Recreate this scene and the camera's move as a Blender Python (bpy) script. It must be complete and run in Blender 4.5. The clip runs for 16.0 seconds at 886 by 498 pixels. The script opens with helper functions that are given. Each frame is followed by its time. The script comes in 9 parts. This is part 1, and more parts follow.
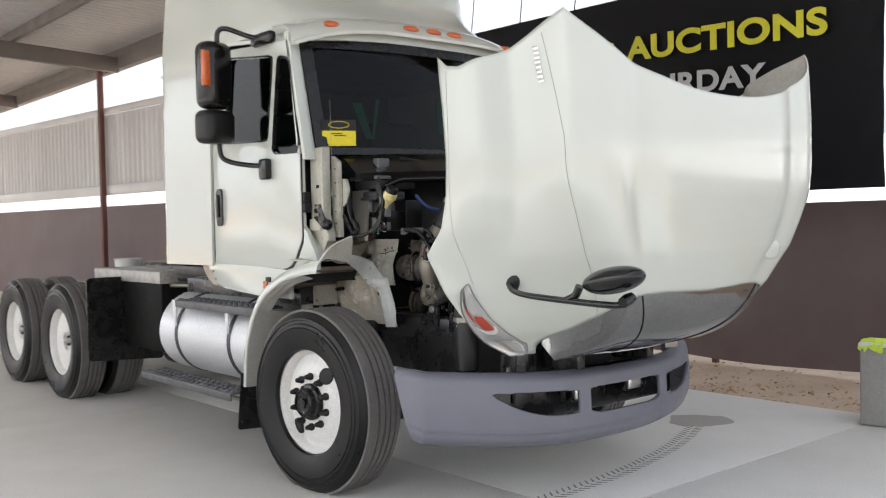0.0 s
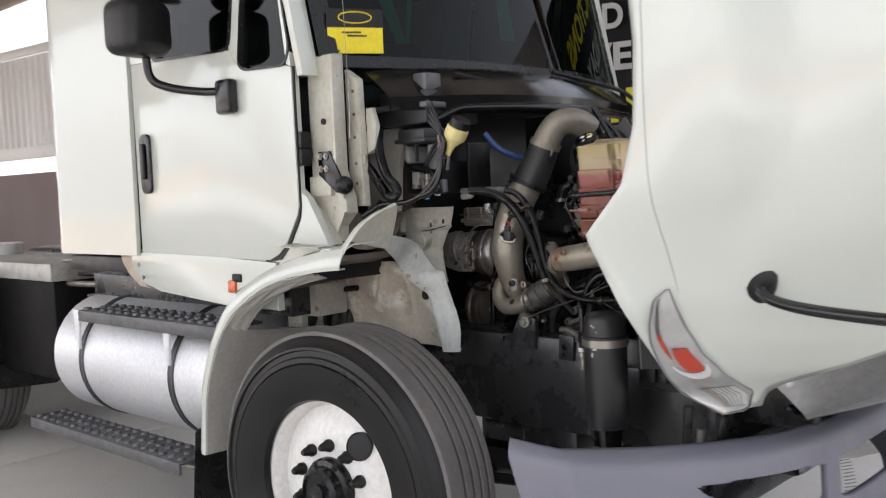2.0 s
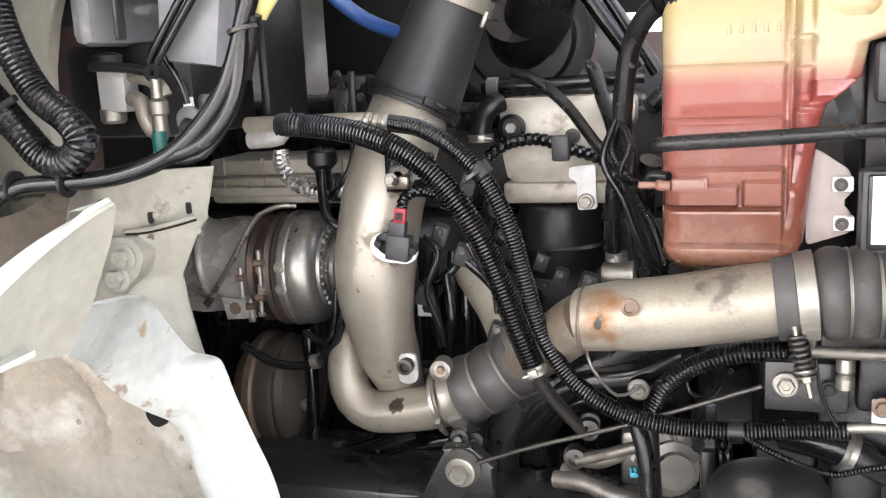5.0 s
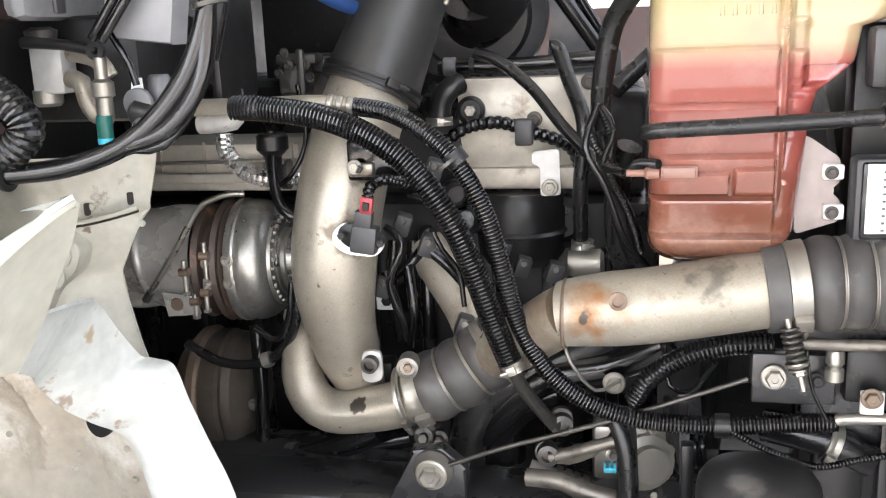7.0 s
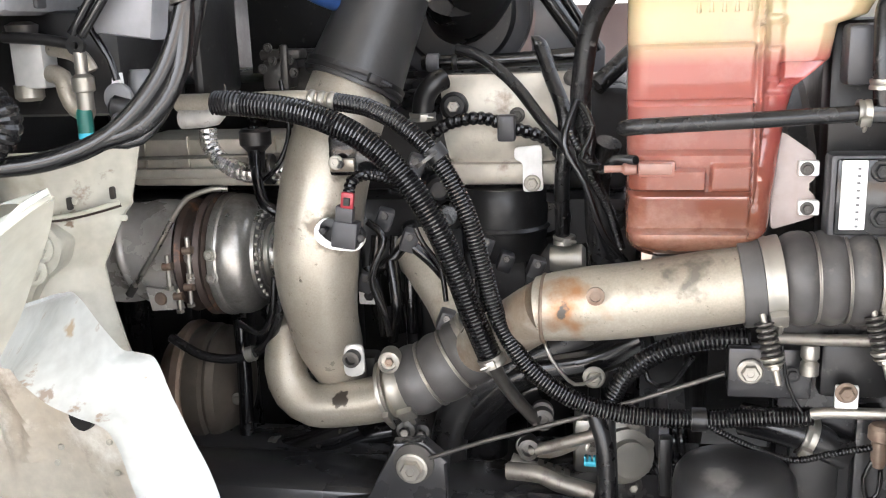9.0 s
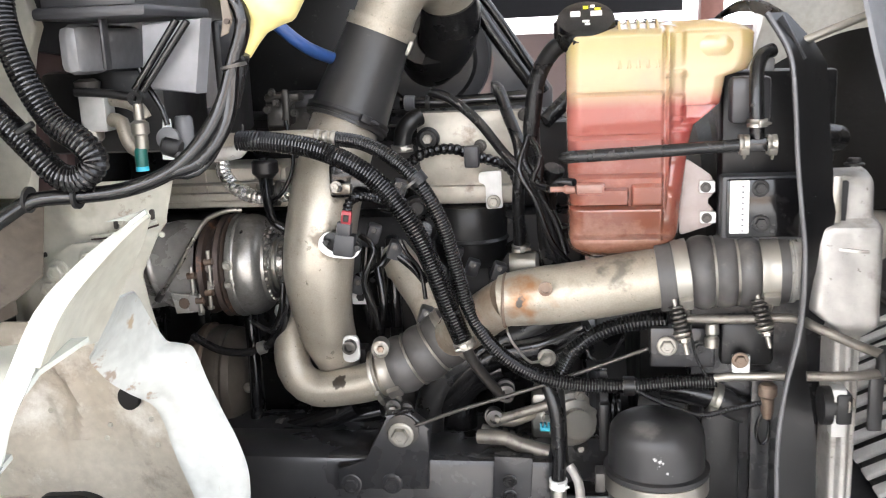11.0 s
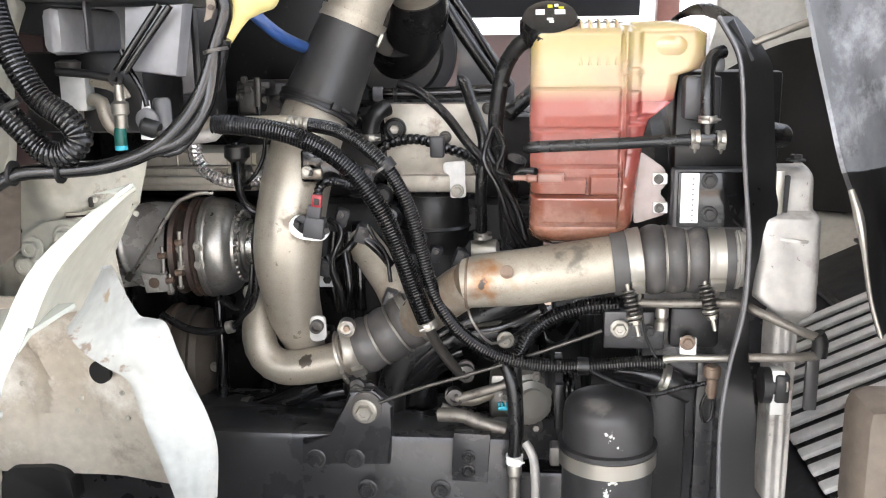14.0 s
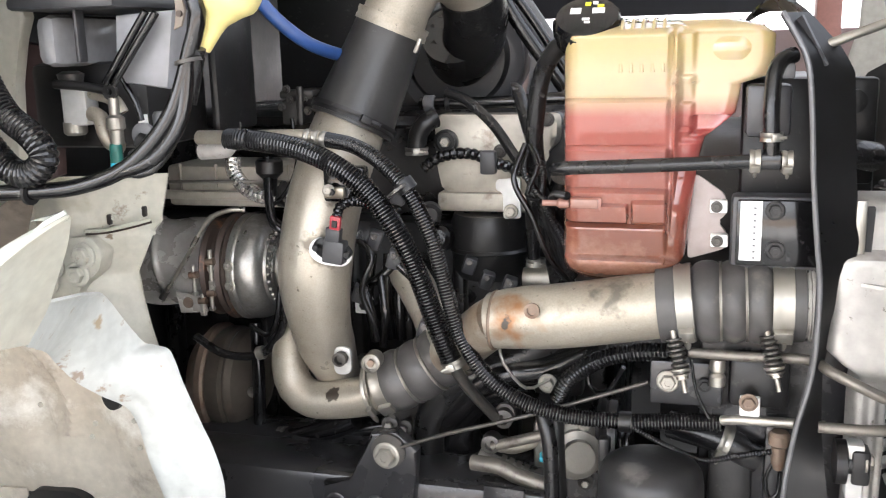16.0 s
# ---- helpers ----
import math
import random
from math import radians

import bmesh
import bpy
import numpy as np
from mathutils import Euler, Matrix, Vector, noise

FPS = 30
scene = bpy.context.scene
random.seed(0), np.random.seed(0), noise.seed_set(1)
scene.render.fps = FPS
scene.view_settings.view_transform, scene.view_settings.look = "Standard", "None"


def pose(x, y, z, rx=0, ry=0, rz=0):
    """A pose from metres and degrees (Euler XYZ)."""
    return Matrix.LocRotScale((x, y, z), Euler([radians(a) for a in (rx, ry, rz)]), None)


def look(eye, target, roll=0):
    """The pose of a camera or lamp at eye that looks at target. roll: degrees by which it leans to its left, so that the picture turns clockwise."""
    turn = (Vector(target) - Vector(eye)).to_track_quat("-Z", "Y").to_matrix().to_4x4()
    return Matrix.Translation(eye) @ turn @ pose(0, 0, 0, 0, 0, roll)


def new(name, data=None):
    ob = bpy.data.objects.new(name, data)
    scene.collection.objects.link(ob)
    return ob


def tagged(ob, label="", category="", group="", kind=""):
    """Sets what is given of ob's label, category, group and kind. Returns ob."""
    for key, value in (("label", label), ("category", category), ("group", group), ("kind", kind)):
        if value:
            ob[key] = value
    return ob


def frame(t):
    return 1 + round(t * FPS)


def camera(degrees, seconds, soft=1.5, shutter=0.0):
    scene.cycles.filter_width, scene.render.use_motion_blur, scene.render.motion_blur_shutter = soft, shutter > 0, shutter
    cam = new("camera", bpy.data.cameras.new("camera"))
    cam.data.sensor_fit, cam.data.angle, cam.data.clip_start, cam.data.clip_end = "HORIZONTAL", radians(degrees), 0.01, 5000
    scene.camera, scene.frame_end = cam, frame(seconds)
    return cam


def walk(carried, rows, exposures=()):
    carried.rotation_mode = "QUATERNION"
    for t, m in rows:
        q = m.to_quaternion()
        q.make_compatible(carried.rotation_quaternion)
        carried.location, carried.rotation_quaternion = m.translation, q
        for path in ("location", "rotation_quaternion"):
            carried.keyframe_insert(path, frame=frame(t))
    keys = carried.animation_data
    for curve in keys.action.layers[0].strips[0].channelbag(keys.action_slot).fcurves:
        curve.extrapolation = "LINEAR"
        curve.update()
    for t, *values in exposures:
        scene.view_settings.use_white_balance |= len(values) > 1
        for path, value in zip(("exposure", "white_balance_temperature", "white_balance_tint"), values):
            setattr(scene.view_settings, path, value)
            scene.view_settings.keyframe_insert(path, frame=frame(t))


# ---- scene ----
# The camera and its walk
cam = camera(50.5, 16.0, soft=1.1, shutter=0.4)
PATH = [
    (0, (4.519, -2.871, 1.487), (3.0, -1.572, 1.433), -1.2),
    (0.5, (3.997, -2.614, 1.474), (2.516, -1.272, 1.398), -1.6),
    (1, (3.461, -2.372, 1.473), (1.98, -1.031, 1.398), -0.9),
    (1.5, (2.931, -2.18, 1.458), (1.521, -0.767, 1.343), -1.5),
    (2, (2.398, -1.959, 1.475), (1.028, -0.508, 1.343), -2.5),
    (2.5, (1.912, -1.746, 1.461), (0.728, -0.152, 1.223), -2.4),
    (3, (1.54, -1.363, 1.499), (0.483, 0.316, 1.246), -3.9),
    (3.5, (1.163, -1.056, 1.511), (0.329, 0.739, 1.229), -4.4),
    (4, (0.932, -0.761, 1.51), (0.247, 1.091, 1.192), -2.9),
    (4.2, (0.877, -0.668, 1.523), (0.188, 1.178, 1.185), -2.9),
    (6.3, (0.611, -0.475, 1.539), (0.226, 1.434, 1.082), -2.4),
    (6.5, (0.613, -0.478, 1.541), (0.222, 1.429, 1.08), -2.4),
    (7, (0.614, -0.474, 1.54), (0.226, 1.433, 1.08), -2.3),
    (7.5, (0.624, -0.473, 1.54), (0.234, 1.434, 1.079), -2.3),
    (8, (0.63, -0.471, 1.54), (0.243, 1.435, 1.077), -2.3),
    (8.5, (0.63, -0.467, 1.544), (0.245, 1.437, 1.067), -2.3),
    (9, (0.631, -0.478, 1.54), (0.256, 1.429, 1.071), -2.1),
    (9.2, (0.638, -0.488, 1.537), (0.261, 1.421, 1.078), -2.0),
    (11.3, (0.652, -0.802, 1.587), (0.402, 1.137, 1.165), -2.5),
    (11.5, (0.635, -0.829, 1.583), (0.416, 1.115, 1.166), -2.2),
    (12, (0.618, -0.858, 1.581), (0.434, 1.091, 1.17), -1.2),
    (12.5, (0.614, -0.863, 1.584), (0.452, 1.087, 1.17), -0.6),
    (13, (0.613, -0.864, 1.579), (0.457, 1.086, 1.165), -0.3),
    (13.5, (0.628, -0.848, 1.577), (0.461, 1.099, 1.153), -0.4),
    (14, (0.643, -0.823, 1.575), (0.449, 1.121, 1.144), -0.7),
    (14.5, (0.676, -0.77, 1.578), (0.424, 1.165, 1.139), -0.9),
    (15, (0.725, -0.703, 1.572), (0.39, 1.219, 1.133), -0.8),
    (15.5, (0.787, -0.657, 1.573), (0.334, 1.245, 1.151), -1.1),
    (16, (0.814, -0.623, 1.578), (0.272, 1.255, 1.154), -1.5),
]
EXPOSURES = [(0.0, 1.15, 6200, 11), (2.0, 1.30, 6200, 14), (3.0, 1.62, 6350, 18), (3.5, 1.96, 6350, 20), (4.2, 2.66, 6300, 17), (6.3, 2.95, 6200, 12), (9.2, 2.95, 6200, 12), (11.3, 2.88, 6200, 12), (16.0, 2.86, 6200, 12)]
walk(cam, [(t, look(eye, target, roll)) for t, eye, target, roll in PATH], EXPOSURES)

# World and sun: a bright hazy day outside an open-sided shed
world = bpy.data.worlds.new("hazy_sky")
scene.world = world
world.use_nodes = True
wn, wl = world.node_tree.nodes, world.node_tree.links
sky = wn.new("ShaderNodeTexSky")
sky.sky_type = "NISHITA"
sky.sun_disc = False
sky.sun_elevation, sky.sun_rotation = radians(53), radians(213)
sky.dust_density, sky.air_density = 4.0, 1.2
pale = wn.new("ShaderNodeHueSaturation")
pale.inputs["Saturation"].default_value = 0.18
wl.new(sky.outputs[0], pale.inputs["Color"])
wl.new(pale.outputs[0], wn["Background"].inputs[0])
wn["Background"].inputs[1].default_value = 0.15
sun = new("sun", bpy.data.lights.new("sun", "SUN"))
sun.data.energy, sun.data.angle, sun.data.color = 2.0, radians(6), (1.0, 0.97, 0.93)
sun.matrix_world = look((-4.5, -7.0, 11), (0, 0, 0))


# ---- materials ----
def material(name, base, rough=0.5, metal=0.0, second=None, scale=4.0, fine=60.0, amount=0.5, bump=0.15,
             rough_var=0.12, coat=0.0, streak=None, spec=0.5):
    """A surface with stains at one scale and grain at a finer one, in object space."""
    m = bpy.data.materials.new(name)
    m.use_nodes = True
    n, l = m.node_tree.nodes, m.node_tree.links
    p = n["Principled BSDF"]
    co = n.new("ShaderNodeTexCoord")
    mp = n.new("ShaderNodeMapping")
    l.new(co.outputs["Object"], mp.inputs[0])
    if streak:
        mp.inputs["Scale"].default_value = streak
    big = n.new("ShaderNodeTexNoise")
    big.inputs["Scale"].default_value, big.inputs["Detail"].default_value = scale, 6
    big.inputs["Roughness"].default_value = 0.62
    l.new(mp.outputs[0], big.inputs["Vector"])
    small = n.new("ShaderNodeTexNoise")
    small.inputs["Scale"].default_value, small.inputs["Detail"].default_value = fine, 3
    l.new(co.outputs["Object"], small.inputs["Vector"])
    ramp = n.new("ShaderNodeValToRGB")
    ramp.color_ramp.elements[0].position, ramp.color_ramp.elements[1].position = 0.5 - 0.22, 0.5 + 0.22
    l.new(big.outputs[0], ramp.inputs[0])
    mix = n.new("ShaderNodeMix")
    mix.data_type = "RGBA"
    second = second or tuple(c * 0.75 for c in base)
    mix.inputs["A"].default_value, mix.inputs["B"].default_value = (*base, 1), (*second, 1)
    fac = n.new("ShaderNodeMath")
    fac.operation, fac.inputs[1].default_value = "MULTIPLY", amount
    l.new(ramp.outputs[0], fac.inputs[0])
    l.new(fac.outputs[0], mix.inputs["Factor"])
    grain = n.new("ShaderNodeMix")
    grain.data_type, grain.blend_type = "RGBA", "MULTIPLY"
    grain.inputs["Factor"].default_value = 0.35
    l.new(mix.outputs["Result"], grain.inputs["A"])
    gr = n.new("ShaderNodeMapRange")
    gr.inputs["From Min"].default_value, gr.inputs["From Max"].default_value = 0.3, 0.7
    gr.inputs["To Min"].default_value, gr.inputs["To Max"].default_value = 0.7, 1.15
    l.new(small.outputs[0], gr.inputs[0])
    l.new(gr.outputs[0], grain.inputs["B"])
    l.new(grain.outputs["Result"], p.inputs["Base Color"])
    rr = n.new("ShaderNodeMapRange")
    rr.inputs["From Min"].default_value, rr.inputs["From Max"].default_value = 0.3, 0.7
    rr.inputs["To Min"].default_value = max(0.02, rough - rough_var)
    rr.inputs["To Max"].default_value = min(1.0, rough + rough_var)
    l.new(big.outputs[0], rr.inputs[0])
    l.new(rr.outputs[0], p.inputs["Roughness"])
    p.inputs["Metallic"].default_value = metal
    p.inputs["Coat Weight"].default_value = coat
    p.inputs["Coat Roughness"].default_value = 0.06
    p.inputs["Specular IOR Level"].default_value = spec
    if bump:
        b = n.new("ShaderNodeBump")
        b.inputs["Strength"].default_value, b.inputs["Distance"].default_value = bump, 0.002
        l.new(small.outputs[0], b.inputs["Height"])
        l.new(b.outputs[0], p.inputs["Normal"])
    return m


def add_rust(m, colour, scale, low, high):
    """Rust or dirt patches with a shape of their own over a material's colour."""
    n, l = m.node_tree.nodes, m.node_tree.links
    p = n["Principled BSDF"]
    was = p.inputs["Base Color"].links[0].from_socket
    co = n.new("ShaderNodeTexCoord")
    tex = n.new("ShaderNodeTexNoise")
    tex.inputs["Scale"].default_value, tex.inputs["Detail"].default_value = scale, 8
    tex.inputs["Roughness"].default_value = 0.7
    l.new(co.outputs["Object"], tex.inputs["Vector"])
    r = n.new("ShaderNodeMapRange")
    r.inputs["From Min"].default_value, r.inputs["From Max"].default_value = low, high
    l.new(tex.outputs[0], r.inputs[0])
    mix = n.new("ShaderNodeMix")
    mix.data_type = "RGBA"
    l.new(r.outputs[0], mix.inputs["Factor"])
    l.new(was, mix.inputs["A"])
    mix.inputs["B"].default_value = (*colour, 1)
    l.new(mix.outputs["Result"], p.inputs["Base Color"])
    return m



def add_stain(m, colour, at, reach, scale=30, edge=(0.42, 0.50)):
    """One blotch with a ragged edge at a place on the thing."""
    n, l = m.node_tree.nodes, m.node_tree.links
    p = n["Principled BSDF"]
    was = p.inputs["Base Color"].links[0].from_socket
    co = n.new("ShaderNodeTexCoord")
    tex = n.new("ShaderNodeTexNoise")
    tex.inputs["Scale"].default_value, tex.inputs["Detail"].default_value = scale, 8
    l.new(co.outputs["Object"], tex.inputs["Vector"])
    away = n.new("ShaderNodeVectorMath")
    away.operation = "DISTANCE"
    away.inputs[1].default_value = at
    l.new(co.outputs["Object"], away.inputs[0])
    near = n.new("ShaderNodeMapRange")
    near.inputs["From Min"].default_value, near.inputs["From Max"].default_value = 0.0, reach
    near.inputs["To Min"].default_value, near.inputs["To Max"].default_value = 0.35, -0.35
    l.new(away.outputs["Value"], near.inputs[0])
    both = n.new("ShaderNodeMath")
    l.new(tex.outputs[0], both.inputs[0])
    l.new(near.outputs[0], both.inputs[1])
    r = n.new("ShaderNodeMapRange")
    r.inputs["From Min"].default_value, r.inputs["From Max"].default_value = edge
    l.new(both.outputs[0], r.inputs[0])
    mix = n.new("ShaderNodeMix")
    mix.data_type = "RGBA"
    l.new(r.outputs[0], mix.inputs["Factor"])
    l.new(was, mix.inputs["A"])
    mix.inputs["B"].default_value = (*colour, 1)
    l.new(mix.outputs["Result"], p.inputs["Base Color"])
    return m


PAINT = material("white_truck_paint", (0.565, 0.59, 0.535), 0.18, coat=0.8, second=(0.535, 0.56, 0.50), scale=1.2, fine=2500, bump=0.0, rough_var=0.05, amount=0.6)
PAINT_IN = add_rust(material("dirty_white_paint", (0.52, 0.52, 0.445), 0.42, second=(0.39, 0.355, 0.285), scale=7, amount=0.8), (0.18, 0.12, 0.08), 18, 0.62, 0.72)
LINER = add_rust(add_rust(material("dusty_wheel_liner", (0.60, 0.55, 0.455), 0.7, second=(0.46, 0.405, 0.32), scale=4, amount=1.0, bump=0.3), (0.24, 0.185, 0.14), 10, 0.54, 0.76), (0.80, 0.78, 0.71), 8, 0.50, 0.66)
BLACK = material("black_plastic", (0.005, 0.005, 0.0055), 0.17, second=(0.010, 0.0095, 0.009), scale=9, bump=0.1)
MATT = material("matt_black_plastic", (0.0075, 0.0075, 0.008), 0.40, second=(0.016, 0.015, 0.014), scale=9, bump=0.25, spec=0.4)
RUBBER = material("black_rubber", (0.008, 0.008, 0.0085), 0.27, second=(0.020, 0.019, 0.018), scale=12, bump=0.2, spec=0.4)
TYRE = material("tyre_rubber", (0.006, 0.0058, 0.0062), 0.36, second=(0.012, 0.0115, 0.011), scale=5, bump=0.3, amount=0.7, spec=0.3)
TREAD = material("worn_tread", (0.165, 0.155, 0.147), 0.72, second=(0.115, 0.108, 0.102), scale=8, bump=0.4, spec=0.3)
DUSTYRUBBER = add_rust(material("dusty_grey_rubber", (0.030, 0.0295, 0.029), 0.42, second=(0.018, 0.0175, 0.017), scale=8, bump=0.25, amount=0.8, spec=0.45), (0.10, 0.095, 0.085), 40, 0.62, 0.78)
BELLOWS = add_rust(material("dust_coated_rubber", (0.085, 0.081, 0.077), 0.42, second=(0.036, 0.034, 0.033), scale=11, bump=0.3, amount=1.0, spec=0.45), (0.11, 0.10, 0.088), 26, 0.58, 0.76)
CUFF = material("grey_rubber_cuff", (0.075, 0.073, 0.070), 0.45, second=(0.045, 0.043, 0.041), scale=16, bump=0.2, spec=0.4)
PALEBAR = material("pale_grey_grille_plastic", (0.72, 0.71, 0.69), 0.4, second=(0.28, 0.275, 0.265), scale=12, bump=0.1)
JOINTGREY = material("grey_joint_filler", (0.34, 0.35, 0.32), 0.5, bump=0.0)
GUTTER = add_rust(material("silted_cowl_gutter", (0.24, 0.20, 0.155), 0.75, second=(0.13, 0.105, 0.08), scale=9, amount=1.0, bump=0.4), (0.05, 0.04, 0.032), 12, 0.5, 0.7)
BARE = add_rust(material("bare_grey_fibreglass", (0.42, 0.405, 0.36), 0.6, second=(0.34, 0.32, 0.27), scale=3, amount=0.8, bump=0.3), (0.27, 0.24, 0.185), 5, 0.58, 0.8)
ALU = add_rust(material("dull_cast_aluminium", (0.39, 0.358, 0.30), 0.40, metal=0.5, second=(0.27, 0.24, 0.19), scale=9, amount=1.0, bump=0.14, fine=380, rough_var=0.14), (0.13, 0.10, 0.075), 15, 0.58, 0.84)
add_rust(ALU, (0.09, 0.075, 0.06), 85, 0.62, 0.70)
TANKALU = material("brushed_aluminium_tank", (0.72, 0.73, 0.745), 0.44, metal=0.55, second=(0.62, 0.63, 0.65), scale=2, streak=(1, 6, 6), amount=0.5, bump=0.1)
CACALU = material("cast_aluminium_grey", (0.46, 0.447, 0.42), 0.50, metal=0.35, second=(0.34, 0.325, 0.30), scale=14, bump=0.35, amount=1.0)
add_rust(add_rust(CACALU, (0.13, 0.11, 0.085), 14, 0.58, 0.82), (0.10, 0.09, 0.075), 90, 0.62, 0.70)
VALVEALU = material("bright_block_aluminium", (0.50, 0.50, 0.48), 0.4, metal=0.3, second=(0.40, 0.395, 0.375), scale=12, bump=0.1)
STEEL = material("zinc_steel", (0.36, 0.345, 0.31), 0.40, metal=0.8, second=(0.21, 0.19, 0.155), scale=30, bump=0.25)
SMOKE = material("smoked_chrome", (0.30, 0.30, 0.30), 0.09, metal=1.0, second=(0.22, 0.22, 0.22), scale=3, bump=0.0, rough_var=0.05)
CHROME = material("chrome", (0.82, 0.82, 0.82), 0.12, metal=1.0, second=(0.7, 0.7, 0.7), scale=10, bump=0.0, rough_var=0.05)
for dark, tone in ((MATT, 0.055), (RUBBER, 0.065), (BLACK, 0.045)):
    add_rust(dark, (tone, tone * 0.95, tone * 0.87), 70, 0.60, 0.72)
TURBO = add_rust(material("heat_dulled_aluminium", (0.42, 0.405, 0.38), 0.30, metal=0.75, second=(0.20, 0.19, 0.17), scale=10, amount=0.9, bump=0.15, fine=260), (0.09, 0.075, 0.06), 12, 0.56, 0.78)
SHIELD = add_rust(material("heat_shield_sheet", (0.46, 0.435, 0.40), 0.30, metal=0.3, second=(0.30, 0.275, 0.24), scale=8, amount=0.9, bump=0.2), (0.12, 0.085, 0.06), 10, 0.60, 0.8)
SHIELDIRON = add_rust(material("brown_cast_iron", (0.10, 0.085, 0.068), 0.45, metal=0.4, second=(0.05, 0.042, 0.034), scale=12, bump=0.5), (0.06, 0.045, 0.035), 14, 0.55, 0.75)
SOOT = add_rust(material("sooty_rust", (0.055, 0.038, 0.03), 0.5, metal=0.4, second=(0.04, 0.032, 0.028), scale=18, bump=0.5), (0.22, 0.10, 0.05), 22, 0.58, 0.72)
RUSTY = add_rust(material("rusty_steel", (0.22, 0.165, 0.125), 0.5, metal=0.5, second=(0.10, 0.068, 0.05), scale=20, bump=0.5), (0.15, 0.075, 0.045), 25, 0.52, 0.70)
FRAMEBLK = material("black_frame_paint", (0.020, 0.020, 0.0215), 0.28, second=(0.028, 0.027, 0.026), scale=7, amount=0.5, bump=0.07, rough_var=0.14, spec=0.5)
ENGINE = material("oily_engine_black", (0.006, 0.006, 0.0065), 0.34, second=(0.016, 0.0145, 0.013), scale=14, bump=0.5, rough_var=0.2, spec=0.4)
for dark, tone in ((FRAMEBLK, 0.06), (ENGINE, 0.07)):
    add_rust(dark, (tone, tone * 0.93, tone * 0.84), 55, 0.63, 0.78)
CAST = material("sooty_cast_iron", (0.085, 0.08, 0.073), 0.42, metal=0.6, second=(0.035, 0.032, 0.029), scale=14, bump=0.6)
COVER = add_rust(material("dusty_silver_cover", (0.47, 0.44, 0.375), 0.5, metal=0.45, second=(0.34, 0.305, 0.25), scale=9, bump=0.4), (0.15, 0.11, 0.08), 16, 0.6, 0.76)
GREYBOX = material("grey_plastic_box", (0.10, 0.10, 0.105), 0.36, second=(0.14, 0.14, 0.14), scale=6, bump=0.1)
PALEBOX = material("pale_grey_box_panel", (0.22, 0.22, 0.232), 0.4, second=(0.18, 0.18, 0.188), scale=6, bump=0.1)
GLOSSGREY = material("glossy_grey_plastic", (0.26, 0.26, 0.265), 0.2, second=(0.13, 0.13, 0.135), scale=4, bump=0.05)
DARKBOX = material("dark_grey_plastic", (0.035, 0.035, 0.038), 0.42, second=(0.05, 0.05, 0.05), scale=6, bump=0.15)
YELLOW = material("yellowed_plastic", (0.72, 0.62, 0.24), 0.45, second=(0.66, 0.58, 0.30), scale=14, bump=0.05)
BLUEHOSE = material("blue_hose", (0.018, 0.055, 0.19), 0.4, second=(0.026, 0.065, 0.18), scale=14, bump=0.1)
TEAL = material("green_connector", (0.01, 0.10, 0.082), 0.4, bump=0.05)
CYAN = material("cyan_connector", (0.05, 0.45, 0.60), 0.4, bump=0.05)
REDCLIP = material("red_clip", (0.30, 0.02, 0.03), 0.4, bump=0.05)
WHITE = material("white_plastic", (0.78, 0.78, 0.76), 0.45, second=(0.7, 0.7, 0.68), scale=18, bump=0.05)
MILKPINK = material("milky_pink_plastic", (0.24, 0.125, 0.095), 0.25, second=(0.19, 0.09, 0.07), scale=18, bump=0.05)
EARWHITE = material("milky_plastic", (0.28, 0.225, 0.21), 0.4, second=(0.40, 0.37, 0.35), scale=18, bump=0.05)
WHEELWHITE = add_rust(material("white_wheel_paint", (0.78, 0.77, 0.74), 0.4, second=(0.68, 0.65, 0.60), scale=6, bump=0.1), (0.25, 0.14, 0.08), 11, 0.66, 0.8)
BUMPER = material("grey_bumper_plastic", (0.175, 0.175, 0.21), 0.45, second=(0.15, 0.15, 0.18), scale=5, bump=0.3, fine=400)
STEPMETAL = material("grey_step_metal", (0.13, 0.13, 0.135), 0.5, metal=0.5, second=(0.08, 0.08, 0.08), scale=20, bump=0.2)
SILVERTAPE = material("silver_foil_sleeve", (0.80, 0.79, 0.76), 0.22, metal=0.75, second=(0.45, 0.43, 0.40), scale=40, bump=0.6)
ORANGE = material("amber_lens", (0.62, 0.13, 0.03), 0.25, second=(0.5, 0.1, 0.03), scale=40, bump=0.0, coat=0.4)
REDLENS = material("orange_red_reflector", (0.62, 0.085, 0.055), 0.2, second=(0.6, 0.08, 0.03), scale=40, bump=0.2)
LAMPBOWL = material("lamp_reflector", (0.74, 0.73, 0.71), 0.16, metal=0.6, second=(0.62, 0.61, 0.59), scale=4, bump=0.0)
LAMPBRIGHT = material("bright_reflector_bowl", (0.86, 0.86, 0.85), 0.16, metal=0.1, bump=0.0)
TAGYELLOW = material("yellow_card", (0.80, 0.66, 0.02), 0.6, second=(0.76, 0.62, 0.02), scale=10, bump=0.0)
INK = material("black_ink", (0.006, 0.006, 0.006), 0.6, bump=0.0)
GREENINK = material("green_window_marker", (0.05, 0.34, 0.17), 0.6, bump=0.0)
CONCRETE = add_rust(material("shed_concrete", (0.78, 0.76, 0.715), 0.7, second=(0.66, 0.64, 0.60), scale=0.9, fine=90, amount=0.9, bump=0.3), (0.20, 0.19, 0.18), 1.6, 0.66, 0.85)
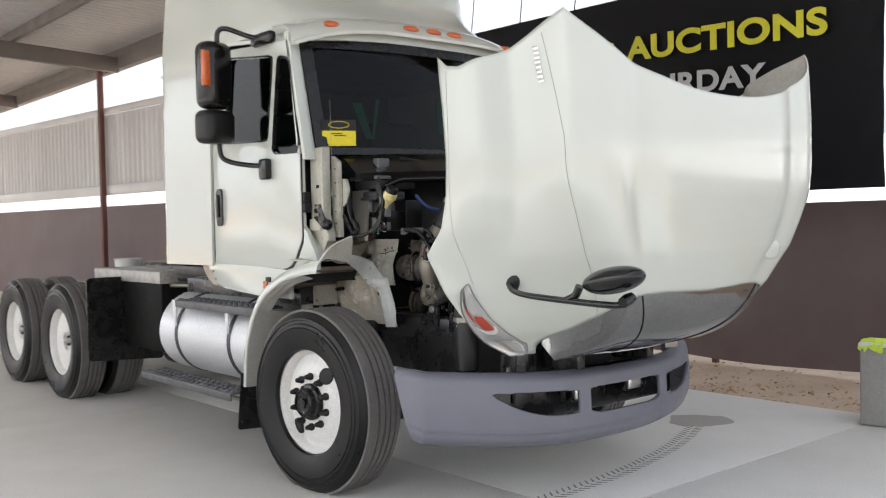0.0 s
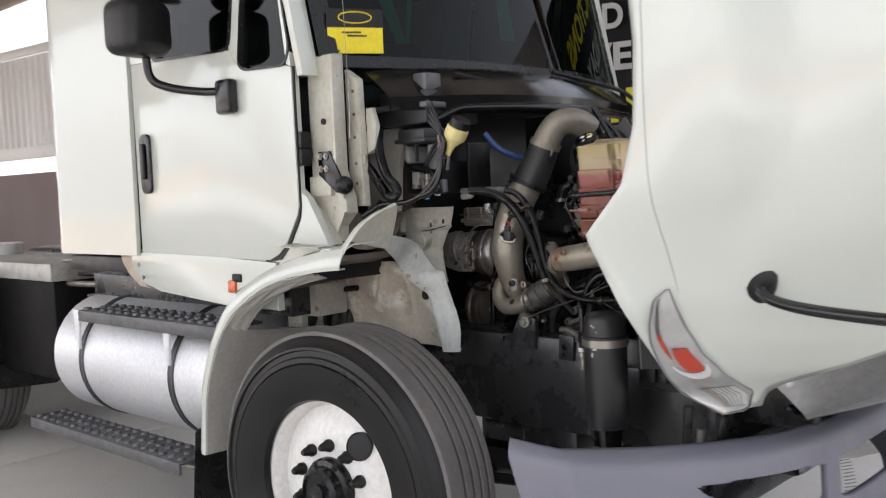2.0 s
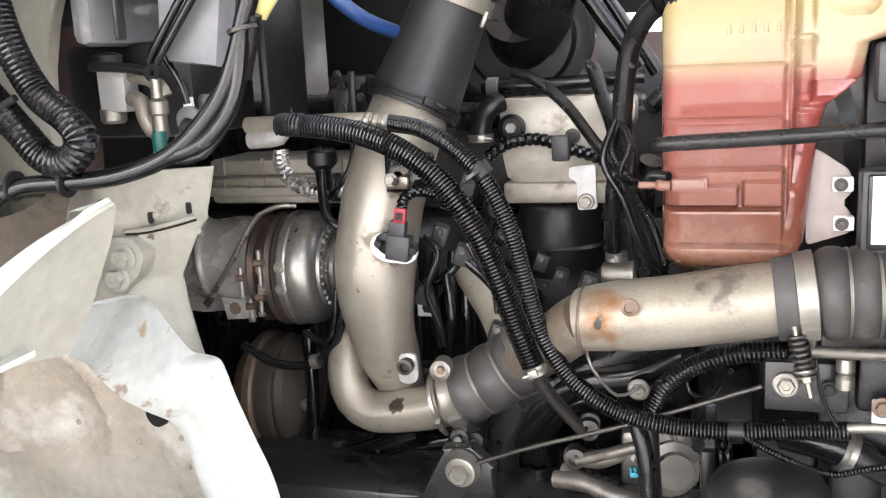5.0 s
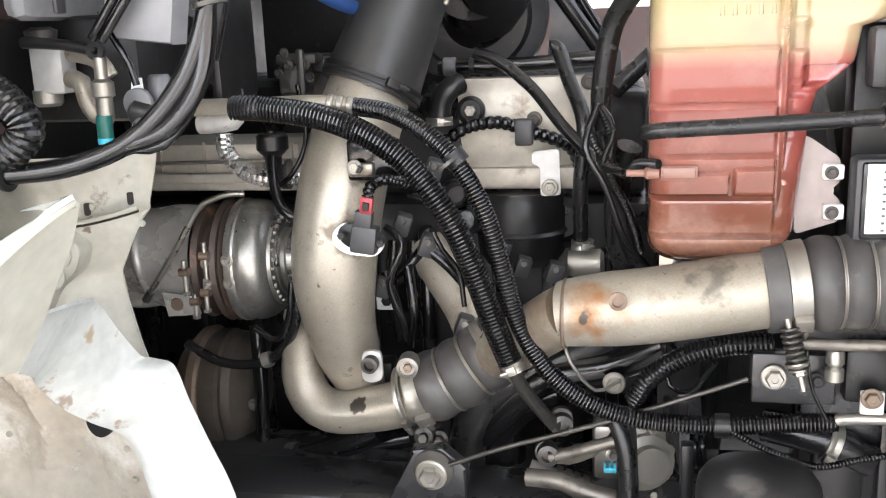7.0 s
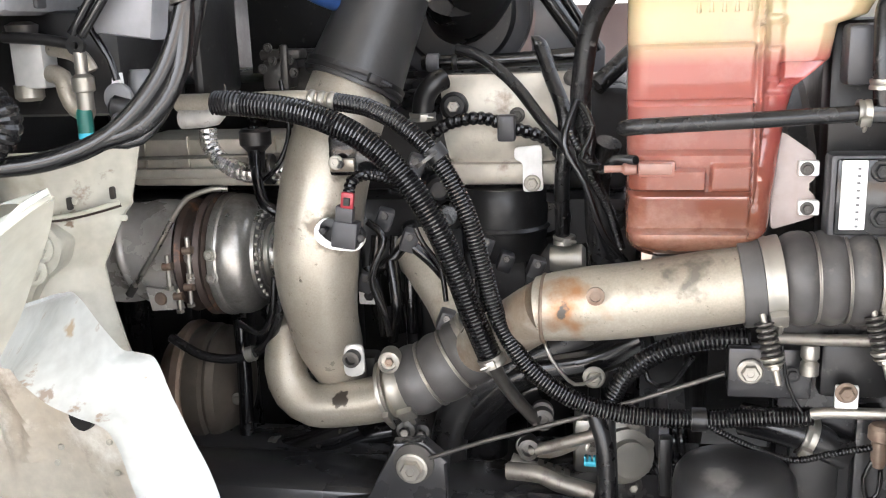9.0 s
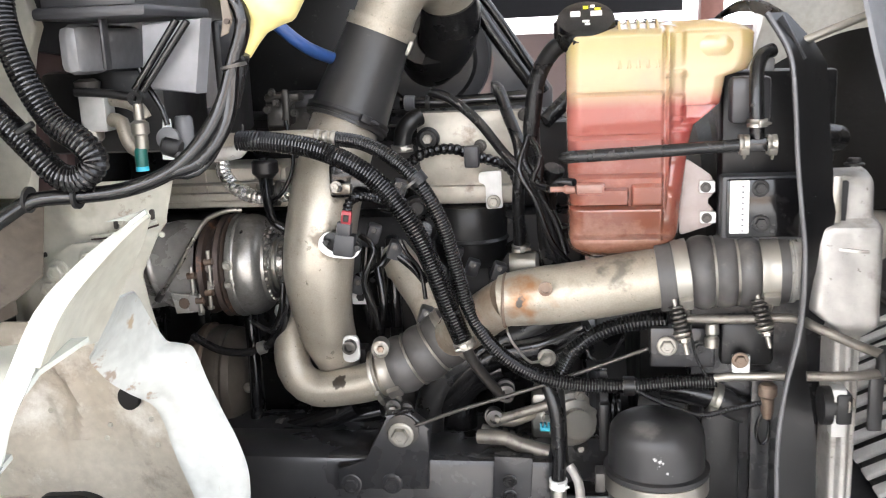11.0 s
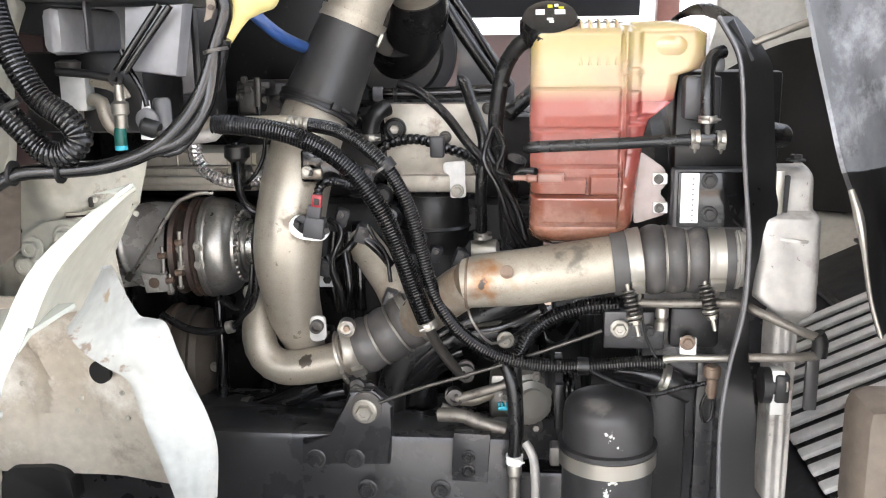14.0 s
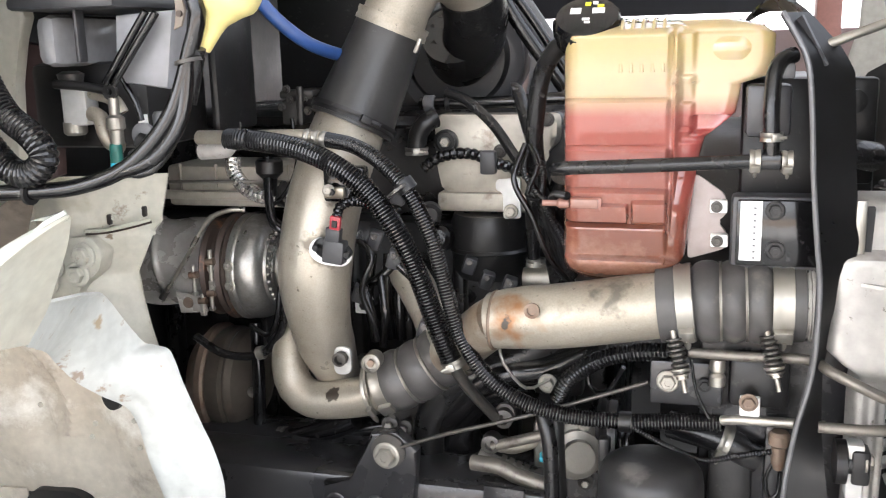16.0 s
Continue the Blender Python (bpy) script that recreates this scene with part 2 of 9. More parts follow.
DIRT = add_rust(material("dry_dirt", (0.60, 0.455, 0.335), 0.95, second=(0.44, 0.33, 0.235), scale=1.5, fine=40, amount=0.9, bump=1.0), (0.13, 0.11, 0.06), 9, 0.62, 0.72)
MESHFENCE = material("brown_windscreen_mesh", (0.135, 0.098, 0.093), 0.6, second=(0.20, 0.152, 0.148), scale=1.5, fine=220, amount=0.7, bump=0.4)
POST = material("red_oxide_steel", (0.16, 0.065, 0.05), 0.6, second=(0.12, 0.05, 0.04), scale=3, bump=0.1)
SHEETMETAL = material("galvanised_sheet", (0.60, 0.59, 0.57), 0.45, metal=0.25, second=(0.52, 0.51, 0.49), scale=1.5, streak=(1, 1, 0.2), bump=0.05)
BEAM = material("primed_steel_beam", (0.175, 0.16, 0.15), 0.6, second=(0.14, 0.127, 0.117), scale=2, bump=0.1)
BANNER = material("black_vinyl_banner", (0.006, 0.006, 0.0075), 0.5, second=(0.011, 0.011, 0.013), scale=2, bump=0.1, fine=30, spec=0.15)
BANNERYELLOW = material("yellow_vinyl", (0.70, 0.66, 0.03), 0.5, bump=0.05)
BANNERWHITE = material("pale_vinyl", (0.55, 0.55, 0.55), 0.5, bump=0.05)
HIVIS = material("hi_vis_cloth", (0.62, 0.80, 0.08), 0.8, second=(0.5, 0.68, 0.06), scale=20, bump=0.3)
BOLLARD = material("weathered_concrete_bollard", (0.33, 0.32, 0.30), 0.85, second=(0.25, 0.24, 0.22), scale=5, bump=0.5)
FIBRE = add_rust(add_rust(material("grey_moulded_fibreglass", (0.24, 0.25, 0.272), 0.40, second=(0.16, 0.165, 0.18), scale=6, amount=1.0, bump=0.6), (0.05, 0.05, 0.053), 11, 0.56, 0.72), (0.46, 0.475, 0.51), 9, 0.55, 0.70)

PLATEWHITE = add_rust(material("bluish_white_primer", (0.58, 0.605, 0.58), 0.4, second=(0.50, 0.51, 0.475), scale=8, amount=0.9, bump=0.2), (0.30, 0.22, 0.14), 30, 0.62, 0.72)
LINERBLK = material("black_hood_insulation", (0.006, 0.0055, 0.005), 0.6, second=(0.014, 0.0125, 0.011), scale=6, bump=0.4, spec=0.15)
SEAT = material("dark_seat_cloth", (0.03, 0.03, 0.034), 0.9, bump=0.3)
CREAM = material("beige_bare_fibreglass", (0.52, 0.45, 0.36), 0.7, second=(0.40, 0.33, 0.25), scale=5, bump=0.4, amount=0.9)


def glass(name, tint, rough=0.02):
    m = bpy.data.materials.new(name)
    m.use_nodes = True
    p = m.node_tree.nodes["Principled BSDF"]
    p.inputs["Base Color"].default_value = (*tint, 1)
    p.inputs["Transmission Weight"].default_value = 1.0
    p.inputs["Roughness"].default_value = rough
    p.inputs["IOR"].default_value = 1.45
    return m


def thin_glass(name, tint):
    """A flat pane: clear tinted see-through with a mirror sheen."""
    m = bpy.data.materials.new(name)
    m.use_nodes = True
    n, l = m.node_tree.nodes, m.node_tree.links
    n.remove(n["Principled BSDF"])
    tr, gl, mx, fr = (n.new("ShaderNode" + k) for k in ("BsdfTransparent", "BsdfGlossy", "MixShader", "Fresnel"))
    tr.inputs[0].default_value = (*tint, 1)
    gl.inputs["Roughness"].default_value = 0.02
    fr.inputs[0].default_value = 1.33
    l.new(fr.outputs[0], mx.inputs[0])
    l.new(tr.outputs[0], mx.inputs[1])
    l.new(gl.outputs[0], mx.inputs[2])
    l.new(mx.outputs[0], n["Material Output"].inputs[0])
    return m


STRAP = material("dull_strap_steel", (0.075, 0.075, 0.078), 0.4, metal=0.5, second=(0.04, 0.04, 0.042), scale=14, bump=0.2)
LAMPTAN = material("dirty_tan_moulding", (0.20, 0.165, 0.13), 0.6, second=(0.12, 0.10, 0.08), scale=9, amount=1.0, bump=0.4)
ARCHGREY = add_rust(material("dusty_grey_arch", (0.44, 0.43, 0.395), 0.6, second=(0.36, 0.345, 0.31), scale=3, amount=0.9, bump=0.15), (0.22, 0.17, 0.125), 6, 0.62, 0.82)
TRIMGREY = material("grey_lamp_trim", (0.22, 0.22, 0.215), 0.4, bump=0.05)
GLASS = thin_glass("tinted_cab_glass", (0.17, 0.22, 0.20))
CLEAR = thin_glass("clear_lens", (0.92, 0.92, 0.92))


def tank_plastic():
    """Reservoir with its translucency put into the colour: cream above the fluid line, pink-red coolant below it."""
    m = material("translucent_reservoir", (0.38, 0.31, 0.165), 0.12, second=(0.32, 0.25, 0.12), scale=8, bump=0.0, coat=0.8)
    n, l = m.node_tree.nodes, m.node_tree.links
    p = n["Principled BSDF"]
    was = p.inputs["Base Color"].links[0].from_socket
    co = n.new("ShaderNodeNewGeometry")
    sep = n.new("ShaderNodeSeparateXYZ")
    l.new(co.outputs["Position"], sep.inputs[0])
    # Coolant ramp: painted darker and browner downwards
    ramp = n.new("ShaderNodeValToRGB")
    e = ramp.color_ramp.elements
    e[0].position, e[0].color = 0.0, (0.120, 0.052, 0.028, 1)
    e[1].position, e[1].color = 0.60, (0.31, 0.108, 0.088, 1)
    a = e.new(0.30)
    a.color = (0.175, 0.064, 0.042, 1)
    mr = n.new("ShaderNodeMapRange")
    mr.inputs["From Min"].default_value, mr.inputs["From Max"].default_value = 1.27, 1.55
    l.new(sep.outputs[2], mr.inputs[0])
    l.new(mr.outputs[0], ramp.inputs[0])
    step = n.new("ShaderNodeMapRange")
    step.inputs["From Min"].default_value, step.inputs["From Max"].default_value = FLUID - 0.016, FLUID + 0.010
    l.new(sep.outputs[2], step.inputs[0])
    mix = n.new("ShaderNodeMix")
    mix.data_type = "RGBA"
    l.new(step.outputs[0], mix.inputs["Factor"])
    l.new(ramp.outputs[0], mix.inputs["A"])
    # Cream ramp: light through the plastic put into colour, tanner towards the top
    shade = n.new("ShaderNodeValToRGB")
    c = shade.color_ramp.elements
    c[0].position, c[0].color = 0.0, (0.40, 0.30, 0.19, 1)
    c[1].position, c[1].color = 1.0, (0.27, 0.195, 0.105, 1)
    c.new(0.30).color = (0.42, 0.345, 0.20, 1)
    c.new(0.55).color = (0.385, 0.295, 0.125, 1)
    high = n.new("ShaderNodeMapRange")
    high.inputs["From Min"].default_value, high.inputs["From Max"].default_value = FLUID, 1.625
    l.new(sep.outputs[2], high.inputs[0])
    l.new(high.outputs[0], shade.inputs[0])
    cream = n.new("ShaderNodeMix")
    cream.data_type = "RGBA"
    cream.inputs["Factor"].default_value = 0.75
    l.new(was, cream.inputs["A"])
    l.new(shade.outputs[0], cream.inputs["B"])
    l.new(cream.outputs["Result"], mix.inputs["B"])
    # Redder towards +x, the look of thicker fluid put into the colour
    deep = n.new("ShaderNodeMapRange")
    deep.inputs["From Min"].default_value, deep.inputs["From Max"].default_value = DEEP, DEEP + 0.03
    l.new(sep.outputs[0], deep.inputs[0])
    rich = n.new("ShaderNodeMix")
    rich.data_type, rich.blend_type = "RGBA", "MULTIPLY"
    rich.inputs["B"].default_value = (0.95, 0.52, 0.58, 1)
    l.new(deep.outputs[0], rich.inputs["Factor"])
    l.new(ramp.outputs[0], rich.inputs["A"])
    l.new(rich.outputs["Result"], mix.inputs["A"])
    l.new(mix.outputs["Result"], p.inputs["Base Color"])
    p.inputs["Subsurface Weight"].default_value = 0.2
    p.inputs["Subsurface Radius"].default_value = (0.05, 0.02, 0.012)
    p.inputs["Subsurface Scale"].default_value = 0.4
    return m


FLUID = 1.503
DEEP = 0.767
# Pale pink blotches over the whole tank for its milky look
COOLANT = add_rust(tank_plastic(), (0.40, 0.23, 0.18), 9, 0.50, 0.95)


# ---- building helpers ----
def finish(name, bm, mat, smooth=35):
    me = bpy.data.meshes.new(name)
    bmesh.ops.recalc_face_normals(bm, faces=bm.faces)
    bm.to_mesh(me)
    bm.free()
    if smooth:
        me.shade_smooth()
        me.set_sharp_from_angle(angle=radians(smooth))
    for m in (mat if isinstance(mat, (list, tuple)) else [mat]):
        me.materials.append(m)
    return me


def part(name, bm, mat, parent=None, label="", smooth=35):
    """One mesh object under a thing or a part."""
    ob = new(name, finish(name, bm, mat, smooth))
    if parent is not None:
        ob.parent = parent
        ob.matrix_parent_inverse = parent.matrix_world.inverted()
    if label:
        ob["label"] = label
    return ob


def thing(name, label, category, at=(0, 0, 0), group="", kind=""):
    ob = new(name)
    ob.location = at
    bpy.context.view_layer.update()
    return tagged(ob, label, category, group, kind)


def curve(points, step=0.012):
    """A smooth line through the points, as evenly spaced places."""
    P = [Vector(p) for p in points]
    if len(P) == 2:
        n = max(1, int((P[1] - P[0]).length / step))
        return [P[0].lerp(P[1], i / n) for i in range(n + 1)]
    out = []
    for i in range(len(P) - 1):
        a, b = P[i], P[i + 1]
        p0 = P[i - 1] if i else a * 2 - b
        p3 = P[i + 2] if i + 2 < len(P) else b * 2 - a
        n = max(2, int((b - a).length / step))
        for k in range(n):
            t = k / n
            out.append(0.5 * ((2 * a) + (b - p0) * t + (2 * p0 - 5 * a + 4 * b - p3) * t * t + (3 * a - p0 - 3 * b + p3) * t ** 3))
    out.append(P[-1])
    return out


def sweep(bm, line, radius, sides=14, cap=True):
    """A round tube along a line; radius is a number or a function of 0..1 and of the index."""
    n = len(line)
    t = (line[1] - line[0]).normalized()
    ref = Vector((0, 0, 1)) if abs(t.z) < 0.9 else Vector((1, 0, 0))
    u = t.cross(ref).normalized()
    rings = []
    for i, p in enumerate(line):
        t2 = (line[min(i + 1, n - 1)] - line[max(i - 1, 0)]).normalized()
        u = (u - t2 * u.dot(t2)).normalized()
        v = t2.cross(u)
        r = radius(i / (n - 1), i) if callable(radius) else radius
        rings.append([bm.verts.new(p + u * (r * math.cos(a)) + v * (r * math.sin(a))) for a in [2 * math.pi * k / sides for k in range(sides)]])
    for a, b in zip(rings, rings[1:]):
        for k in range(sides):
            bm.faces.new((a[k], a[(k + 1) % sides], b[(k + 1) % sides], b[k]))
    if cap:
        bm.faces.new(rings[0][::-1])
        bm.faces.new(rings[-1])
    return bm


def tube(name, points, radius, mat, parent, label="", sides=14, step=0.012):
    return part(name, sweep(bmesh.new(), curve(points, step), radius, sides), mat, parent, label, 50)


def ribbed(name, points, radius, mat, parent, label="", pitch=0.0046, depth=0.12, sides=12):
    """Corrugated loom tube: rings stand proud all along it."""
    line = curve(points, pitch / 3)
    big, low = radius, radius * (1 - depth)
    return part(name, sweep(bmesh.new(), line, lambda f, i: (big, big, low)[i % 3], sides), mat, parent, label, 25)


def lathe(bm, profile, m, sides=32, cap=True):
    """A turned shape: profile rows of (radius, height) round the z of the pose m."""
    rings = []
    for r, h in profile:
        if r < 1e-5:
            rings.append([bm.verts.new(m @ Vector((0, 0, h)))])
        else:
            rings.append([bm.verts.new(m @ Vector((r * math.cos(a), r * math.sin(a), h))) for a in [2 * math.pi * k / sides for k in range(sides)]])
    for a, b in zip(rings, rings[1:]):
        for k in range(sides):
            f = [a[k % len(a)], a[(k + 1) % len(a)], b[(k + 1) % len(b)], b[k % len(b)]]
            f = list(dict.fromkeys(f))
            if len(f) > 2:
                bm.faces.new(f)
    for ring in (rings[0], rings[-1]):
        if cap and len(ring) > 2:
            try:
                bm.faces.new(ring)
            except ValueError:
                pass
    return bm


def turned(name, profile, m, mat, parent, label="", sides=32):
    return part(name, lathe(bmesh.new(), profile, m, sides), mat, parent, label)


def axis_pose(at, way):
    """A pose at a place with its z along the given way."""
    return Matrix.Translation(at) @ Vector(way).to_track_quat("Z", "Y").to_matrix().to_4x4()


def slab(bm, size, m, bevel=0.004, seg=2):
    """A box of a size, centred on the pose m, with rounded edges."""
    made = bmesh.ops.create_cube(bm, size=1.0, matrix=m @ Matrix.Diagonal((*size, 1)))
    if bevel:
        edges = list({e for v in made["verts"] for e in v.link_edges})
        bmesh.ops.bevel(bm, geom=edges, offset=min(bevel, min(size) * 0.45), segments=seg, affect="EDGES", profile=0.5)
    return bm


def block(name, size, m, mat, parent, label="", bevel=0.004, seg=2):
    return part(name, slab(bmesh.new(), size, m, bevel, seg), mat, parent, label)


def span(a, b):
    """Centre and size of the box between two corners."""
    return pose(*[(p + q) / 2 for p, q in zip(a, b)]), [abs(q - p) for p, q in zip(a, b)]


def box(name, a, b, mat, parent, label="", bevel=0.004, turn=(0, 0, 0)):
    m, s = span(a, b)
    return block(name, s, m @ pose(0, 0, 0, *turn), mat, parent, label, bevel)


def plate(bm, outline, depth, m=Matrix.Identity(4), bevel=0.0):
    """A flat plate: outline in x, y of the pose m, its thickness along -z of it."""
    top = [bm.verts.new(m @ Vector((x, y, 0))) for x, y in outline]
    bot = [bm.verts.new(m @ Vector((x, y, -depth))) for x, y in outline]
    n = len(outline)
    faces = [bm.faces.new(top), bm.faces.new(bot[::-1])]
    for k in range(n):
        faces.append(bm.faces.new((top[k], bot[k], bot[(k + 1) % n], top[(k + 1) % n])))
    if bevel:
        bmesh.ops.bevel(bm, geom=list(faces[0].edges), offset=bevel, segments=2, affect="EDGES", profile=0.5)
    return bm


SIDE = pose(0, 0, 0, 90, 0, 0)   # a plate's x, y become world x, z; its thickness goes along +y


def side_plate(name, y, outline, depth, mat, parent, label="", bevel=0.0):
    """A plate that faces -y, with its outline in world x, z."""
    return part(name, plate(bmesh.new(), outline, depth, pose(0, y, 0) @ SIDE, bevel), mat, parent, label)


def rounded(outline, r, seg=4):
    """Rounds the corners of an outline."""
    out, n = [], len(outline)
    for i in range(n):
        p, a, b = Vector(outline[i]), Vector(outline[i - 1]), Vector(outline[(i + 1) % n])
        da, db = (a - p), (b - p)
        k = min(r, da.length * 0.45, db.length * 0.45)
        s, e = p + da.normalized() * k, p + db.normalized() * k
        for j in range(seg + 1):
            t = j / seg
            out.append(tuple((1 - t) ** 2 * s + 2 * t * (1 - t) * p + t * t * e))
    return out


def sheet(name, rows, cols, place, mat, parent, label="", thick=0.004, smooth=40):
    """A curved sheet with thickness; place(u, v) gives its points, u and v from 0 to 1."""
    bm = bmesh.new()
    g = [[bm.verts.new(place(i / rows, j / cols)) for j in range(cols + 1)] for i in range(rows + 1)]
    for i in range(rows):
        for j in range(cols):
            bm.faces.new((g[i][j], g[i + 1][j], g[i + 1][j + 1], g[i][j + 1]))
    bmesh.ops.recalc_face_normals(bm, faces=bm.faces)
    bm.normal_update()
    if thick:
        bmesh.ops.solidify(bm, geom=list(bm.faces), thickness=thick)
    return part(name, bm, mat, parent, label, smooth)


def hexbolt(name, at, way, r, mat, parent, washer=True, label=""):
    """A hexagon bolt head on a round washer flange."""
    m = axis_pose(at, way)
    bm = bmesh.new()
    if washer:
        lathe(bm, [(r * 1.45, 0), (r * 1.45, r * 0.22), (r * 1.25, r * 0.34)], m, 18)
    lathe(bm, [(r, r * 0.2), (r, r * 0.85), (r * 0.86, r * 1.0), (r * 0.45, r * 0.98), (r * 0.4, r * 0.9)], m, 6)
    return part(name, bm, mat, parent, label, 25)


def ring(name, at, way, r, width, mat, parent, label="", proud=0.003, screw=True):
    """A band clamp with its tightening screw."""
    m = axis_pose(at, way)
    bm = lathe(bmesh.new(), [(r, -width / 2), (r + proud, -width / 2), (r + proud, -width * 0.2), (r + proud * 0.6, 0), (r + proud, width * 0.2), (r + proud, width / 2), (r, width / 2)], m, 36, False)
    if screw and width >= 0.009:
        w = Vector(way).normalized()
        out = Vector((0.25, -0.8, -0.55))
        out = (out - w * out.dot(w)).normalized()
        side = w.cross(out)
        k = min(1.0, 0.35 + r * 18)
        spot = Matrix.Translation(Vector(at) + out * (r + proud + 0.003 * k)) @ Matrix((side, w, out)).transposed().to_4x4()
        slab(bm, (0.020 * k, width * 0.92, 0.009 * k), spot, 0.0015)
        lathe(bm, [(0.0042 * k, 0.006 * k), (0.0042 * k, 0.017 * k), (0.0030 * k, 0.018 * k), (0.0030 * k, 0.022 * k)], axis_pose(spot @ Vector((0, 0, 0.002 * k)), side), 8)
    return part(name, bm, mat, parent, label)


def text(words, size, m, mat, parent, name="lettering", bold=0.0, depth=0.001, squeeze=1.0):
    c = bpy.data.curves.new(name, "FONT")
    c.body, c.size, c.extrude, c.offset = words, size, depth, bold
    c.align_x, c.align_y = "CENTER", "CENTER"
    c.space_character = 1.05
    tmp = bpy.data.objects.new(name, c)
    me = bpy.data.meshes.new_from_object(tmp)
    bpy.data.objects.remove(tmp)
    me.transform(Matrix.Diagonal((squeeze, 1, 1, 1)))
    me.materials.append(mat)
    ob = new(name, me)
    ob.parent = parent
    ob.matrix_basis = m
    return ob


# ---- the shed and its ground ----
bm = bmesh.new()
bmesh.ops.create_grid(bm, x_segments=60, y_segments=60, size=150, matrix=pose(0, 0, -0.09))
for v in bm.verts:
    v.co.z += 0.03 * noise.noise(v.co * 0.3)
ground = part("ground", bm, DIRT)
tagged(ground, "dry brown dirt ground with scattered dead leaves", "ground", kind="structure")

# Emissive ring added so that gaps above the horizon come out white
HAZE_GLOW = bpy.data.materials.new("glowing_haze_backdrop")
HAZE_GLOW.use_nodes = True
HAZE_GLOW.node_tree.nodes["Principled BSDF"].inputs["Base Color"].default_value = (0.5, 0.5, 0.5, 1)
HAZE_GLOW.node_tree.nodes["Principled BSDF"].inputs["Emission Color"].default_value = (1.0, 0.98, 0.95, 1)
HAZE_GLOW.node_tree.nodes["Principled BSDF"].inputs["Emission Strength"].default_value = 0.42
backdrop = new("backdrop", finish("backdrop", lathe(bmesh.new(), [(170, -1.0), (170, 15.0)], Matrix.Identity(4), 64, False), HAZE_GLOW))
tagged(backdrop, "glowing backdrop ring added for the bright hazy distance", "haze", kind="structure")

pavement = tagged(new("pavement"), "pale grey concrete shed slab with saw-cut joints", "concrete slab", kind="structure")
for x0, x1 in ((-21.2, -16.6), (-16.6, -12.2), (-12.2, -7.6), (-7.6, -3.1), (-3.1, 1.4), (1.4, 5.9), (5.9, 10.4), (10.4, 15)):
    for y0, y1 in ((-12.6, -8.2), (-8.2, -3.7), (-3.7, 0.75), (0.75, 4.05)):
        box("slab_panel", (x0 + 0.004, y0 + 0.004, -0.15), (x1 - 0.004, y1 - 0.004, 0), CONCRETE, pavement, bevel=0.006)
box("slab_bed", (-21.2, -12.6, -0.2), (15, 4.05, -0.03), BOLLARD, pavement)

# dry leaves and stones on the dirt strip
bm = bmesh.new()
rng = random.Random(4)
for i in range(1500):
    x, y = rng.uniform(-8, 5), 4.15 + abs(rng.gauss(0, 0.8))
    r = rng.uniform(0.012, 0.035)
    m = pose(x, y, -0.05 + rng.uniform(0, 0.01), rng.uniform(-35, 35), rng.uniform(-35, 35), rng.uniform(0, 360))
    vs = [bm.verts.new(m @ Vector(p)) for p in ((-r, 0, 0), (0, -r * 0.5, r * 0.2), (r, 0, 0), (0, r * 0.5, r * 0.2))]
    bm.faces.new(vs)
leaves = part("leaf_litter", bm, material("dead_leaves", (0.34, 0.22, 0.11), 0.8, second=(0.5, 0.38, 0.24), scale=3, bump=0.1))
tagged(leaves, "scattered dead leaves on the dirt beside the slab", "leaves", kind="stuff")

fence_right = tagged(new("fence"), "brown windscreen mesh stretched along a low fence", "fence", kind="structure")


def wavy_mesh(x0, x1, y, z0, z1, seed, turn=0.0, pivot=(0, 0)):
    rot = Matrix.Translation((*pivot, 0)) @ pose(0, 0, 0, 0, 0, turn)
    def place(u, v):
        x, z = x0 + (x1 - x0) * u, z0 + (z1 - z0) * v
        w = 0.03 * noise.noise(Vector((x * 0.9, z * 1.7, seed))) + 0.012 * noise.noise(Vector((x * 4, z * 3, seed)))
        return rot @ Vector((x, y + w, z + 0.02 * math.sin(x * 2.1) * (1 - v)))
    return place


sheet("mesh_panel", 140, 12, wavy_mesh(-9, 7, 5.9, -0.02, 1.62, 1), MESHFENCE, fence_right, thick=0.003)
for x in (-8.5, -6.1, -3.7, -1.3, 1.1, 3.5, 5.9):
    box("fence_post", (x - 0.03, 5.94, -0.1), (x + 0.03, 6.0, 1.66), POST, fence_right)
fence_left = tagged(new("fence"), "faded brown windscreen mesh below a corrugated wall", "fence", kind="structure")
WALL = Matrix.Translation((-12, 4.75, 0)) @ pose(0, 0, 0, 0, 0, 5)
sheet("mesh_panel", 120, 10, wavy_mesh(-9.6, 6, 0.25, 0.0, 2.00, 3, 5, (-12, 4.75)), MESHFENCE, fence_left, thick=0.003)

shed_wall = tagged(new("wall_far"), "white corrugated sheet wall band between steel posts", "wall", kind="structure")


def corrugated(u, v):
    x = -14 + 20 * u
    return WALL @ Vector((x, 0.05 + 0.02 * (1 if (int(u * 400) % 4) < 2 else -1), 2.42 + 1.45 * v))


sheet("corrugated_sheet", 400, 1, corrugated, SHEETMETAL, shed_wall, thick=0.002, smooth=20)
for z0, z1 in ((2.22, 2.42), (3.87, 4.0)):
    m, s = span((-14, -0.05, z0), (6, 0.02, z1))
    block("girt", s, WALL @ m, SHEETMETAL, shed_wall, bevel=0.01)
for x in (-9.5, -2.75, 4.0):
    m, s = span((x - 0.05, -0.14, -0.05), (x + 0.05, -0.04, 4.8))
    block("post", s, WALL @ m, POST, shed_wall, bevel=0.01)

# roof: corrugated deck on purlins and rafters, open to the far side above the wall band
roof = tagged(new("ceiling"), "shed roof of pale corrugated sheets on steel beams", "roof", kind="structure")
RISE = 0.05


def roof_z(y):
    return 4.95 + RISE * (4.9 - y)


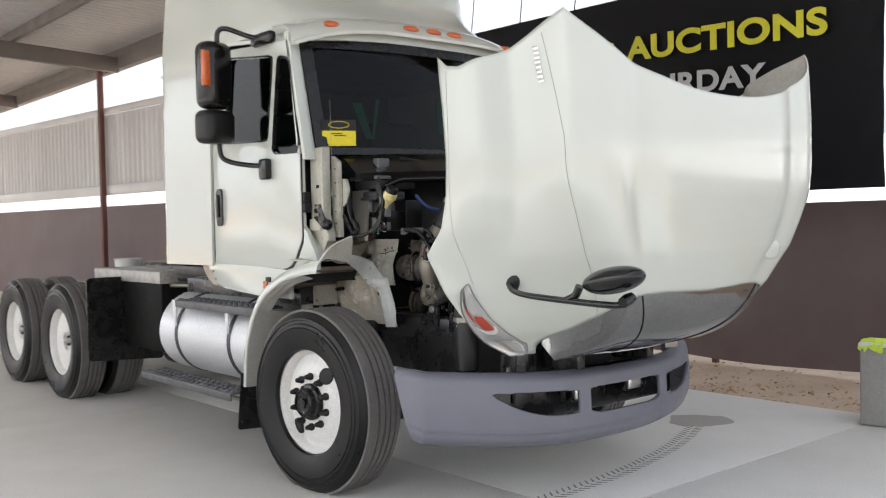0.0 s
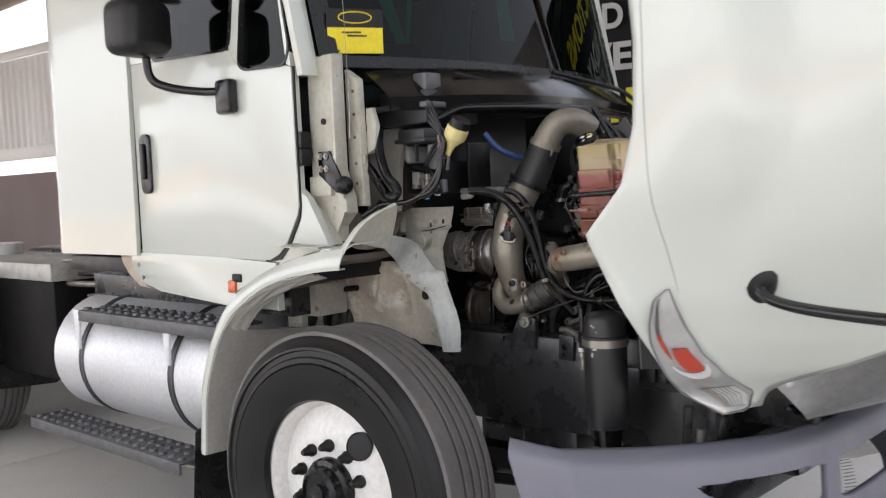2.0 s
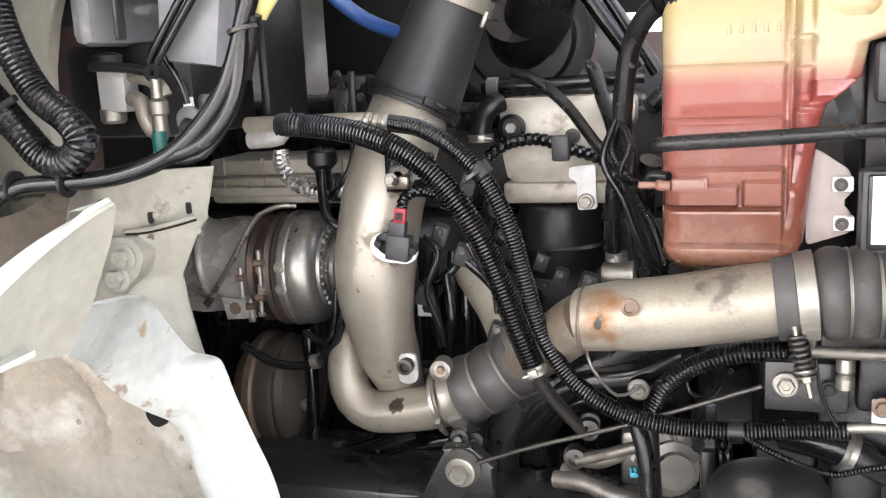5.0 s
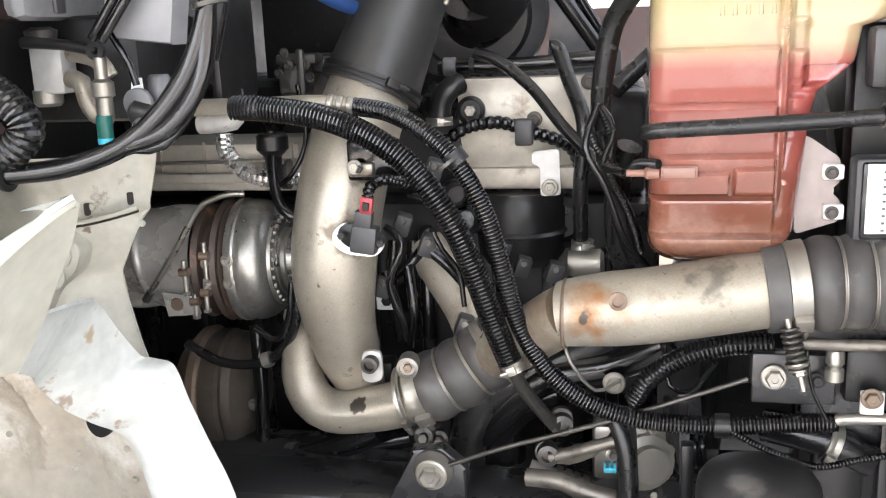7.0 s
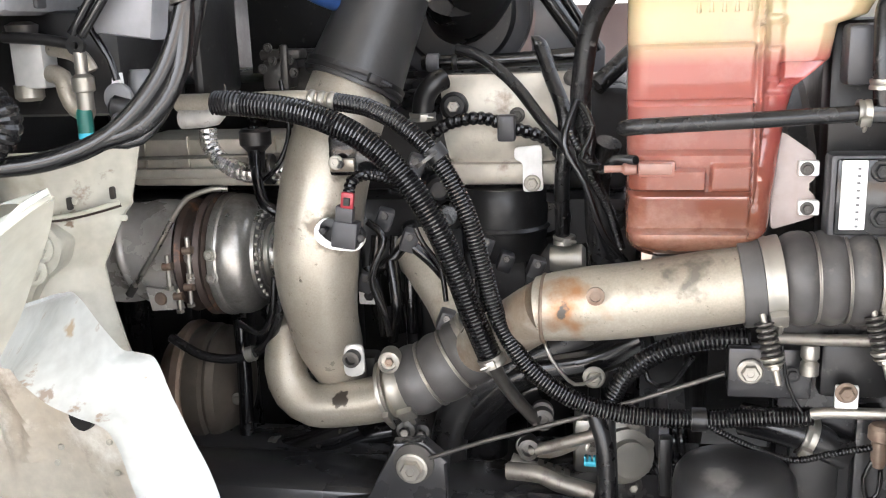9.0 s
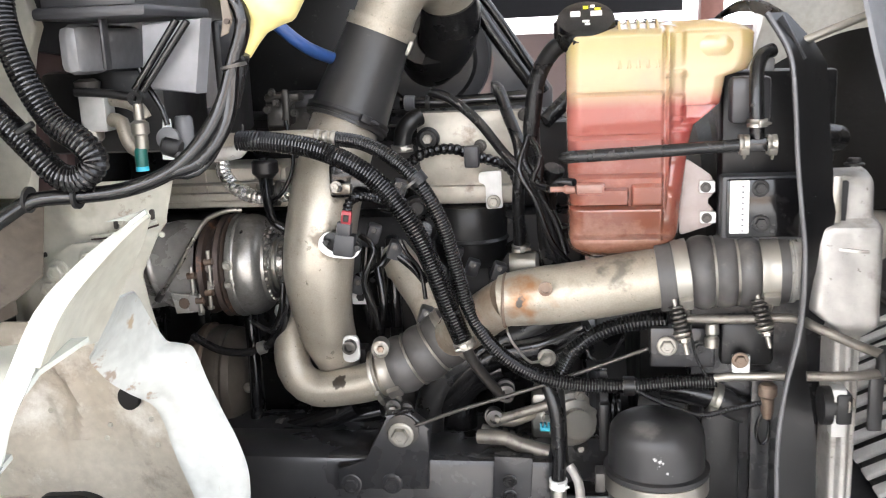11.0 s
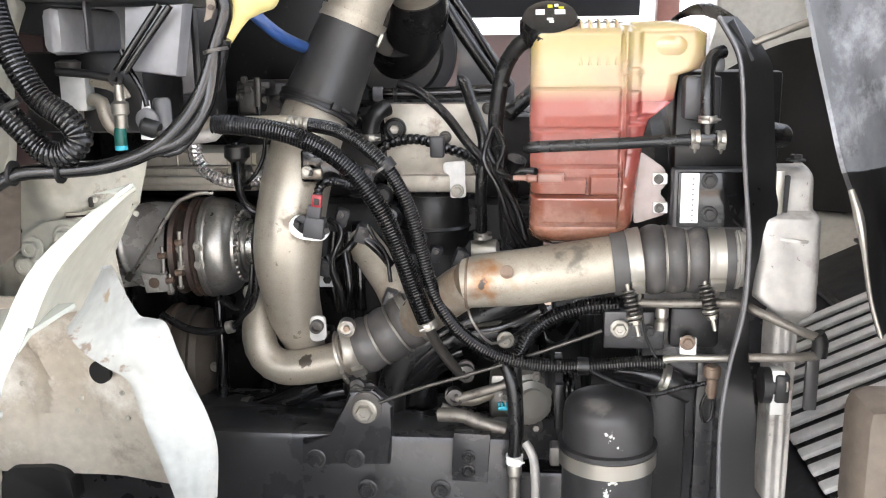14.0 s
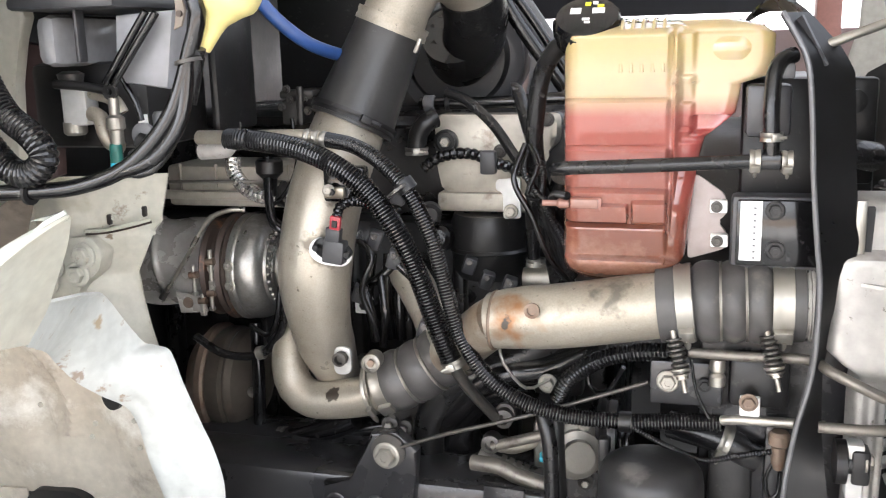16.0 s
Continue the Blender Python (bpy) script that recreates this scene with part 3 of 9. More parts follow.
# Deck beyond the far left is unseen, its reach set to shade bay and floor
def deck(u, v):
    x, y = -26 + 28.8 * u, 4.75 - 13.0 * v
    return Vector((x, y, roof_z(y) + 0.24 + 0.025 * (1 if (int(u * 552) % 4) < 2 else -1)))


sheet("roof_deck", 552, 1, deck, SHEETMETAL, roof, thick=0.003, smooth=20)
bm = bmesh.new()
for y in (4.68, 2.6, 0.4, -1.8, -4.0, -6.1, -8.1):
    m, s = span((-26, y - 0.05, roof_z(y) + 0.02), (2.75, y + 0.05, roof_z(y) + 0.2))
    slab(bm, s, m, 0.01)
purlins = part("purlins", bm, BEAM, roof)
bm = bmesh.new()
for x in (-21, -14.3, -7.4, 2.6):
    slab(bm, (0.16, 12.8, 0.3), pose(x, -1.75, roof_z(-1.75) - 0.13, math.degrees(-math.atan(RISE)), 0, 0), 0.01)
rafters = part("rafters", bm, BEAM, roof)

# banner on the column line
banner = tagged(new("banner"), "black vinyl auction banner with yellow and white lettering", "banner")


def banner_face(u, v):
    x, z = -5.2 + 6.40 * u, 1.70 + 1.92 * v
    fold = 0.02 * noise.noise(Vector((x * 0.7, z * 0.8, 2))) + 0.05 * max(0, u - 0.93) * 14 * noise.noise(Vector((x * 6 - z * 2.5, z * 0.4, 5)))
    return Vector((x, 4.5 + fold, z + 0.06 * (1 - u) * v))


sheet("banner_cloth", 130, 30, banner_face, BANNER, banner, thick=0.002)
UP = pose(0, 0, 0, 90, 0, 0)


def lettering(words, x0, x1, z0, z1, mat, bold):
    """Flat letters that fill the given stretch of the banner, with its slight slope."""
    ob = text(words, 0.3, Matrix.Identity(4), mat, banner, bold=bold)
    co = np.empty(len(ob.data.vertices) * 3)
    ob.data.vertices.foreach_get("co", co)
    co = co.reshape(-1, 3)
    lo, hi = co.min(0), co.max(0)
    co[:, 0] = (co[:, 0] - lo[0]) / (hi[0] - lo[0]) * (x1 - x0)
    co[:, 1] = (co[:, 1] - lo[1]) / (hi[1] - lo[1]) * (z1 - z0) - SLOPE * co[:, 0]
    ob.data.vertices.foreach_set("co", co.ravel())
    ob.matrix_basis = pose(x0, 4.452, z0) @ UP
    return ob


SLOPE = 0.033
lettering("C", -1.70, -1.40, 3.00, 3.25, BANNERYELLOW, 0.011)
lettering("AUCTIONS", -1.26, 0.775, 3.015, 3.245, BANNERYELLOW, 0.011)
lettering("ND", -2.03, -1.62, 2.67, 2.87, BANNERWHITE, 0.010)
lettering("SATURDAY", -1.50, 0.225, 2.66, 2.86, BANNERWHITE, 0.010)
lettering("VE", -1.98, -1.55, 2.34, 2.56, BANNERWHITE, 0.010)
lettering("NT", -0.52, -0.12, 2.36, 2.57, BANNERWHITE, 0.010)
for k in range(9):
    if k != 3:
        x0 = -1.82 + 0.207 * k
        box("yellow_bar", (x0, 4.45, 1.925), (x0 + 0.13, 4.458, 2.185), BANNERYELLOW, banner, bevel=0)

for k in range(9):
    x = -5.1 + 6.3 * k / 8
    tube("cord", [(x, 4.5, 3.60 + 0.006 * k), (x + 0.02, 4.56, 4.2), (x, 4.64, 4.78)], 0.006, INK, banner, "", 6, 0.2)
column = tagged(new("trim"), "red oxide steel shed columns on the open side", "column", kind="structure")
for x in (1.36, -6.6):
    box("steel_column", (x - 0.06, 4.56, -0.1), (x + 0.06, 4.7, 5.0), POST, column)
box("eave_beam", (-26, 4.6, 4.75), (1.4, 4.75, 4.97), BEAM, column)
pale = tagged(new("wall_east"), "pale painted panel beside the open bay", "wall", kind="structure")
box("panel", (1.62, 4.75, -0.1), (2.6, 4.85, 3.9), SHEETMETAL, pale)
box("rail", (1.3, 4.72, 2.02), (7, 4.74, 2.07), SHEETMETAL, pale)

bollard = thing("concrete_bollard", "square weathered concrete bollard on the slab edge", "bollard", (1.52, 3.82, 0))
block("shaft", (0.30, 0.30, 0.56), pose(1.52, 3.82, 0.28, 0, 0, 8), BOLLARD, bollard, bevel=0.02, seg=3)
block("lid", (0.31, 0.31, 0.03), pose(1.52, 3.82, 0.575, 0, 0, 8), WHITE, bollard, "pale capping", bevel=0.01)
bm = bmesh.new()
bmesh.ops.create_grid(bm, x_segments=14, y_segments=14, size=0.09, matrix=pose(1.47, 3.70, 0.605))
for v in bm.verts:
    dx, dy = v.co.x - 1.36, v.co.y - 3.66
    if v.co.y < 3.68 or v.co.x < 1.40:
        v.co.z -= 0.9 * max(0, 3.68 - v.co.y) * (1.2 + 0.6 * noise.noise(v.co * 20)) + 0.8 * max(0, 1.40 - v.co.x)
        v.co.y = max(v.co.y, 3.655)
    v.co.z += 0.02 * noise.noise(v.co * 25)
cloth = part("hi_vis_cloth", bm, HIVIS)
tagged(cloth, "crumpled yellow-green hi-vis cloth draped on a bollard", "cloth")

# old tyre prints and a darker patch on the slab
bm = bmesh.new()
track = curve([(1.070, 0.484, 0.000), (1.049, 0.939, 0.000), (1.010, 1.423, 0.000), (0.915, 1.927, 0.000), (0.777, 2.391, 0.000), (0.567, 2.874, 0.000), (0.386, 3.168, 0.000)], 0.05)
for k, p in enumerate(track[:-1]):
    way = track[k + 1] - p
    head = math.degrees(math.atan2(way.y, way.x))
    for side in (-1, 1):
        m = pose(p.x, p.y, 0.0012, 0, 0, head + side * 52)
        plate(bm, [(0.01, -0.006), (0.075, -0.004), (0.075, 0.004), (0.01, 0.006)], 0.001, m)
prints = part("tyre_print", bm, material("rubber_print", (0.26, 0.25, 0.24), 0.9, bump=0.2), smooth=0)
tagged(prints, "faint chevron tyre print across the concrete", "tyre mark", kind="stuff")
bm = bmesh.new()
plate(bm, [((0.62 + 0.1 * math.sin(a * 3)) * math.cos(a) * 0.45, (0.24 + 0.04 * math.sin(a * 2) + 0.02 * math.sin(a * 7)) * math.sin(a)) for a in [2 * math.pi * k / 40 for k in range(40)]], 0.0012, pose(0.50, 3.0, 0.0016, 0, 0, 10) @ Matrix.Diagonal((0.8, 0.9, 1, 1)))
patch = part("darker_patch", bm, material("darker_concrete", (0.40, 0.375, 0.345), 0.7, second=(0.50, 0.475, 0.44), scale=3, bump=0.2), smooth=0)
tagged(patch, "darker patch on the concrete slab", "stain", kind="stuff")

# ---- the truck ----
truck = tagged(new("truck_tractor"), "white tandem-axle truck tractor with its hood tilted open over the engine", "truck")
MID = 1.10      # the truck's centre line in y


def tyre_and_wheel(cx, y0, width, out, steer, parent):
    """One road wheel: y0 is its outer face, width goes inwards; the axle is along y."""
    cz, R = 0.497, 0.512
    m = axis_pose((cx, y0, cz), (0, 1, 0))
    w = width
    prof = [(0.292, 0.030), (0.30, 0.012), (0.335, 0.002), (0.39, -0.009), (0.420, -0.012), (0.423, -0.007), (0.427, -0.011), (0.442, -0.009), (0.447, -0.003), (0.464, 0.0), (0.468, -0.006), (0.477, -0.004), (0.484, 0.006), (0.499, 0.016), (R - 0.002, 0.026), (R, 0.034)]
    tyre_bm = lathe(bmesh.new(), prof + [(r, w - h) for r, h in prof[::-1]], m, 72, False)
    wheel = part("tyre", tyre_bm, TYRE, parent, "worn black truck tyre")
    groove = []
    for a, b in ((0.030, 0.104), (0.115, 0.150), (0.160, 0.190), (0.200, 0.231), (0.241, 0.270)):
        groove.append((a * w / 0.30, b * w / 0.30))
    bm = bmesh.new()
    for a, b in groove:
        lathe(bm, [(R - 0.008, a), (R + 0.010, a), (R + 0.0125, a + 0.003), (R + 0.0125, b - 0.003), (R + 0.010, b), (R - 0.008, b)], m, 96, False)
    part("tread_rib", bm, TREAD, wheel, "worn grey tread ribs")
    if out < 0:
        return wheel
    m = axis_pose((cx, y0 + (0.03 if steer else 0.015), cz), (0, 1, 0))
    rim = part("rim", lathe(bmesh.new(), [(0.300, 0.022), (0.301, 0.010), (0.290, 0.008), (0.284, 0.018), (0.276, 0.032), (0.270, 0.075), (0.262, 0.16), (0.30, 0.2)], m, 64, False), WHEELWHITE, wheel, "scuffed white steel rim")
    return wheel


def bolt_ring(cx, y, cz, r, count, size, mat, parent, name):
    for k in range(count):
        a = 2 * math.pi * (k + 0.5) / count
        at = (cx + r * math.cos(a), y, cz + r * math.sin(a))
        bm = lathe(bmesh.new(), [(size, 0), (size * 1.05, -0.012), (size * 0.8, -0.02), (size * 0.62, -0.04), (size * 0.4, -0.048), (0, -0.05)], axis_pose(at, (0, 1, 0)), 12)
        part(name, bm, mat, parent)


# front wheel: a disc that bulges outwards, hand hole, black nut caps and hub
front = tyre_and_wheel(0.0, -0.060, 0.275, 1, True, truck)
disc_m = axis_pose((0, 0, 0.497), (0, 1, 0))
bm = lathe(bmesh.new(), [(0.283, 0.03), (0.268, 0.034), (0.255, 0.026), (0.225, 0.006), (0.19, -0.008), (0.165, -0.012), (0.10, -0.012), (0.095, 0.0)], disc_m, 64, False)
disc = part("wheel_disc", bm, WHEELWHITE, front, "white steel wheel disc with rust specks")
for ang in (50, 230):
    a = radians(ang)
    turned("hand_hole", [(0.047, 0.004), (0.046, -0.0145), (0.043, -0.0155), (0.042, -0.013), (0, -0.013)], axis_pose((0.200 * math.cos(a), 0.000, 0.497 + 0.200 * math.sin(a)), (-0.36 * math.cos(a), 1, -0.36 * math.sin(a))), INK, front, "dark hand hole", 28)
bolt_ring(0, -0.012, 0.497, 0.143, 10, 0.021, MATT, front, "nut_cap")
turned("hub", [(0.104, -0.012), (0.104, -0.03), (0.098, -0.04), (0.082, -0.045), (0.078, -0.075), (0.066, -0.085), (0.064, -0.075), (0.03, -0.072), (0.028, -0.085), (0, -0.087)], disc_m, RUBBER, front, "greasy black hub cap", 40)
for k in range(6):
    a = 2 * math.pi * k / 6
    hexbolt("hub_bolt", (0.09 * math.cos(a), -0.042, 0.497 + 0.09 * math.sin(a)), (0, -1, 0), 0.008, MATT, front)
front.matrix_basis = pose(0, 0.09, 0, 0, 0, 4.5) @ pose(0, -0.09, 0)
tyre_and_wheel(0.0, 1.97, 0.27, 1, True, truck)

for ax in (-4.12, -5.45):
    for side in (0, 1):
        o, i = ((-0.05, 0.28), (1.95, 1.62))[side]
        outer = tyre_and_wheel(ax, o, 0.27, 1, False, truck)
        inner = tyre_and_wheel(ax, i, 0.27, -1, False, truck)
        if side == 0:
            dm = axis_pose((ax, 0.0, 0.497), (0, 1, 0))
            turned("wheel_disc", [(0.268, 0.03), (0.262, 0.13), (0.25, 0.16), (0.20, 0.165), (0.12, 0.16), (0.11, 0.10), (0.10, 0.05), (0.085, 0.03), (0, 0.03)], dm, WHEELWHITE, outer, "deep-dished white drive wheel", 48)
            bolt_ring(ax, 0.16, 0.497, 0.168, 10, 0.017, RUSTY, outer, "wheel_nut")
            for p in ((0.05, -0.02), (0.06, 0.05)):
                part("axle_stud", slab(bmesh.new(), (0.03, 0.03, 0.02), pose(ax + 0.03 + p[0], 0.02, 0.497 + p[1]), 0.004), MATT, outer)

# chassis: two rails, cross members, drive axle housings
for y in (0.72, 1.42):
    bm = bmesh.new()
    slab(bm, (7.25, 0.012, 0.27), pose(-2.60, y, 0.80), 0.003)
    for z in (0.935, 0.668):
        slab(bm, (7.25, 0.09, 0.011), pose(-2.60, y + (0.045 if y < 1 else -0.045), z), 0.003)
    part("frame_rail", bm, FRAMEBLK, truck, "black steel chassis rail")
for x in (-6.1, -4.78, -3.3, -1.9):
    box("cross_member", (x - 0.05, 0.73, 0.68), (x + 0.05, 1.41, 0.92), FRAMEBLK, truck)
for ax in (-4.12, -5.45):
    tube("axle_housing", [(ax, 0.2, 0.5), (ax, 1.1, 0.5), (ax, 2.0, 0.5)], 0.08, FRAMEBLK, truck)
    turned("differential", [(0, -0.2), (0.12, -0.17), (0.2, -0.06), (0.2, 0.06), (0.12, 0.17), (0, 0.2)], axis_pose((ax, 1.05, 0.52), (1, 0, 0)), FRAMEBLK, truck)
tube("front_axle", [(0, 0.25, 0.44), (0.0, 0.5, 0.36), (0, 1.1, 0.34), (0, 1.7, 0.36), (0, 1.95, 0.44)], 0.05, FRAMEBLK, truck, "forged front axle beam")
box("leaf_spring", (-0.75, 0.66, 0.42), (0.75, 0.75, 0.50), FRAMEBLK, truck, bevel=0.01)
tube("rear_leaf_pad", [(-4.78, 0.66, 0.86), (-4.78, 0.66, 0.55)], 0.07, FRAMEBLK, truck)
# deck plates over the frame, flat fender top over the drive wheels
box("deck_plate", (-4.05, 0.27, 1.050), (-2.64, 0.74, 1.150), CACALU, truck, "dull aluminium deck plate behind the cab", bevel=0.01)
box("fifth_wheel", (-5.2, 0.72, 1.0), (-4.3, 1.5, 1.10), FRAMEBLK, truck, "black fifth-wheel plate", bevel=0.03)
bm = plate(bmesh.new(), rounded([(-0.33, 0.20), (0.33, 0.16), (0.33, 0.9), (-0.33, 0.9)], 0.04), 0.012, pose(-3.42, 0.30, 0.19, 0, 0, 0) @ pose(0, 0, 0, 90, 0, 90))
part("splash_guard", bm, RUBBER, truck, "black rubber splash guard ahead of the drive wheels")
box("battery_box", (-3.46, 0.29, 0.50), (-2.66, 0.66, 1.050), LINERBLK, truck, "black equipment box under the deck plate", bevel=0.02)
part("air_tank", slab(bmesh.new(), (1.95, 0.30, 0.115), pose(-3.05, 0.86, 1.135), 0.05, 4), RUBBER, truck, "black tank lying across the frame behind the cab")
for y, z, r in ((0.30, 1.185, 0.010), (0.34, 1.162, 0.014), (0.30, 1.060, 0.016), (0.36, 1.105, 0.012)):
    tube("frame_pipe", [(-2.75, y + 0.10, z - 0.030), (-2.30, y, z - 0.008), (-1.90, y, z + 0.006), (-1.35, y + 0.04, z + 0.012)], r, STEEL if z > 1.17 or z < 1.07 else RUBBER, truck, "pipe along the frame", 10)
box("tool_box", (-2.30, 0.30, 0.62), (-2.16, 0.66, 1.0), FRAMEBLK, truck, bevel=0.01)
for x in (-1.9, -1.55, -1.2):
    tube("air_line", [(x, 0.3, 1.06), (x + 0.3, 0.42, 1.04), (x + 0.8, 0.5, 1.09)], 0.012, RUBBER, truck)
box("cab_floor_frame", (-2.1, 0.25, 1.0), (-0.5, 1.95, 1.12), FRAMEBLK, truck)
pot = turned("white_tub", [(0.12, 0), (0.13, 0.10), (0.135, 0.11), (0.125, 0.115), (0, 0.112)], pose(-4.42, 0.74, 1.10), WHITE, None, "", 28)
tagged(pot, "white round plastic tub standing on the fifth-wheel plate", "tub")
tube("exhaust_pipe", [(-2.25, 1.9, 0.7), (-2.25, 1.9, 1.6), (-2.25, 1.9, 3.4)], 0.065, CHROME, truck)

# fuel tank with straps and two tread steps
TX0, TX1, TY, TZ, TR = -2.13, -0.72, 0.30, 0.735, 0.285
turned("fuel_tank", [(0, 0), (0.20, 0.005), (0.255, 0.02), (TR, 0.045), (TR, TX1 - TX0 - 0.045), (0.255, TX1 - TX0 - 0.02), (0, TX1 - TX0)], axis_pose((TX0, TY, TZ), (1, 0, 0)), TANKALU, truck, "brushed aluminium round fuel tank", 56)
for x in (-1.80, -1.02):
    turned("tank_strap", [(TR, -0.021), (TR + 0.004, -0.021), (TR + 0.006, -0.016), (TR + 0.003, -0.010), (TR + 0.003, 0.010), (TR + 0.006, 0.016), (TR + 0.004, 0.021), (TR, 0.021)], axis_pose((x, TY, TZ), (1, 0, 0)), STRAP, truck, "dark grey steel tank strap", 56)
    part("strap_arm", plate(bmesh.new(), [(x - 0.035, 0.985), (x + 0.030, 0.985), (x + 0.010, 0.80), (x - 0.006, 0.80)], 0.012, pose(0, 0.004, 0) @ SIDE, 0.002), TANKALU, truck, "tapered step bracket")


TOOTH = []


def tread_step(name, x0, x1, y0, y1, z, parent):
    st = part(name, slab(slab(bmesh.new(), (x1 - x0, y1 - y0, 0.012), pose((x0 + x1) / 2, (y0 + y1) / 2, z)), (x1 - x0, 0.012, 0.05), pose((x0 + x1) / 2, y0, z - 0.02)), STEPMETAL, parent, "grey punched-metal tread step")
    n = int((x1 - x0) / 0.07)
    if not TOOTH:
        TOOTH.append(part("grip_tooth", lathe(bmesh.new(), [(0.018, 0.004), (0.014, 0.016), (0.009, 0.016), (0.008, 0.005)], Matrix.Identity(4), 10), STEPMETAL, st))
        TOOTH[0].matrix_world = pose(x0 + 0.018, y0 + 0.03, z)
    for i in range(n):
        for j in range(3):
            x, y = x0 + 0.035 + (x1 - x0 - 0.07) * i / (n - 1) + (0.017 if j % 2 else 0), y0 + 0.03 + j * (y1 - y0 - 0.06) / 2
            tooth = new("grip_tooth", TOOTH[0].data)
            tooth.parent = st
            tooth.matrix_world = pose(x, y, z)
    return st


tread_step("step", -1.72, -0.58, -0.02, 0.17, 0.985, truck)
tread_step("step", -2.22, -0.86, -0.06, 0.12, 0.435, truck)
tube("step_hanger", [(-0.92, 0.10, 0.43), (-0.86, 0.14, 0.40), (-0.84, 0.20, 0.42)], 0.010, STEEL, truck)
tube("step_rail", [(-2.2, 0.1, 0.36), (-0.85, 0.1, 0.36)], 0.014, STEEL, truck)

# ---- cab ----
CY0, CY1 = 0.10, 2.10


# rear part of the cab (sleeper side)
def rear_shell(u, v):
    # round the back corner from the door seam to the back wall
    if u < 0.82:
        x, y = -1.345 - 0.70 * u / 0.82, CY0
    else:
        a = (u - 0.82) / 0.18 * math.pi / 2
        x, y = -2.045 - 0.10 * math.sin(a), CY0 + 0.10 * (1 - math.cos(a))
    z = 1.235 + (2.70 - 1.235) * v
    return Vector((x - 0.05 * v * u * 0, y + 0.015 * math.sin(u * 9) * 0 + 0.012 * v, z))


sheet("sleeper_side", 24, 6, rear_shell, PAINT, truck, "white sleeper side panel", thick=-0.02)
sheet("sleeper_side", 24, 6, lambda u, v: Vector((rear_shell(u, v).x, 2 * MID - rear_shell(u, v).y, rear_shell(u, v).z)), PAINT, truck, thick=0.02)
box("back_wall", (-2.15, CY0 + 0.1, 1.235), (-2.12, CY1 - 0.1, 2.72), PAINT, truck)
for z in (1.33, 1.50, 1.75, 2.25, 2.55):
    for x in (-2.07, -1.375):
        hexbolt("side_rivet", (x, CY0 + 0.008, z), (0, -1, 0), 0.008, CAST, truck, False)

# doors: skin below the window, pillars round it
DOOR_X0, DOOR_X1 = -1.335, -0.235
for side, y, nm in ((-1, CY0, "near"), (1, CY1, "far")):
    t = 0.035 * -side
    door = part("door", plate(bmesh.new(), [(DOOR_X0, 1.235), (-0.42, 1.235), (-0.365, 1.255), (-0.315, 1.295), (DOOR_X1 - 0.012, 1.395), (DOOR_X1, 1.43), (DOOR_X1 - 0.004, 1.915), (-0.27, 1.925), (-0.50, 1.935), (-0.57, 1.96), (-0.60, 2.02), (-1.15, 2.045), (DOOR_X0, 2.05)], 0.035, pose(0, y if side < 0 else y - 0.035, 0) @ SIDE, 0.004), PAINT, truck, "glossy white cab door")
    bm = bmesh.new()
    yy = y if side < 0 else y - 0.035
    for quad in ([(DOOR_X0, 2.051), (-1.16, 2.046), (-1.07, 2.60), (DOOR_X0, 2.66)], [(-1.07, 2.585), (-0.335, 2.50), (-0.345, 2.60), (DOOR_X0, 2.665)], [(-0.604, 2.022), (-0.556, 1.955), (-0.462, 2.52), (-0.510, 2.525)], [(-0.262, 1.926), (-0.238, 1.918), (-0.318, 2.60), (-0.338, 2.53)]):
        plate(bm, quad, 0.035, pose(0, yy, 0) @ SIDE)
    part("window_frame", bm, PAINT, door, "white window frame")
    seal = bmesh.new()
    for ol in ([(-1.165, 2.04), (-0.595, 2.015), (-0.505, 2.535), (-1.075, 2.60)], [(-0.552, 1.955), (-0.515, 1.93), (-0.27, 1.92), (-0.236, 1.975), (-0.325, 2.50), (-0.462, 2.53)]):
        o = rounded(ol, 0.05)
        cx, cz = sum(p[0] for p in o) / len(o), sum(p[1] for p in o) / len(o)
        inn = [(cx + (x - cx) * 0.94, cz + (z - cz) * 0.96) for x, z in o]
        m = pose(0, (y - 0.004) if side < 0 else y - 0.036, 0) @ SIDE
        for k in range(len(o)):
            q = [o[k], o[(k + 1) % len(o)], inn[(k + 1) % len(o)], inn[k]]
            plate(seal, q, 0.04, m)
    part("window_seal", seal, RUBBER, door, "black rubber window seal", 0)
    g = bmesh.new()
    for ol in ([(-1.16, 2.04), (-0.60, 2.02), (-0.51, 2.53), (-1.07, 2.595)], [(-0.548, 1.96), (-0.51, 1.935), (-0.275, 1.925), (-0.245, 1.975), (-0.33, 2.50), (-0.465, 2.525)]):
        g.faces.new([g.verts.new((x, y + 0.018 * -side, z)) for x, z in ol])
    pane = part("pane", g, GLASS, door, "dark tinted side glass", 0)
    pane.visible_shadow = False
    hb = plate(bmesh.new(), rounded([(-1.285, 1.50), (-1.205, 1.50), (-1.205, 1.75), (-1.285, 1.75)], 0.03), 0.02, pose(0, y - 0.012 if side < 0 else y - 0.01, 0) @ SIDE, 0.006)
    part("handle_recess", hb, BLACK, door, "black door handle")
    box("handle_grip", (-1.262, y - 0.026, 1.56), (-1.235, y - 0.012, 1.71), MATT, door, bevel=0.006)
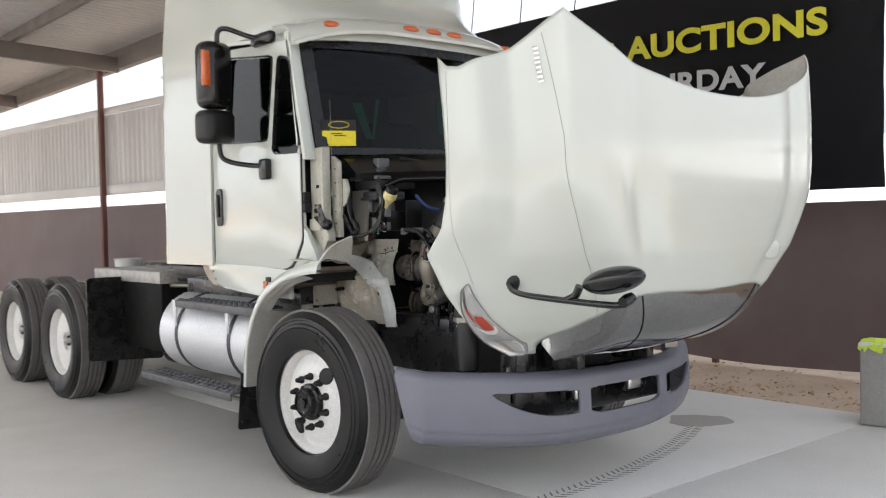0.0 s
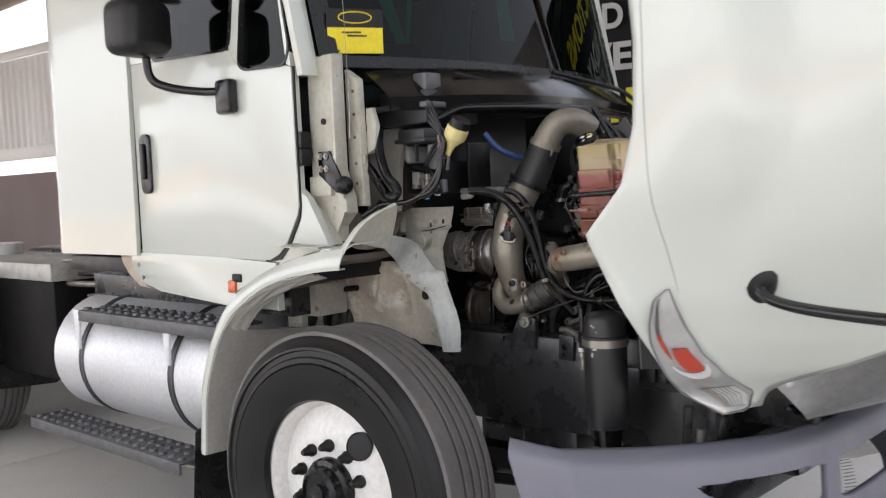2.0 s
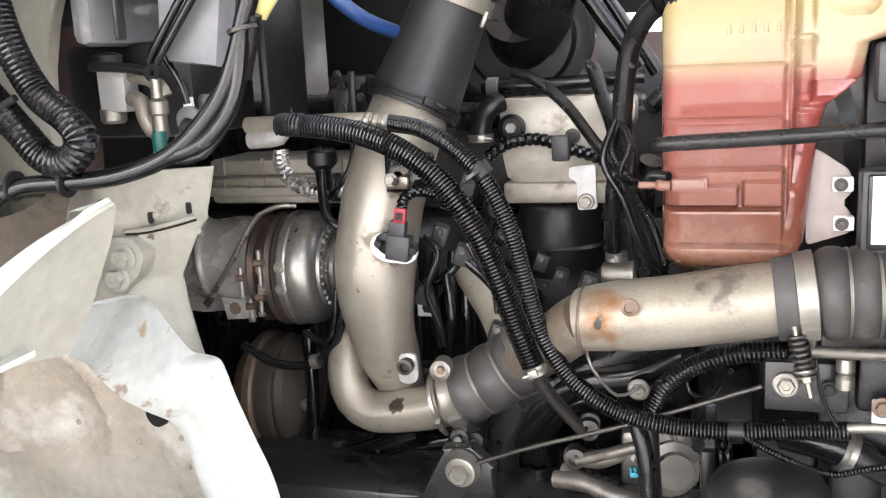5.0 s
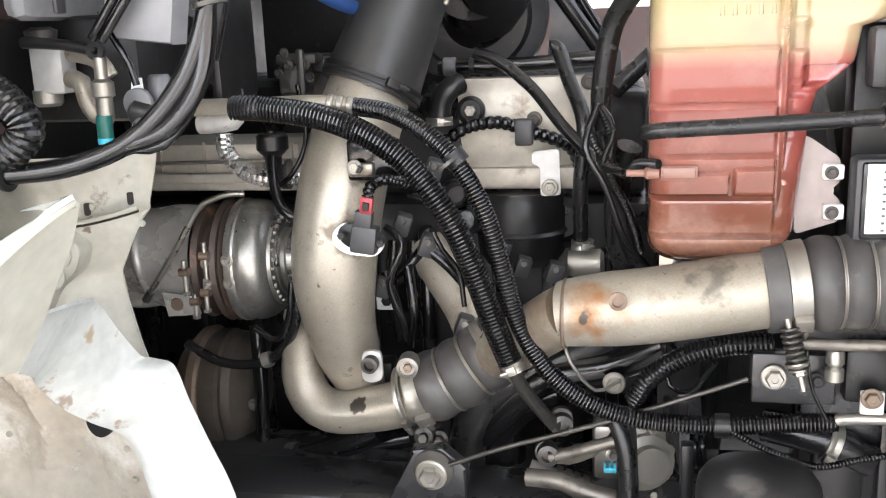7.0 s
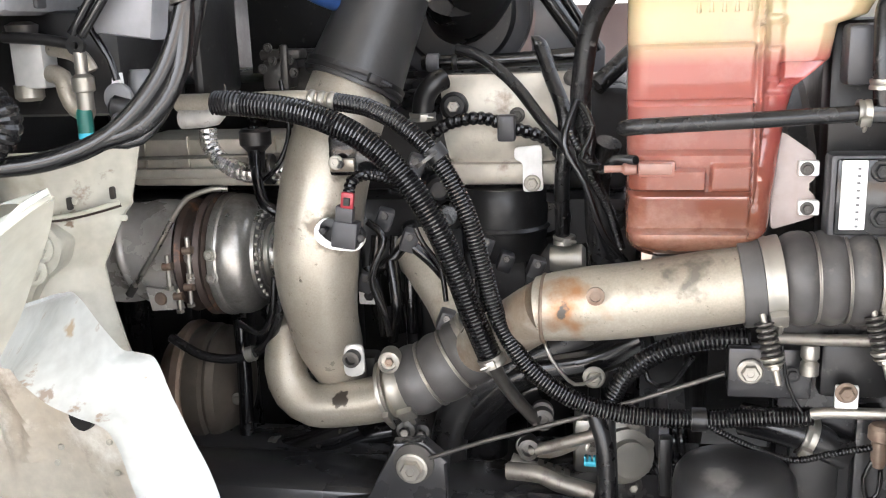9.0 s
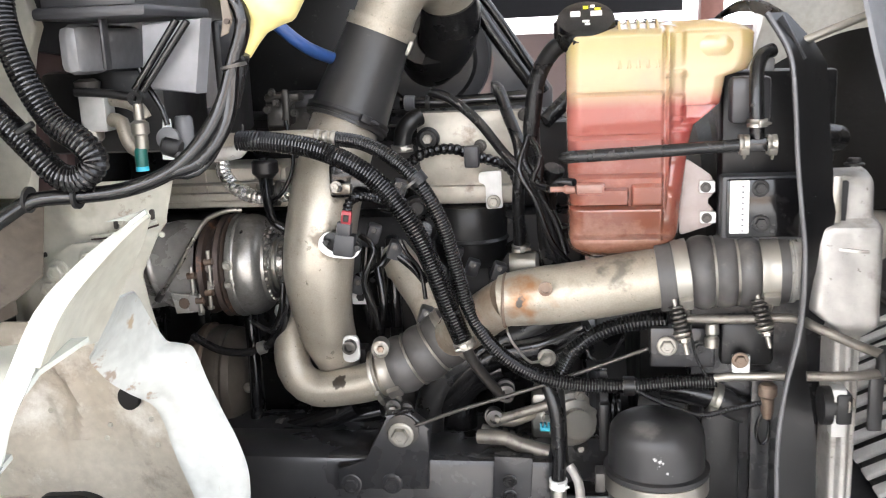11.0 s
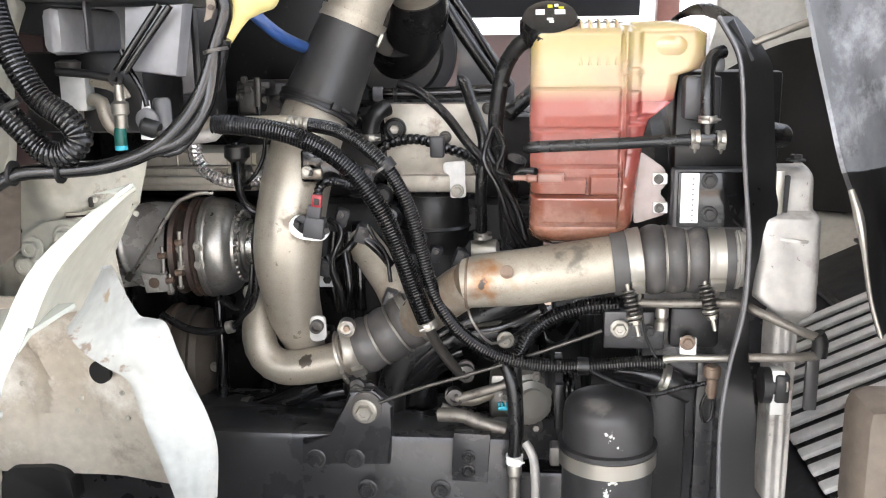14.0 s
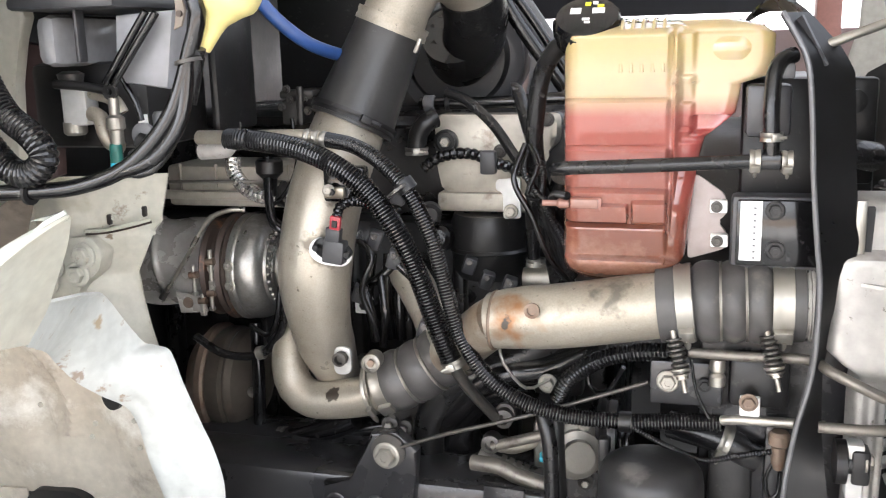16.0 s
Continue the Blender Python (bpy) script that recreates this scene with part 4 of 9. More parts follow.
    # Black strip stands in for the shade inside the door gap
    gap = plate(bmesh.new(), [(-0.46, 1.222), (-0.36, 1.238), (-0.305, 1.285), (DOOR_X1 - 0.003, 1.388), (DOOR_X1 + 0.005, 1.43), (DOOR_X1 + 0.005, 1.915), (DOOR_X1 - 0.05, 1.915), (DOOR_X1 - 0.05, 1.43)], 0.006, pose(0, y + 0.006 if side < 0 else y - 0.012, 0) @ SIDE)
    part("door_gap", gap, INK, door, "black strip standing for the dark door gap", 0)
    # skirt below the door
    sk = plate(bmesh.new(), [(-1.432, 1.250), (-0.70, 1.238), (-0.38, 1.226), (-0.38, 1.05), (-0.70, 1.052), (-1.198, 1.087), (-1.326, 1.112), (-1.392, 1.150), (-1.418, 1.195)], 0.03, pose(0, y - 0.004 if side < 0 else y - 0.03, 0) @ SIDE, 0.005)
    part("skirt", sk, PAINT, truck, "white lower cab skirt")
    for p in ((-1.352, 1.195), (-1.318, 1.142)):
        hexbolt("skirt_screw", (p[0], y - 0.008, p[1]), (0, -1, 0), 0.009, STEEL, truck, False)
part("skirt_end", plate(bmesh.new(), [(-1.560, 1.25), (-1.44, 1.25), (-1.42, 1.18), (-1.37, 1.12), (-1.29, 1.09), (-1.40, 1.098), (-1.49, 1.15), (-1.54, 1.20)], 0.10, pose(0, CY0 + 0.012, 0) @ SIDE, 0.006), CREAM, truck, "bare tan skirt end")


# roof cap and the fairing above it
def roof_cap(u, v):
    y = CY0 + (CY1 - CY0) * u
    e = 1 - (2 * u - 1) ** 4
    x = -2.14 + 1.88 * v + 0.16 * e * v
    z = 2.62 + 0.10 * math.sin(math.pi * min(1, v * 1.02)) + 0.10 * e - 0.04 * v
    return Vector((x, y, z))


sheet("cab_roof", 24, 16, roof_cap, PAINT, truck, "white cab roof", thick=0.02)


def visor(u, v):
    y = CY0 + (CY1 - CY0) * u
    e = 1 - abs(2 * u - 1) ** 3
    x = -0.30 + 0.15 * e - 0.26 * v * v
    return Vector((x, y + 0.05 * (0.5 - u) * v, 2.585 + 0.19 * math.sin(v * math.pi / 2) * (0.72 + 0.28 * e) + 0.035 * e))


sheet("brow", 40, 12, visor, PAINT, truck, "white roof brow with amber marker lamps", thick=0.02)
for y in (0.36, 0.93, 1.12, 1.30, 1.84):
    u = (y - CY0) / (CY1 - CY0)
    at = visor(u, 0.42)
    bm = bmesh.new()
    bmesh.ops.create_uvsphere(bm, u_segments=20, v_segments=10, radius=1, matrix=Matrix.Translation(at) @ pose(0, 0, 0, 0, -35, 12 * (0.5 - u)) @ Matrix.Diagonal((0.020, 0.066, 0.024, 1)))
    part("marker_lamp", bm, ORANGE, truck, "amber cab marker lamp")


def fairing(u, v):
    # wraps from the near side round the front to the far side
    a = math.pi * u
    c, s = math.cos(a), math.sin(a)
    y = MID - 1.0 * math.copysign(abs(c) ** 0.35, c)
    x = -2.1 + (1.62 - 0.75 * v ** 1.5 + 0.05 * math.sin(v * 15)) * abs(s) ** 0.40
    return Vector((x, y + (MID - y) * 0.08 * v, 2.70 + 0.95 * v))


sheet("roof_fairing", 60, 24, fairing, PAINT, truck, "white moulded roof wind fairing", thick=0.015)
box("fairing_top", (-2.12, 0.2, 3.5), (-1.4, 2.0, 3.64), PAINT, truck, bevel=0.05)

# windscreen, pillars, dash, seats and wheel inside
def shield(u, v):
    y = CY0 + 0.07 + (CY1 - CY0 - 0.14) * u
    e = 1 - abs(2 * u - 1) ** 2.5
    return Vector((-0.17 + 0.17 * e - 0.17 * v, y, 1.93 + 0.70 * v))


ws = sheet("windscreen", 24, 8, shield, GLASS, truck, "dark tinted curved windscreen", thick=0)
ws.visible_shadow = False
for y0 in (CY0, CY1 - 0.075):
    bm = bmesh.new()
    for z0, z1, xx0, xx1 in ((1.88, 2.66, -0.205, -0.375),):
        vs = [(xx0, z0), (xx0 + 0.032, z0), (xx1 + 0.030, z1), (xx1 - 0.01, z1)]
        plate(bm, vs, 0.075, pose(0, y0, 0) @ SIDE, 0.006)
    part("a_pillar", bm, PAINT, truck, "white windscreen pillar")
sheet("windscreen_seal", 24, 1, lambda u, v: shield(u, 0.90 + 0.13 * v) + Vector((0.012, 0, 0)), RUBBER, truck, "black upper windscreen band", thick=0.004)
sheet("windscreen_seal", 24, 1, lambda u, v: shield(u, -0.03 + 0.06 * v) + Vector((0.012, 0, 0)), RUBBER, truck, thick=0.004)
for e0, e1 in ((0.0, 0.035), (0.965, 1.0)):
    sheet("windscreen_seal", 2, 10, lambda u, v: shield(e0 + (e1 - e0) * u, v) + Vector((0.012, 0, 0)), RUBBER, truck, thick=0.004)
box("dashboard", (-0.62, CY0 + 0.05, 1.55), (-0.31, CY1 - 0.05, 1.90), MATT, truck, "dark dashboard", bevel=0.06)
box("cab_floor", (-2.1, CY0 + 0.04, 1.15), (-0.25, CY1 - 0.04, 1.22), MATT, truck)
box("headliner", (-2.1, CY0 + 0.04, 2.56), (-0.45, CY1 - 0.04, 2.60), SEAT, truck)
box("sleeper_bulkhead", (-1.95, CY0 + 0.06, 1.22), (-1.9, CY1 - 0.06, 2.56), SEAT, truck)
for y in (0.55, 1.65):
    seat = box("seat", (-1.35, y - 0.25, 1.45), (-0.85, y + 0.25, 1.62), SEAT, truck, "dark cloth seat", bevel=0.05)
    box("seat_back", (-1.45, y - 0.24, 1.6), (-1.30, y + 0.24, 2.28), SEAT, seat, bevel=0.05)
bm = bmesh.new()
sweep(bm, [Vector((-0.72, 1.65, 1.93)) + Matrix.Rotation(radians(35), 3, "Y") @ Vector((0.22 * math.cos(a), 0.22 * math.sin(a), 0)) for a in [2 * math.pi * k / 40 for k in range(41)]], 0.014, 10)
part("steering_wheel", bm, BLACK, truck, "black steering wheel")
for quad in (((0.140, 0.427), (0.173, 0.430), (0.190, 0.110), (0.167, 0.107)), ((0.225, 0.47), (0.238, 0.463), (0.195, 0.11), (0.187, 0.109)), ((0.475, 0.467), (0.518, 0.58), (0.508, 0.18), (0.455, 0.175))):
    bm = bmesh.new()
    bm.faces.new([bm.verts.new(shield(u, v) + Vector((-0.012, 0, 0))) for u, v in quad])
    part("marker_stroke", bm, GREENINK, truck, "green marker stroke on the glass", 0)
tag_m = pose(-0.115, 0.30, 2.03, 90, 0, 62)
tag = part("window_card", plate(bmesh.new(), [(-0.10, -0.07), (0.10, -0.07), (0.10, 0.02), (-0.10, 0.02)], 0.002, tag_m), TAGYELLOW)
tagged(tag, "yellow and black lot card propped behind the windscreen", "lot card")
part("card_header", plate(bmesh.new(), [(-0.105, 0.02), (0.105, 0.02), (0.10, 0.085), (-0.10, 0.085)], 0.002, tag_m), INK, tag)
bm = bmesh.new()
sweep(bm, [tag_m @ Vector((0.06 * math.cos(a), 0.055 + 0.02 * math.sin(a), 0.003)) for a in [2 * math.pi * k / 30 for k in range(31)]], 0.002, 6)
part("card_emblem", bm, TAGYELLOW, tag)
for x0, x1, z in ((-0.05, 0.02, 0.0), (-0.03, 0.04, -0.012), (-0.085, -0.06, -0.065)):
    part("pen_bar", plate(bmesh.new(), [(x0, z), (x1, z), (x1, z + 0.006), (x0, z + 0.006)], 0.001, tag_m @ pose(0, 0, 0.002)), INK, tag, "", 0)

# door mirror on its black arms
mir = part("door_mirror", slab(bmesh.new(), (0.16, 0.215, 0.42), pose(-0.88, -0.11, 2.44, 0, 0, 12), 0.06, 4), BLACK, truck, "tall black door mirror with amber lamp")
part("mirror_head", slab(bmesh.new(), (0.17, 0.225, 0.21), pose(-0.88, -0.11, 2.12, 0, 0, 12), 0.05, 4), MATT, mir, "lower convex mirror housing")
block("side_lamp", (0.03, 0.055, 0.22), pose(-0.805, -0.200, 2.47, 0, 0, 12), ORANGE, mir, "amber side lamp", 0.008)
tube("mirror_arm", [(-0.88, -0.08, 2.62), (-0.87, -0.08, 2.71), (-0.82, -0.05, 2.73), (-0.72, 0.04, 2.68), (-0.60, 0.09, 2.64)], 0.016, BLACK, mir)
tube("mirror_arm", [(-0.89, -0.08, 2.04), (-0.88, -0.07, 1.94), (-0.83, -0.03, 1.90), (-0.72, 0.05, 1.875), (-0.62, 0.08, 1.87)], 0.016, BLACK, mir)
block("mirror_foot", (0.09, 0.05, 0.13), pose(-0.60, 0.075, 1.845), BLACK, mir, bevel=0.015)
block("mirror_foot", (0.24, 0.06, 0.08), pose(-0.60, 0.085, 2.645), BLACK, mir, bevel=0.025)
far_mir = part("far_mirror", slab(bmesh.new(), (0.16, 0.22, 0.44), pose(-0.55, 2.35, 2.12, 0, 0, -12), 0.06, 4), BLACK, truck, "black far-side door mirror")
tube("mirror_arm", [(-0.55, 2.33, 1.9), (-0.55, 2.28, 1.82), (-0.55, 2.12, 1.80)], 0.016, BLACK, far_mir)

# ---- rear fender quarter, cowl and liner ----
def smooth(a, b, x):
    t = min(1, max(0, (x - a) / (b - a)))
    return t * t * (3 - 2 * t)


LIP = [(-0.70, 0.50), (-0.671, 0.73), (-0.619, 0.864), (-0.56, 0.965), (-0.46, 1.064), (-0.314, 1.145), (-0.18, 1.193), (-0.05, 1.221), (0.06, 1.236), (0.131, 1.242)]
lip_line = curve([(x, 0, z) for x, z in LIP], 0.03)


def lip_at(u):
    k = u * (len(lip_line) - 1)
    i = min(int(k), len(lip_line) - 2)
    return lip_line[i].lerp(lip_line[i + 1], k - i)


def fender_skin(u, v):
    p = lip_at(u)
    tang = lip_at(min(1, u + 0.02)) - lip_at(max(0, u - 0.02))
    nrm = Vector((-tang.z, 0, tang.x)).normalized()
    # the skin turns under at the lip, rises outwards and runs in to the cab
    prof = [(0.035, -0.012), (0.0, -0.012), (-0.004, 0.0), (0.002, 0.022), (0.014, 0.042), (0.05, 0.052), (0.14, 0.054)]
    k = v * (len(prof) - 1)
    i = min(int(k), len(prof) - 2)
    a, b = prof[i], prof[i + 1]
    dy, dn = (a[j] + (b[j] - a[j]) * (k - i) for j in (0, 1))
    climb = smooth(0.70, 1.0, u)
    return Vector((p.x + 0.035 * climb * min(1, v * 1.4), -0.05 + dy, p.z)) + nrm * dn * (1 + 0.28 * climb)


fender = sheet("fender", 60, 18, fender_skin, PAINT, truck, "white rear half of the front fender", thick=0.005)
# end panel that closes the fender towards the engine, its outer edge swept up to a point
def along(points, u):
    k = u * (len(points) - 1)
    i = min(int(k), len(points) - 2)
    return points[i].lerp(points[i + 1], k - i)


end_lip = curve([(0.135, -0.050, 1.242), (0.150, -0.042, 1.268), (0.168, -0.030, 1.305), (0.178, 0.012, 1.358), (0.195, 0.055, 1.392), (0.206, 0.105, 1.415), (0.210, 0.147, 1.426)], 0.012)
end_root = curve([(0.120, 0.172, 1.280), (0.135, 0.190, 1.315), (0.160, 0.180, 1.352), (0.190, 0.164, 1.392), (0.209, 0.150, 1.424)], 0.012)


def end_panel(u, v):
    a, b = along(end_lip, 0.30 + 0.70 * u), along(end_root, u)
    return a.lerp(b, v) + Vector((-0.010 * math.sin(v * math.pi) * (1 - u), 0, 0))


def end_flange(u, v):
    return along(end_lip, u) + Vector((-0.026, 0.004, 0.002)) * v * (1 - u ** 3) + Vector((0.003, -0.003, 0)) * math.sin(v * math.pi)


sheet("end_panel", 30, 10, end_panel, PAINT_IN, fender, "pale grey fender end panel", thick=0.004)
sheet("end_flange", 40, 6, end_flange, PAINT, fender, "thin white edge sweeping up to a point", thick=0.005)


def fender_top(u, v):
    return Vector((-0.27 + (0.25 - 0.13 * v) * u, 0.00 + 0.27 * v, 1.300 - 0.02 * u * v - 0.006 * (1 - v) + 0.006 * noise.noise(Vector((u * 5, v * 4, 2)))))


sheet("fender_shelf", 16, 10, fender_top, PAINT_IN, fender, "dusty shelf between fender and cowl", thick=0.004)


def liner_arc(u, v):
    # full width behind the wheel, a narrow strip along the lip further up
    p = lip_at(0.88 * u)
    c = Vector((0.0, 0, 0.5))
    q = c + (p - c) * (0.985 - 0.03 * v)
    wob = 0.008 * noise.noise(Vector((u * 7, v * 6, 1)))
    deep = 0.55 - 0.47 * smooth(0.42, 0.50, u)
    return Vector((q.x, -0.045 + deep * v, q.z + wob))


liner = sheet("wheel_liner", 50, 16, liner_arc, ARCHGREY, truck, "dusty grey wheel arch liner", thick=0.005)


def liner_wall(u, v):
    # inner wall of the arch, leaning inwards below, with pressed ribs and a slot
    z = 0.885 + 0.315 * v
    right = 0.045 + 0.29 * (1.17 - z) if z < 1.17 else 0.045 - 2.0 * (z - 1.17)
    x = -0.63 + (right + 0.63) * u
    rib = 0.010 * math.sin(u * 19 + v * 2.5) * math.sin(v * math.pi) * (1 - u ** 6)
    slot = 0.016 * math.exp(-((x + 0.185 + 0.12 * (z - 1.02)) / 0.018) ** 4 - ((z - 1.02) / 0.045) ** 4)
    arch = -0.014 * math.exp(-((math.hypot((x + 0.215) * 1.2, z - 1.06) - 0.115) / 0.012) ** 2) * (1 if z > 1.0 else 0)
    spine = -0.012 * math.exp(-((x + 0.245 + 0.35 * (1.18 - z)) / 0.011) ** 2) * smooth(0.95, 1.05, z)
    return Vector((x, 0.505 + 0.050 * (1 - v) + rib + slot + arch + spine - 0.03 * max(0, u - 0.8) / 0.2 + 0.012 * noise.noise(Vector((x * 6, z * 6, 8))), z))


sheet("liner_wall", 110, 60, liner_wall, LINER, liner, "ribbed dusty inner liner wall", thick=0.004)


rim_out = curve([(0.128, 0.195, 1.322), (0.100, 0.285, 1.304), (0.062, 0.372, 1.277), (0.052, 0.420, 1.228), (0.054, 0.460, 1.184), (0.064, 0.466, 1.177), (0.078, 0.466, 1.174), (0.089, 0.466, 1.170), (0.096, 0.468, 1.152), (0.113, 0.472, 1.094), (0.137, 0.473, 1.034), (0.152, 0.474, 0.982), (0.152, 0.474, 0.940), (0.147, 0.474, 0.887)], 0.01)
rim_in = curve([(0.118, 0.174, 1.276), (0.060, 0.270, 1.235), (0.012, 0.342, 1.197), (0.016, 0.375, 1.156), (0.026, 0.405, 1.128), (0.034, 0.432, 1.108), (0.042, 0.448, 1.092), (0.050, 0.452, 1.071), (0.061, 0.452, 1.030), (0.074, 0.452, 0.987), (0.088, 0.452, 0.944), (0.096, 0.452, 0.915), (0.102, 0.452, 0.887)], 0.01)


def liner_press(u, v):
    # pressed pale sheet: a sloping plate above, a straight flange below, its front edge rolled back
    low = smooth(0.42, 0.55, u)
    p = along(rim_out, u).lerp(along(rim_in, u), v)
    belly = Vector((0.006, -0.010, 0.002)) * (1 - low) + Vector((0.0, -0.006, 0.0)) * low
    roll = Vector((0.004, 0.012, -0.002)) * max(0.0, 1 - v / 0.06) ** 2
    dent = 0.003 * noise.noise(Vector((u * 12, v * 4, 4)))
    return p + belly * math.sin(v * math.pi) ** 0.8 + roll + Vector((0, dent, 0))


for p in ((0.009, 0.350, 1.184), (0.036, 0.400, 1.134), (0.044, 0.430, 1.113)):
    add_stain(PLATEWHITE, (0.34, 0.27, 0.21), p, 0.026, 130, (0.62, 0.78))
sheet("liner_flange", 110, 20, liner_press, add_stain(add_stain(PLATEWHITE, (0.40, 0.31, 0.20), (0.045, 0.385, 1.240), 0.024, 40, (0.48, 0.60)), (0.30, 0.24, 0.19), (0.021, 0.370, 1.161), 0.034, 110, (0.60, 0.76)), liner, "white pressed liner plate and flange with chipped paint", thick=0.003, smooth=60)
for p in ((0.001, 0.512, 1.043), (-0.162, 0.512, 1.055), (-0.067, 0.512, 1.033), (-0.075, 0.512, 1.011), (0.007, 0.512, 1.001)):
    turned("liner_rivet", [(0.0045, 0), (0.004, 0.002), (0.002, 0.003), (0, 0.002)], axis_pose(p, (0, -1, 0)), PAINT_IN, liner, "", 10)
turned("liner_hole", [(0.0185, -0.004), (0.0185, 0.004), (0, 0.004)], axis_pose((-0.027, 0.505, 1.080), (-0.2, -1, 0)), INK, liner, "dark hole in the liner", 24)
side_plate("liner_opening", 0.530, rounded([(-0.228, 0.885), (-0.209, 0.900), (-0.140, 0.904), (-0.112, 0.891), (-0.107, 0.835), (-0.234, 0.831)], 0.012), 0.04, INK, liner, "dark access opening in the liner", 0.002)
sill = box("cab_sill", (-1.10, 0.34, 0.99), (-0.46, 0.50, 1.12), PAINT_IN, truck, "dusty white cab sill above the arch", bevel=0.012)
box("sill_bracket", (-0.66, 0.34, 0.88), (-0.56, 0.46, 1.10), PAINT_IN, sill, "", bevel=0.02)
for x, y, r in ((-0.50, 0.400, 0.020), (-0.555, 0.385, 0.016)):
    tube("chassis_hose", [(x + 0.03, y + 0.02, 1.19), (x, y, 1.10), (x - 0.06, y - 0.01, 0.96), (x - 0.18, y, 0.78), (x - 0.22, y, 0.62)], r, MATT, truck, "dark hose running down behind the wheel", 14)
for x, y, r in ((-0.56, 0.52, 0.022), (-0.615, 0.50, 0.028), (-0.50, 0.55, 0.018), (-0.68, 0.40, 0.024)):
    tube("chassis_hose", [(x + 0.06, y + 0.03, 1.22), (x + 0.02, y, 1.05), (x - 0.01, y - 0.02, 0.85), (x - 0.06, y, 0.62)], r, DUSTYRUBBER, truck, "dusty black hose behind the wheel", 14)
side_plate("arch_roof", 0.02, [(-0.52, 1.10), (-0.30, 1.19), (-0.16, 1.225), (-0.16, 1.245), (-0.32, 1.21), (-0.54, 1.12)], 0.44, LAMPTAN, truck, "brown underside of the cowl", 0.002)
sheet("lower_liner", 20, 8, lambda u, v: Vector((-0.60 + 0.36 * u, 0.555 - 0.03 * math.sin(u * 9) * 0.3, 0.62 + 0.27 * v)), LINER, liner, "dusty lower liner", thick=0.004)
mud = plate(bmesh.new(), rounded([(-0.14, 0.0), (0.06, 0.0), (0.06, 0.36), (-0.11, 0.36)], 0.02), 0.008, pose(-0.79, 0.10, 0.21) @ pose(0, 0, 0, 90, 0, 75))
part("mud_flap", mud, RUBBER, truck, "black rubber mud flap behind the front wheel")
box("marker_hole", (-0.655, 0.088, 1.178), (-0.596, 0.120, 1.146), INK, truck, "dark cutout above the reflector", bevel=0.006)
box("side_marker", (-0.682, 0.085, 1.152), (-0.632, 0.120, 1.104), ORANGE, truck, "amber reflector on the fender", bevel=0.008)
side_plate("cowl_side", 0.112, [(-0.80, 1.16), (-0.60, 1.10), (-0.42, 1.13), (-0.25, 1.20), (-0.10, 1.235), (-0.10, 1.30), (-0.13, 1.35), (-0.20, 1.46), (-0.26, 1.50), (-0.80, 1.30)], 0.03, PAINT, truck, "white cowl side below the door", 0.004)

def gutter(u, v):
    a = Vector((-0.175, 0.190, 1.325)).lerp(Vector((-0.120, 0.225, 1.425)), u)
    b = Vector((-0.075, 0.400, 1.300)).lerp(Vector((-0.150, 0.560, 1.410)), u)
    return a.lerp(b, v) + Vector((0, 0, -0.05 * math.sin(v * math.pi)))


sheet("cowl_gutter", 12, 16, gutter, GUTTER, truck, "silted drain gutter below the hinge pillar", thick=0.004)
# hinge pillar behind the door: pressed white panel
pillar = side_plate("hinge_pillar", 0.17, [(-0.24, 1.30), (-0.115, 1.30), (-0.11, 1.355), (-0.058, 1.40), (-0.06, 1.45), (-0.10, 1.55), (-0.10, 1.95), (-0.24, 1.95)], 0.05, PAINT_IN, truck, "dusty white door hinge pillar", 0.01)
side_plate("pillar_return", 0.24, [(-0.12, 1.42), (-0.045, 1.42), (-0.055, 1.86), (-0.12, 1.90)], 0.03, PAINT_IN, pillar, "pressed inner pillar", 0.008)
box("pillar_rib", (-0.105, 0.155, 1.52), (-0.085, 0.20, 1.94), PAINT_IN, pillar, bevel=0.006)
side_plate("lower_hinge_plate", 0.155, [(-0.235, 1.46), (-0.12, 1.46), (-0.12, 1.53), (-0.235, 1.53)], 0.015, PAINT_IN, pillar, "", 0.004)
side_plate("cowl_corner", 0.12, [(-0.26, 1.27), (-0.10, 1.292), (-0.115, 1.33), (-0.17, 1.40), (-0.26, 1.46)], 0.06, PAINT_IN, pillar, "dull white cowl corner", 0.02)
turned("pillar_hole", [(0.011, -0.004), (0.011, 0.004), (0, 0.004)], axis_pose((-0.155, 0.167, 1.72), (0, -1, 0)), INK, pillar, "", 14)
latch = box("pillar_latch", (-0.066, 0.250, 1.624), (-0.060, 0.290, 1.555), MATT, truck, "black latch on the pillar", bevel=0.008)
box("latch_plate", (-0.051, 0.245, 1.597), (-0.037, 0.252, 1.564), PAINT_IN, latch, "", bevel=0.003)
side_plate("pillar_bracket", 0.27, [(-0.05, 1.60), (-0.01, 1.62), (0.0, 1.70), (-0.02, 1.76), (-0.05, 1.76)], 0.02, PAINT_IN, pillar, "pressed side bracket", 0.004)
for z in (1.50, 1.57, 1.66, 1.74, 1.82):
    turned("pillar_rivet", [(0.006, 0), (0.005, 0.003), (0, 0.003)], axis_pose((-0.075, 0.238, z), (0, -1, 0)), RUSTY, pillar, "", 10)
# black triangular stop bracket with four bolts and a rubber ball
brk = side_plate("hood_stop_bracket", 0.150, [(-0.175, 1.535), (-0.175, 1.615), (-0.115, 1.615), (-0.055, 1.515), (-0.085, 1.47)], 0.008, BLACK, truck, "black hood stop bracket with four bolts", 0.002)
for x in (-0.160, -0.130):
    for z in (1.555, 1.598):
        hexbolt("bracket_bolt", (x, 0.148, z), (0, -1, 0), 0.008, STEEL, brk)
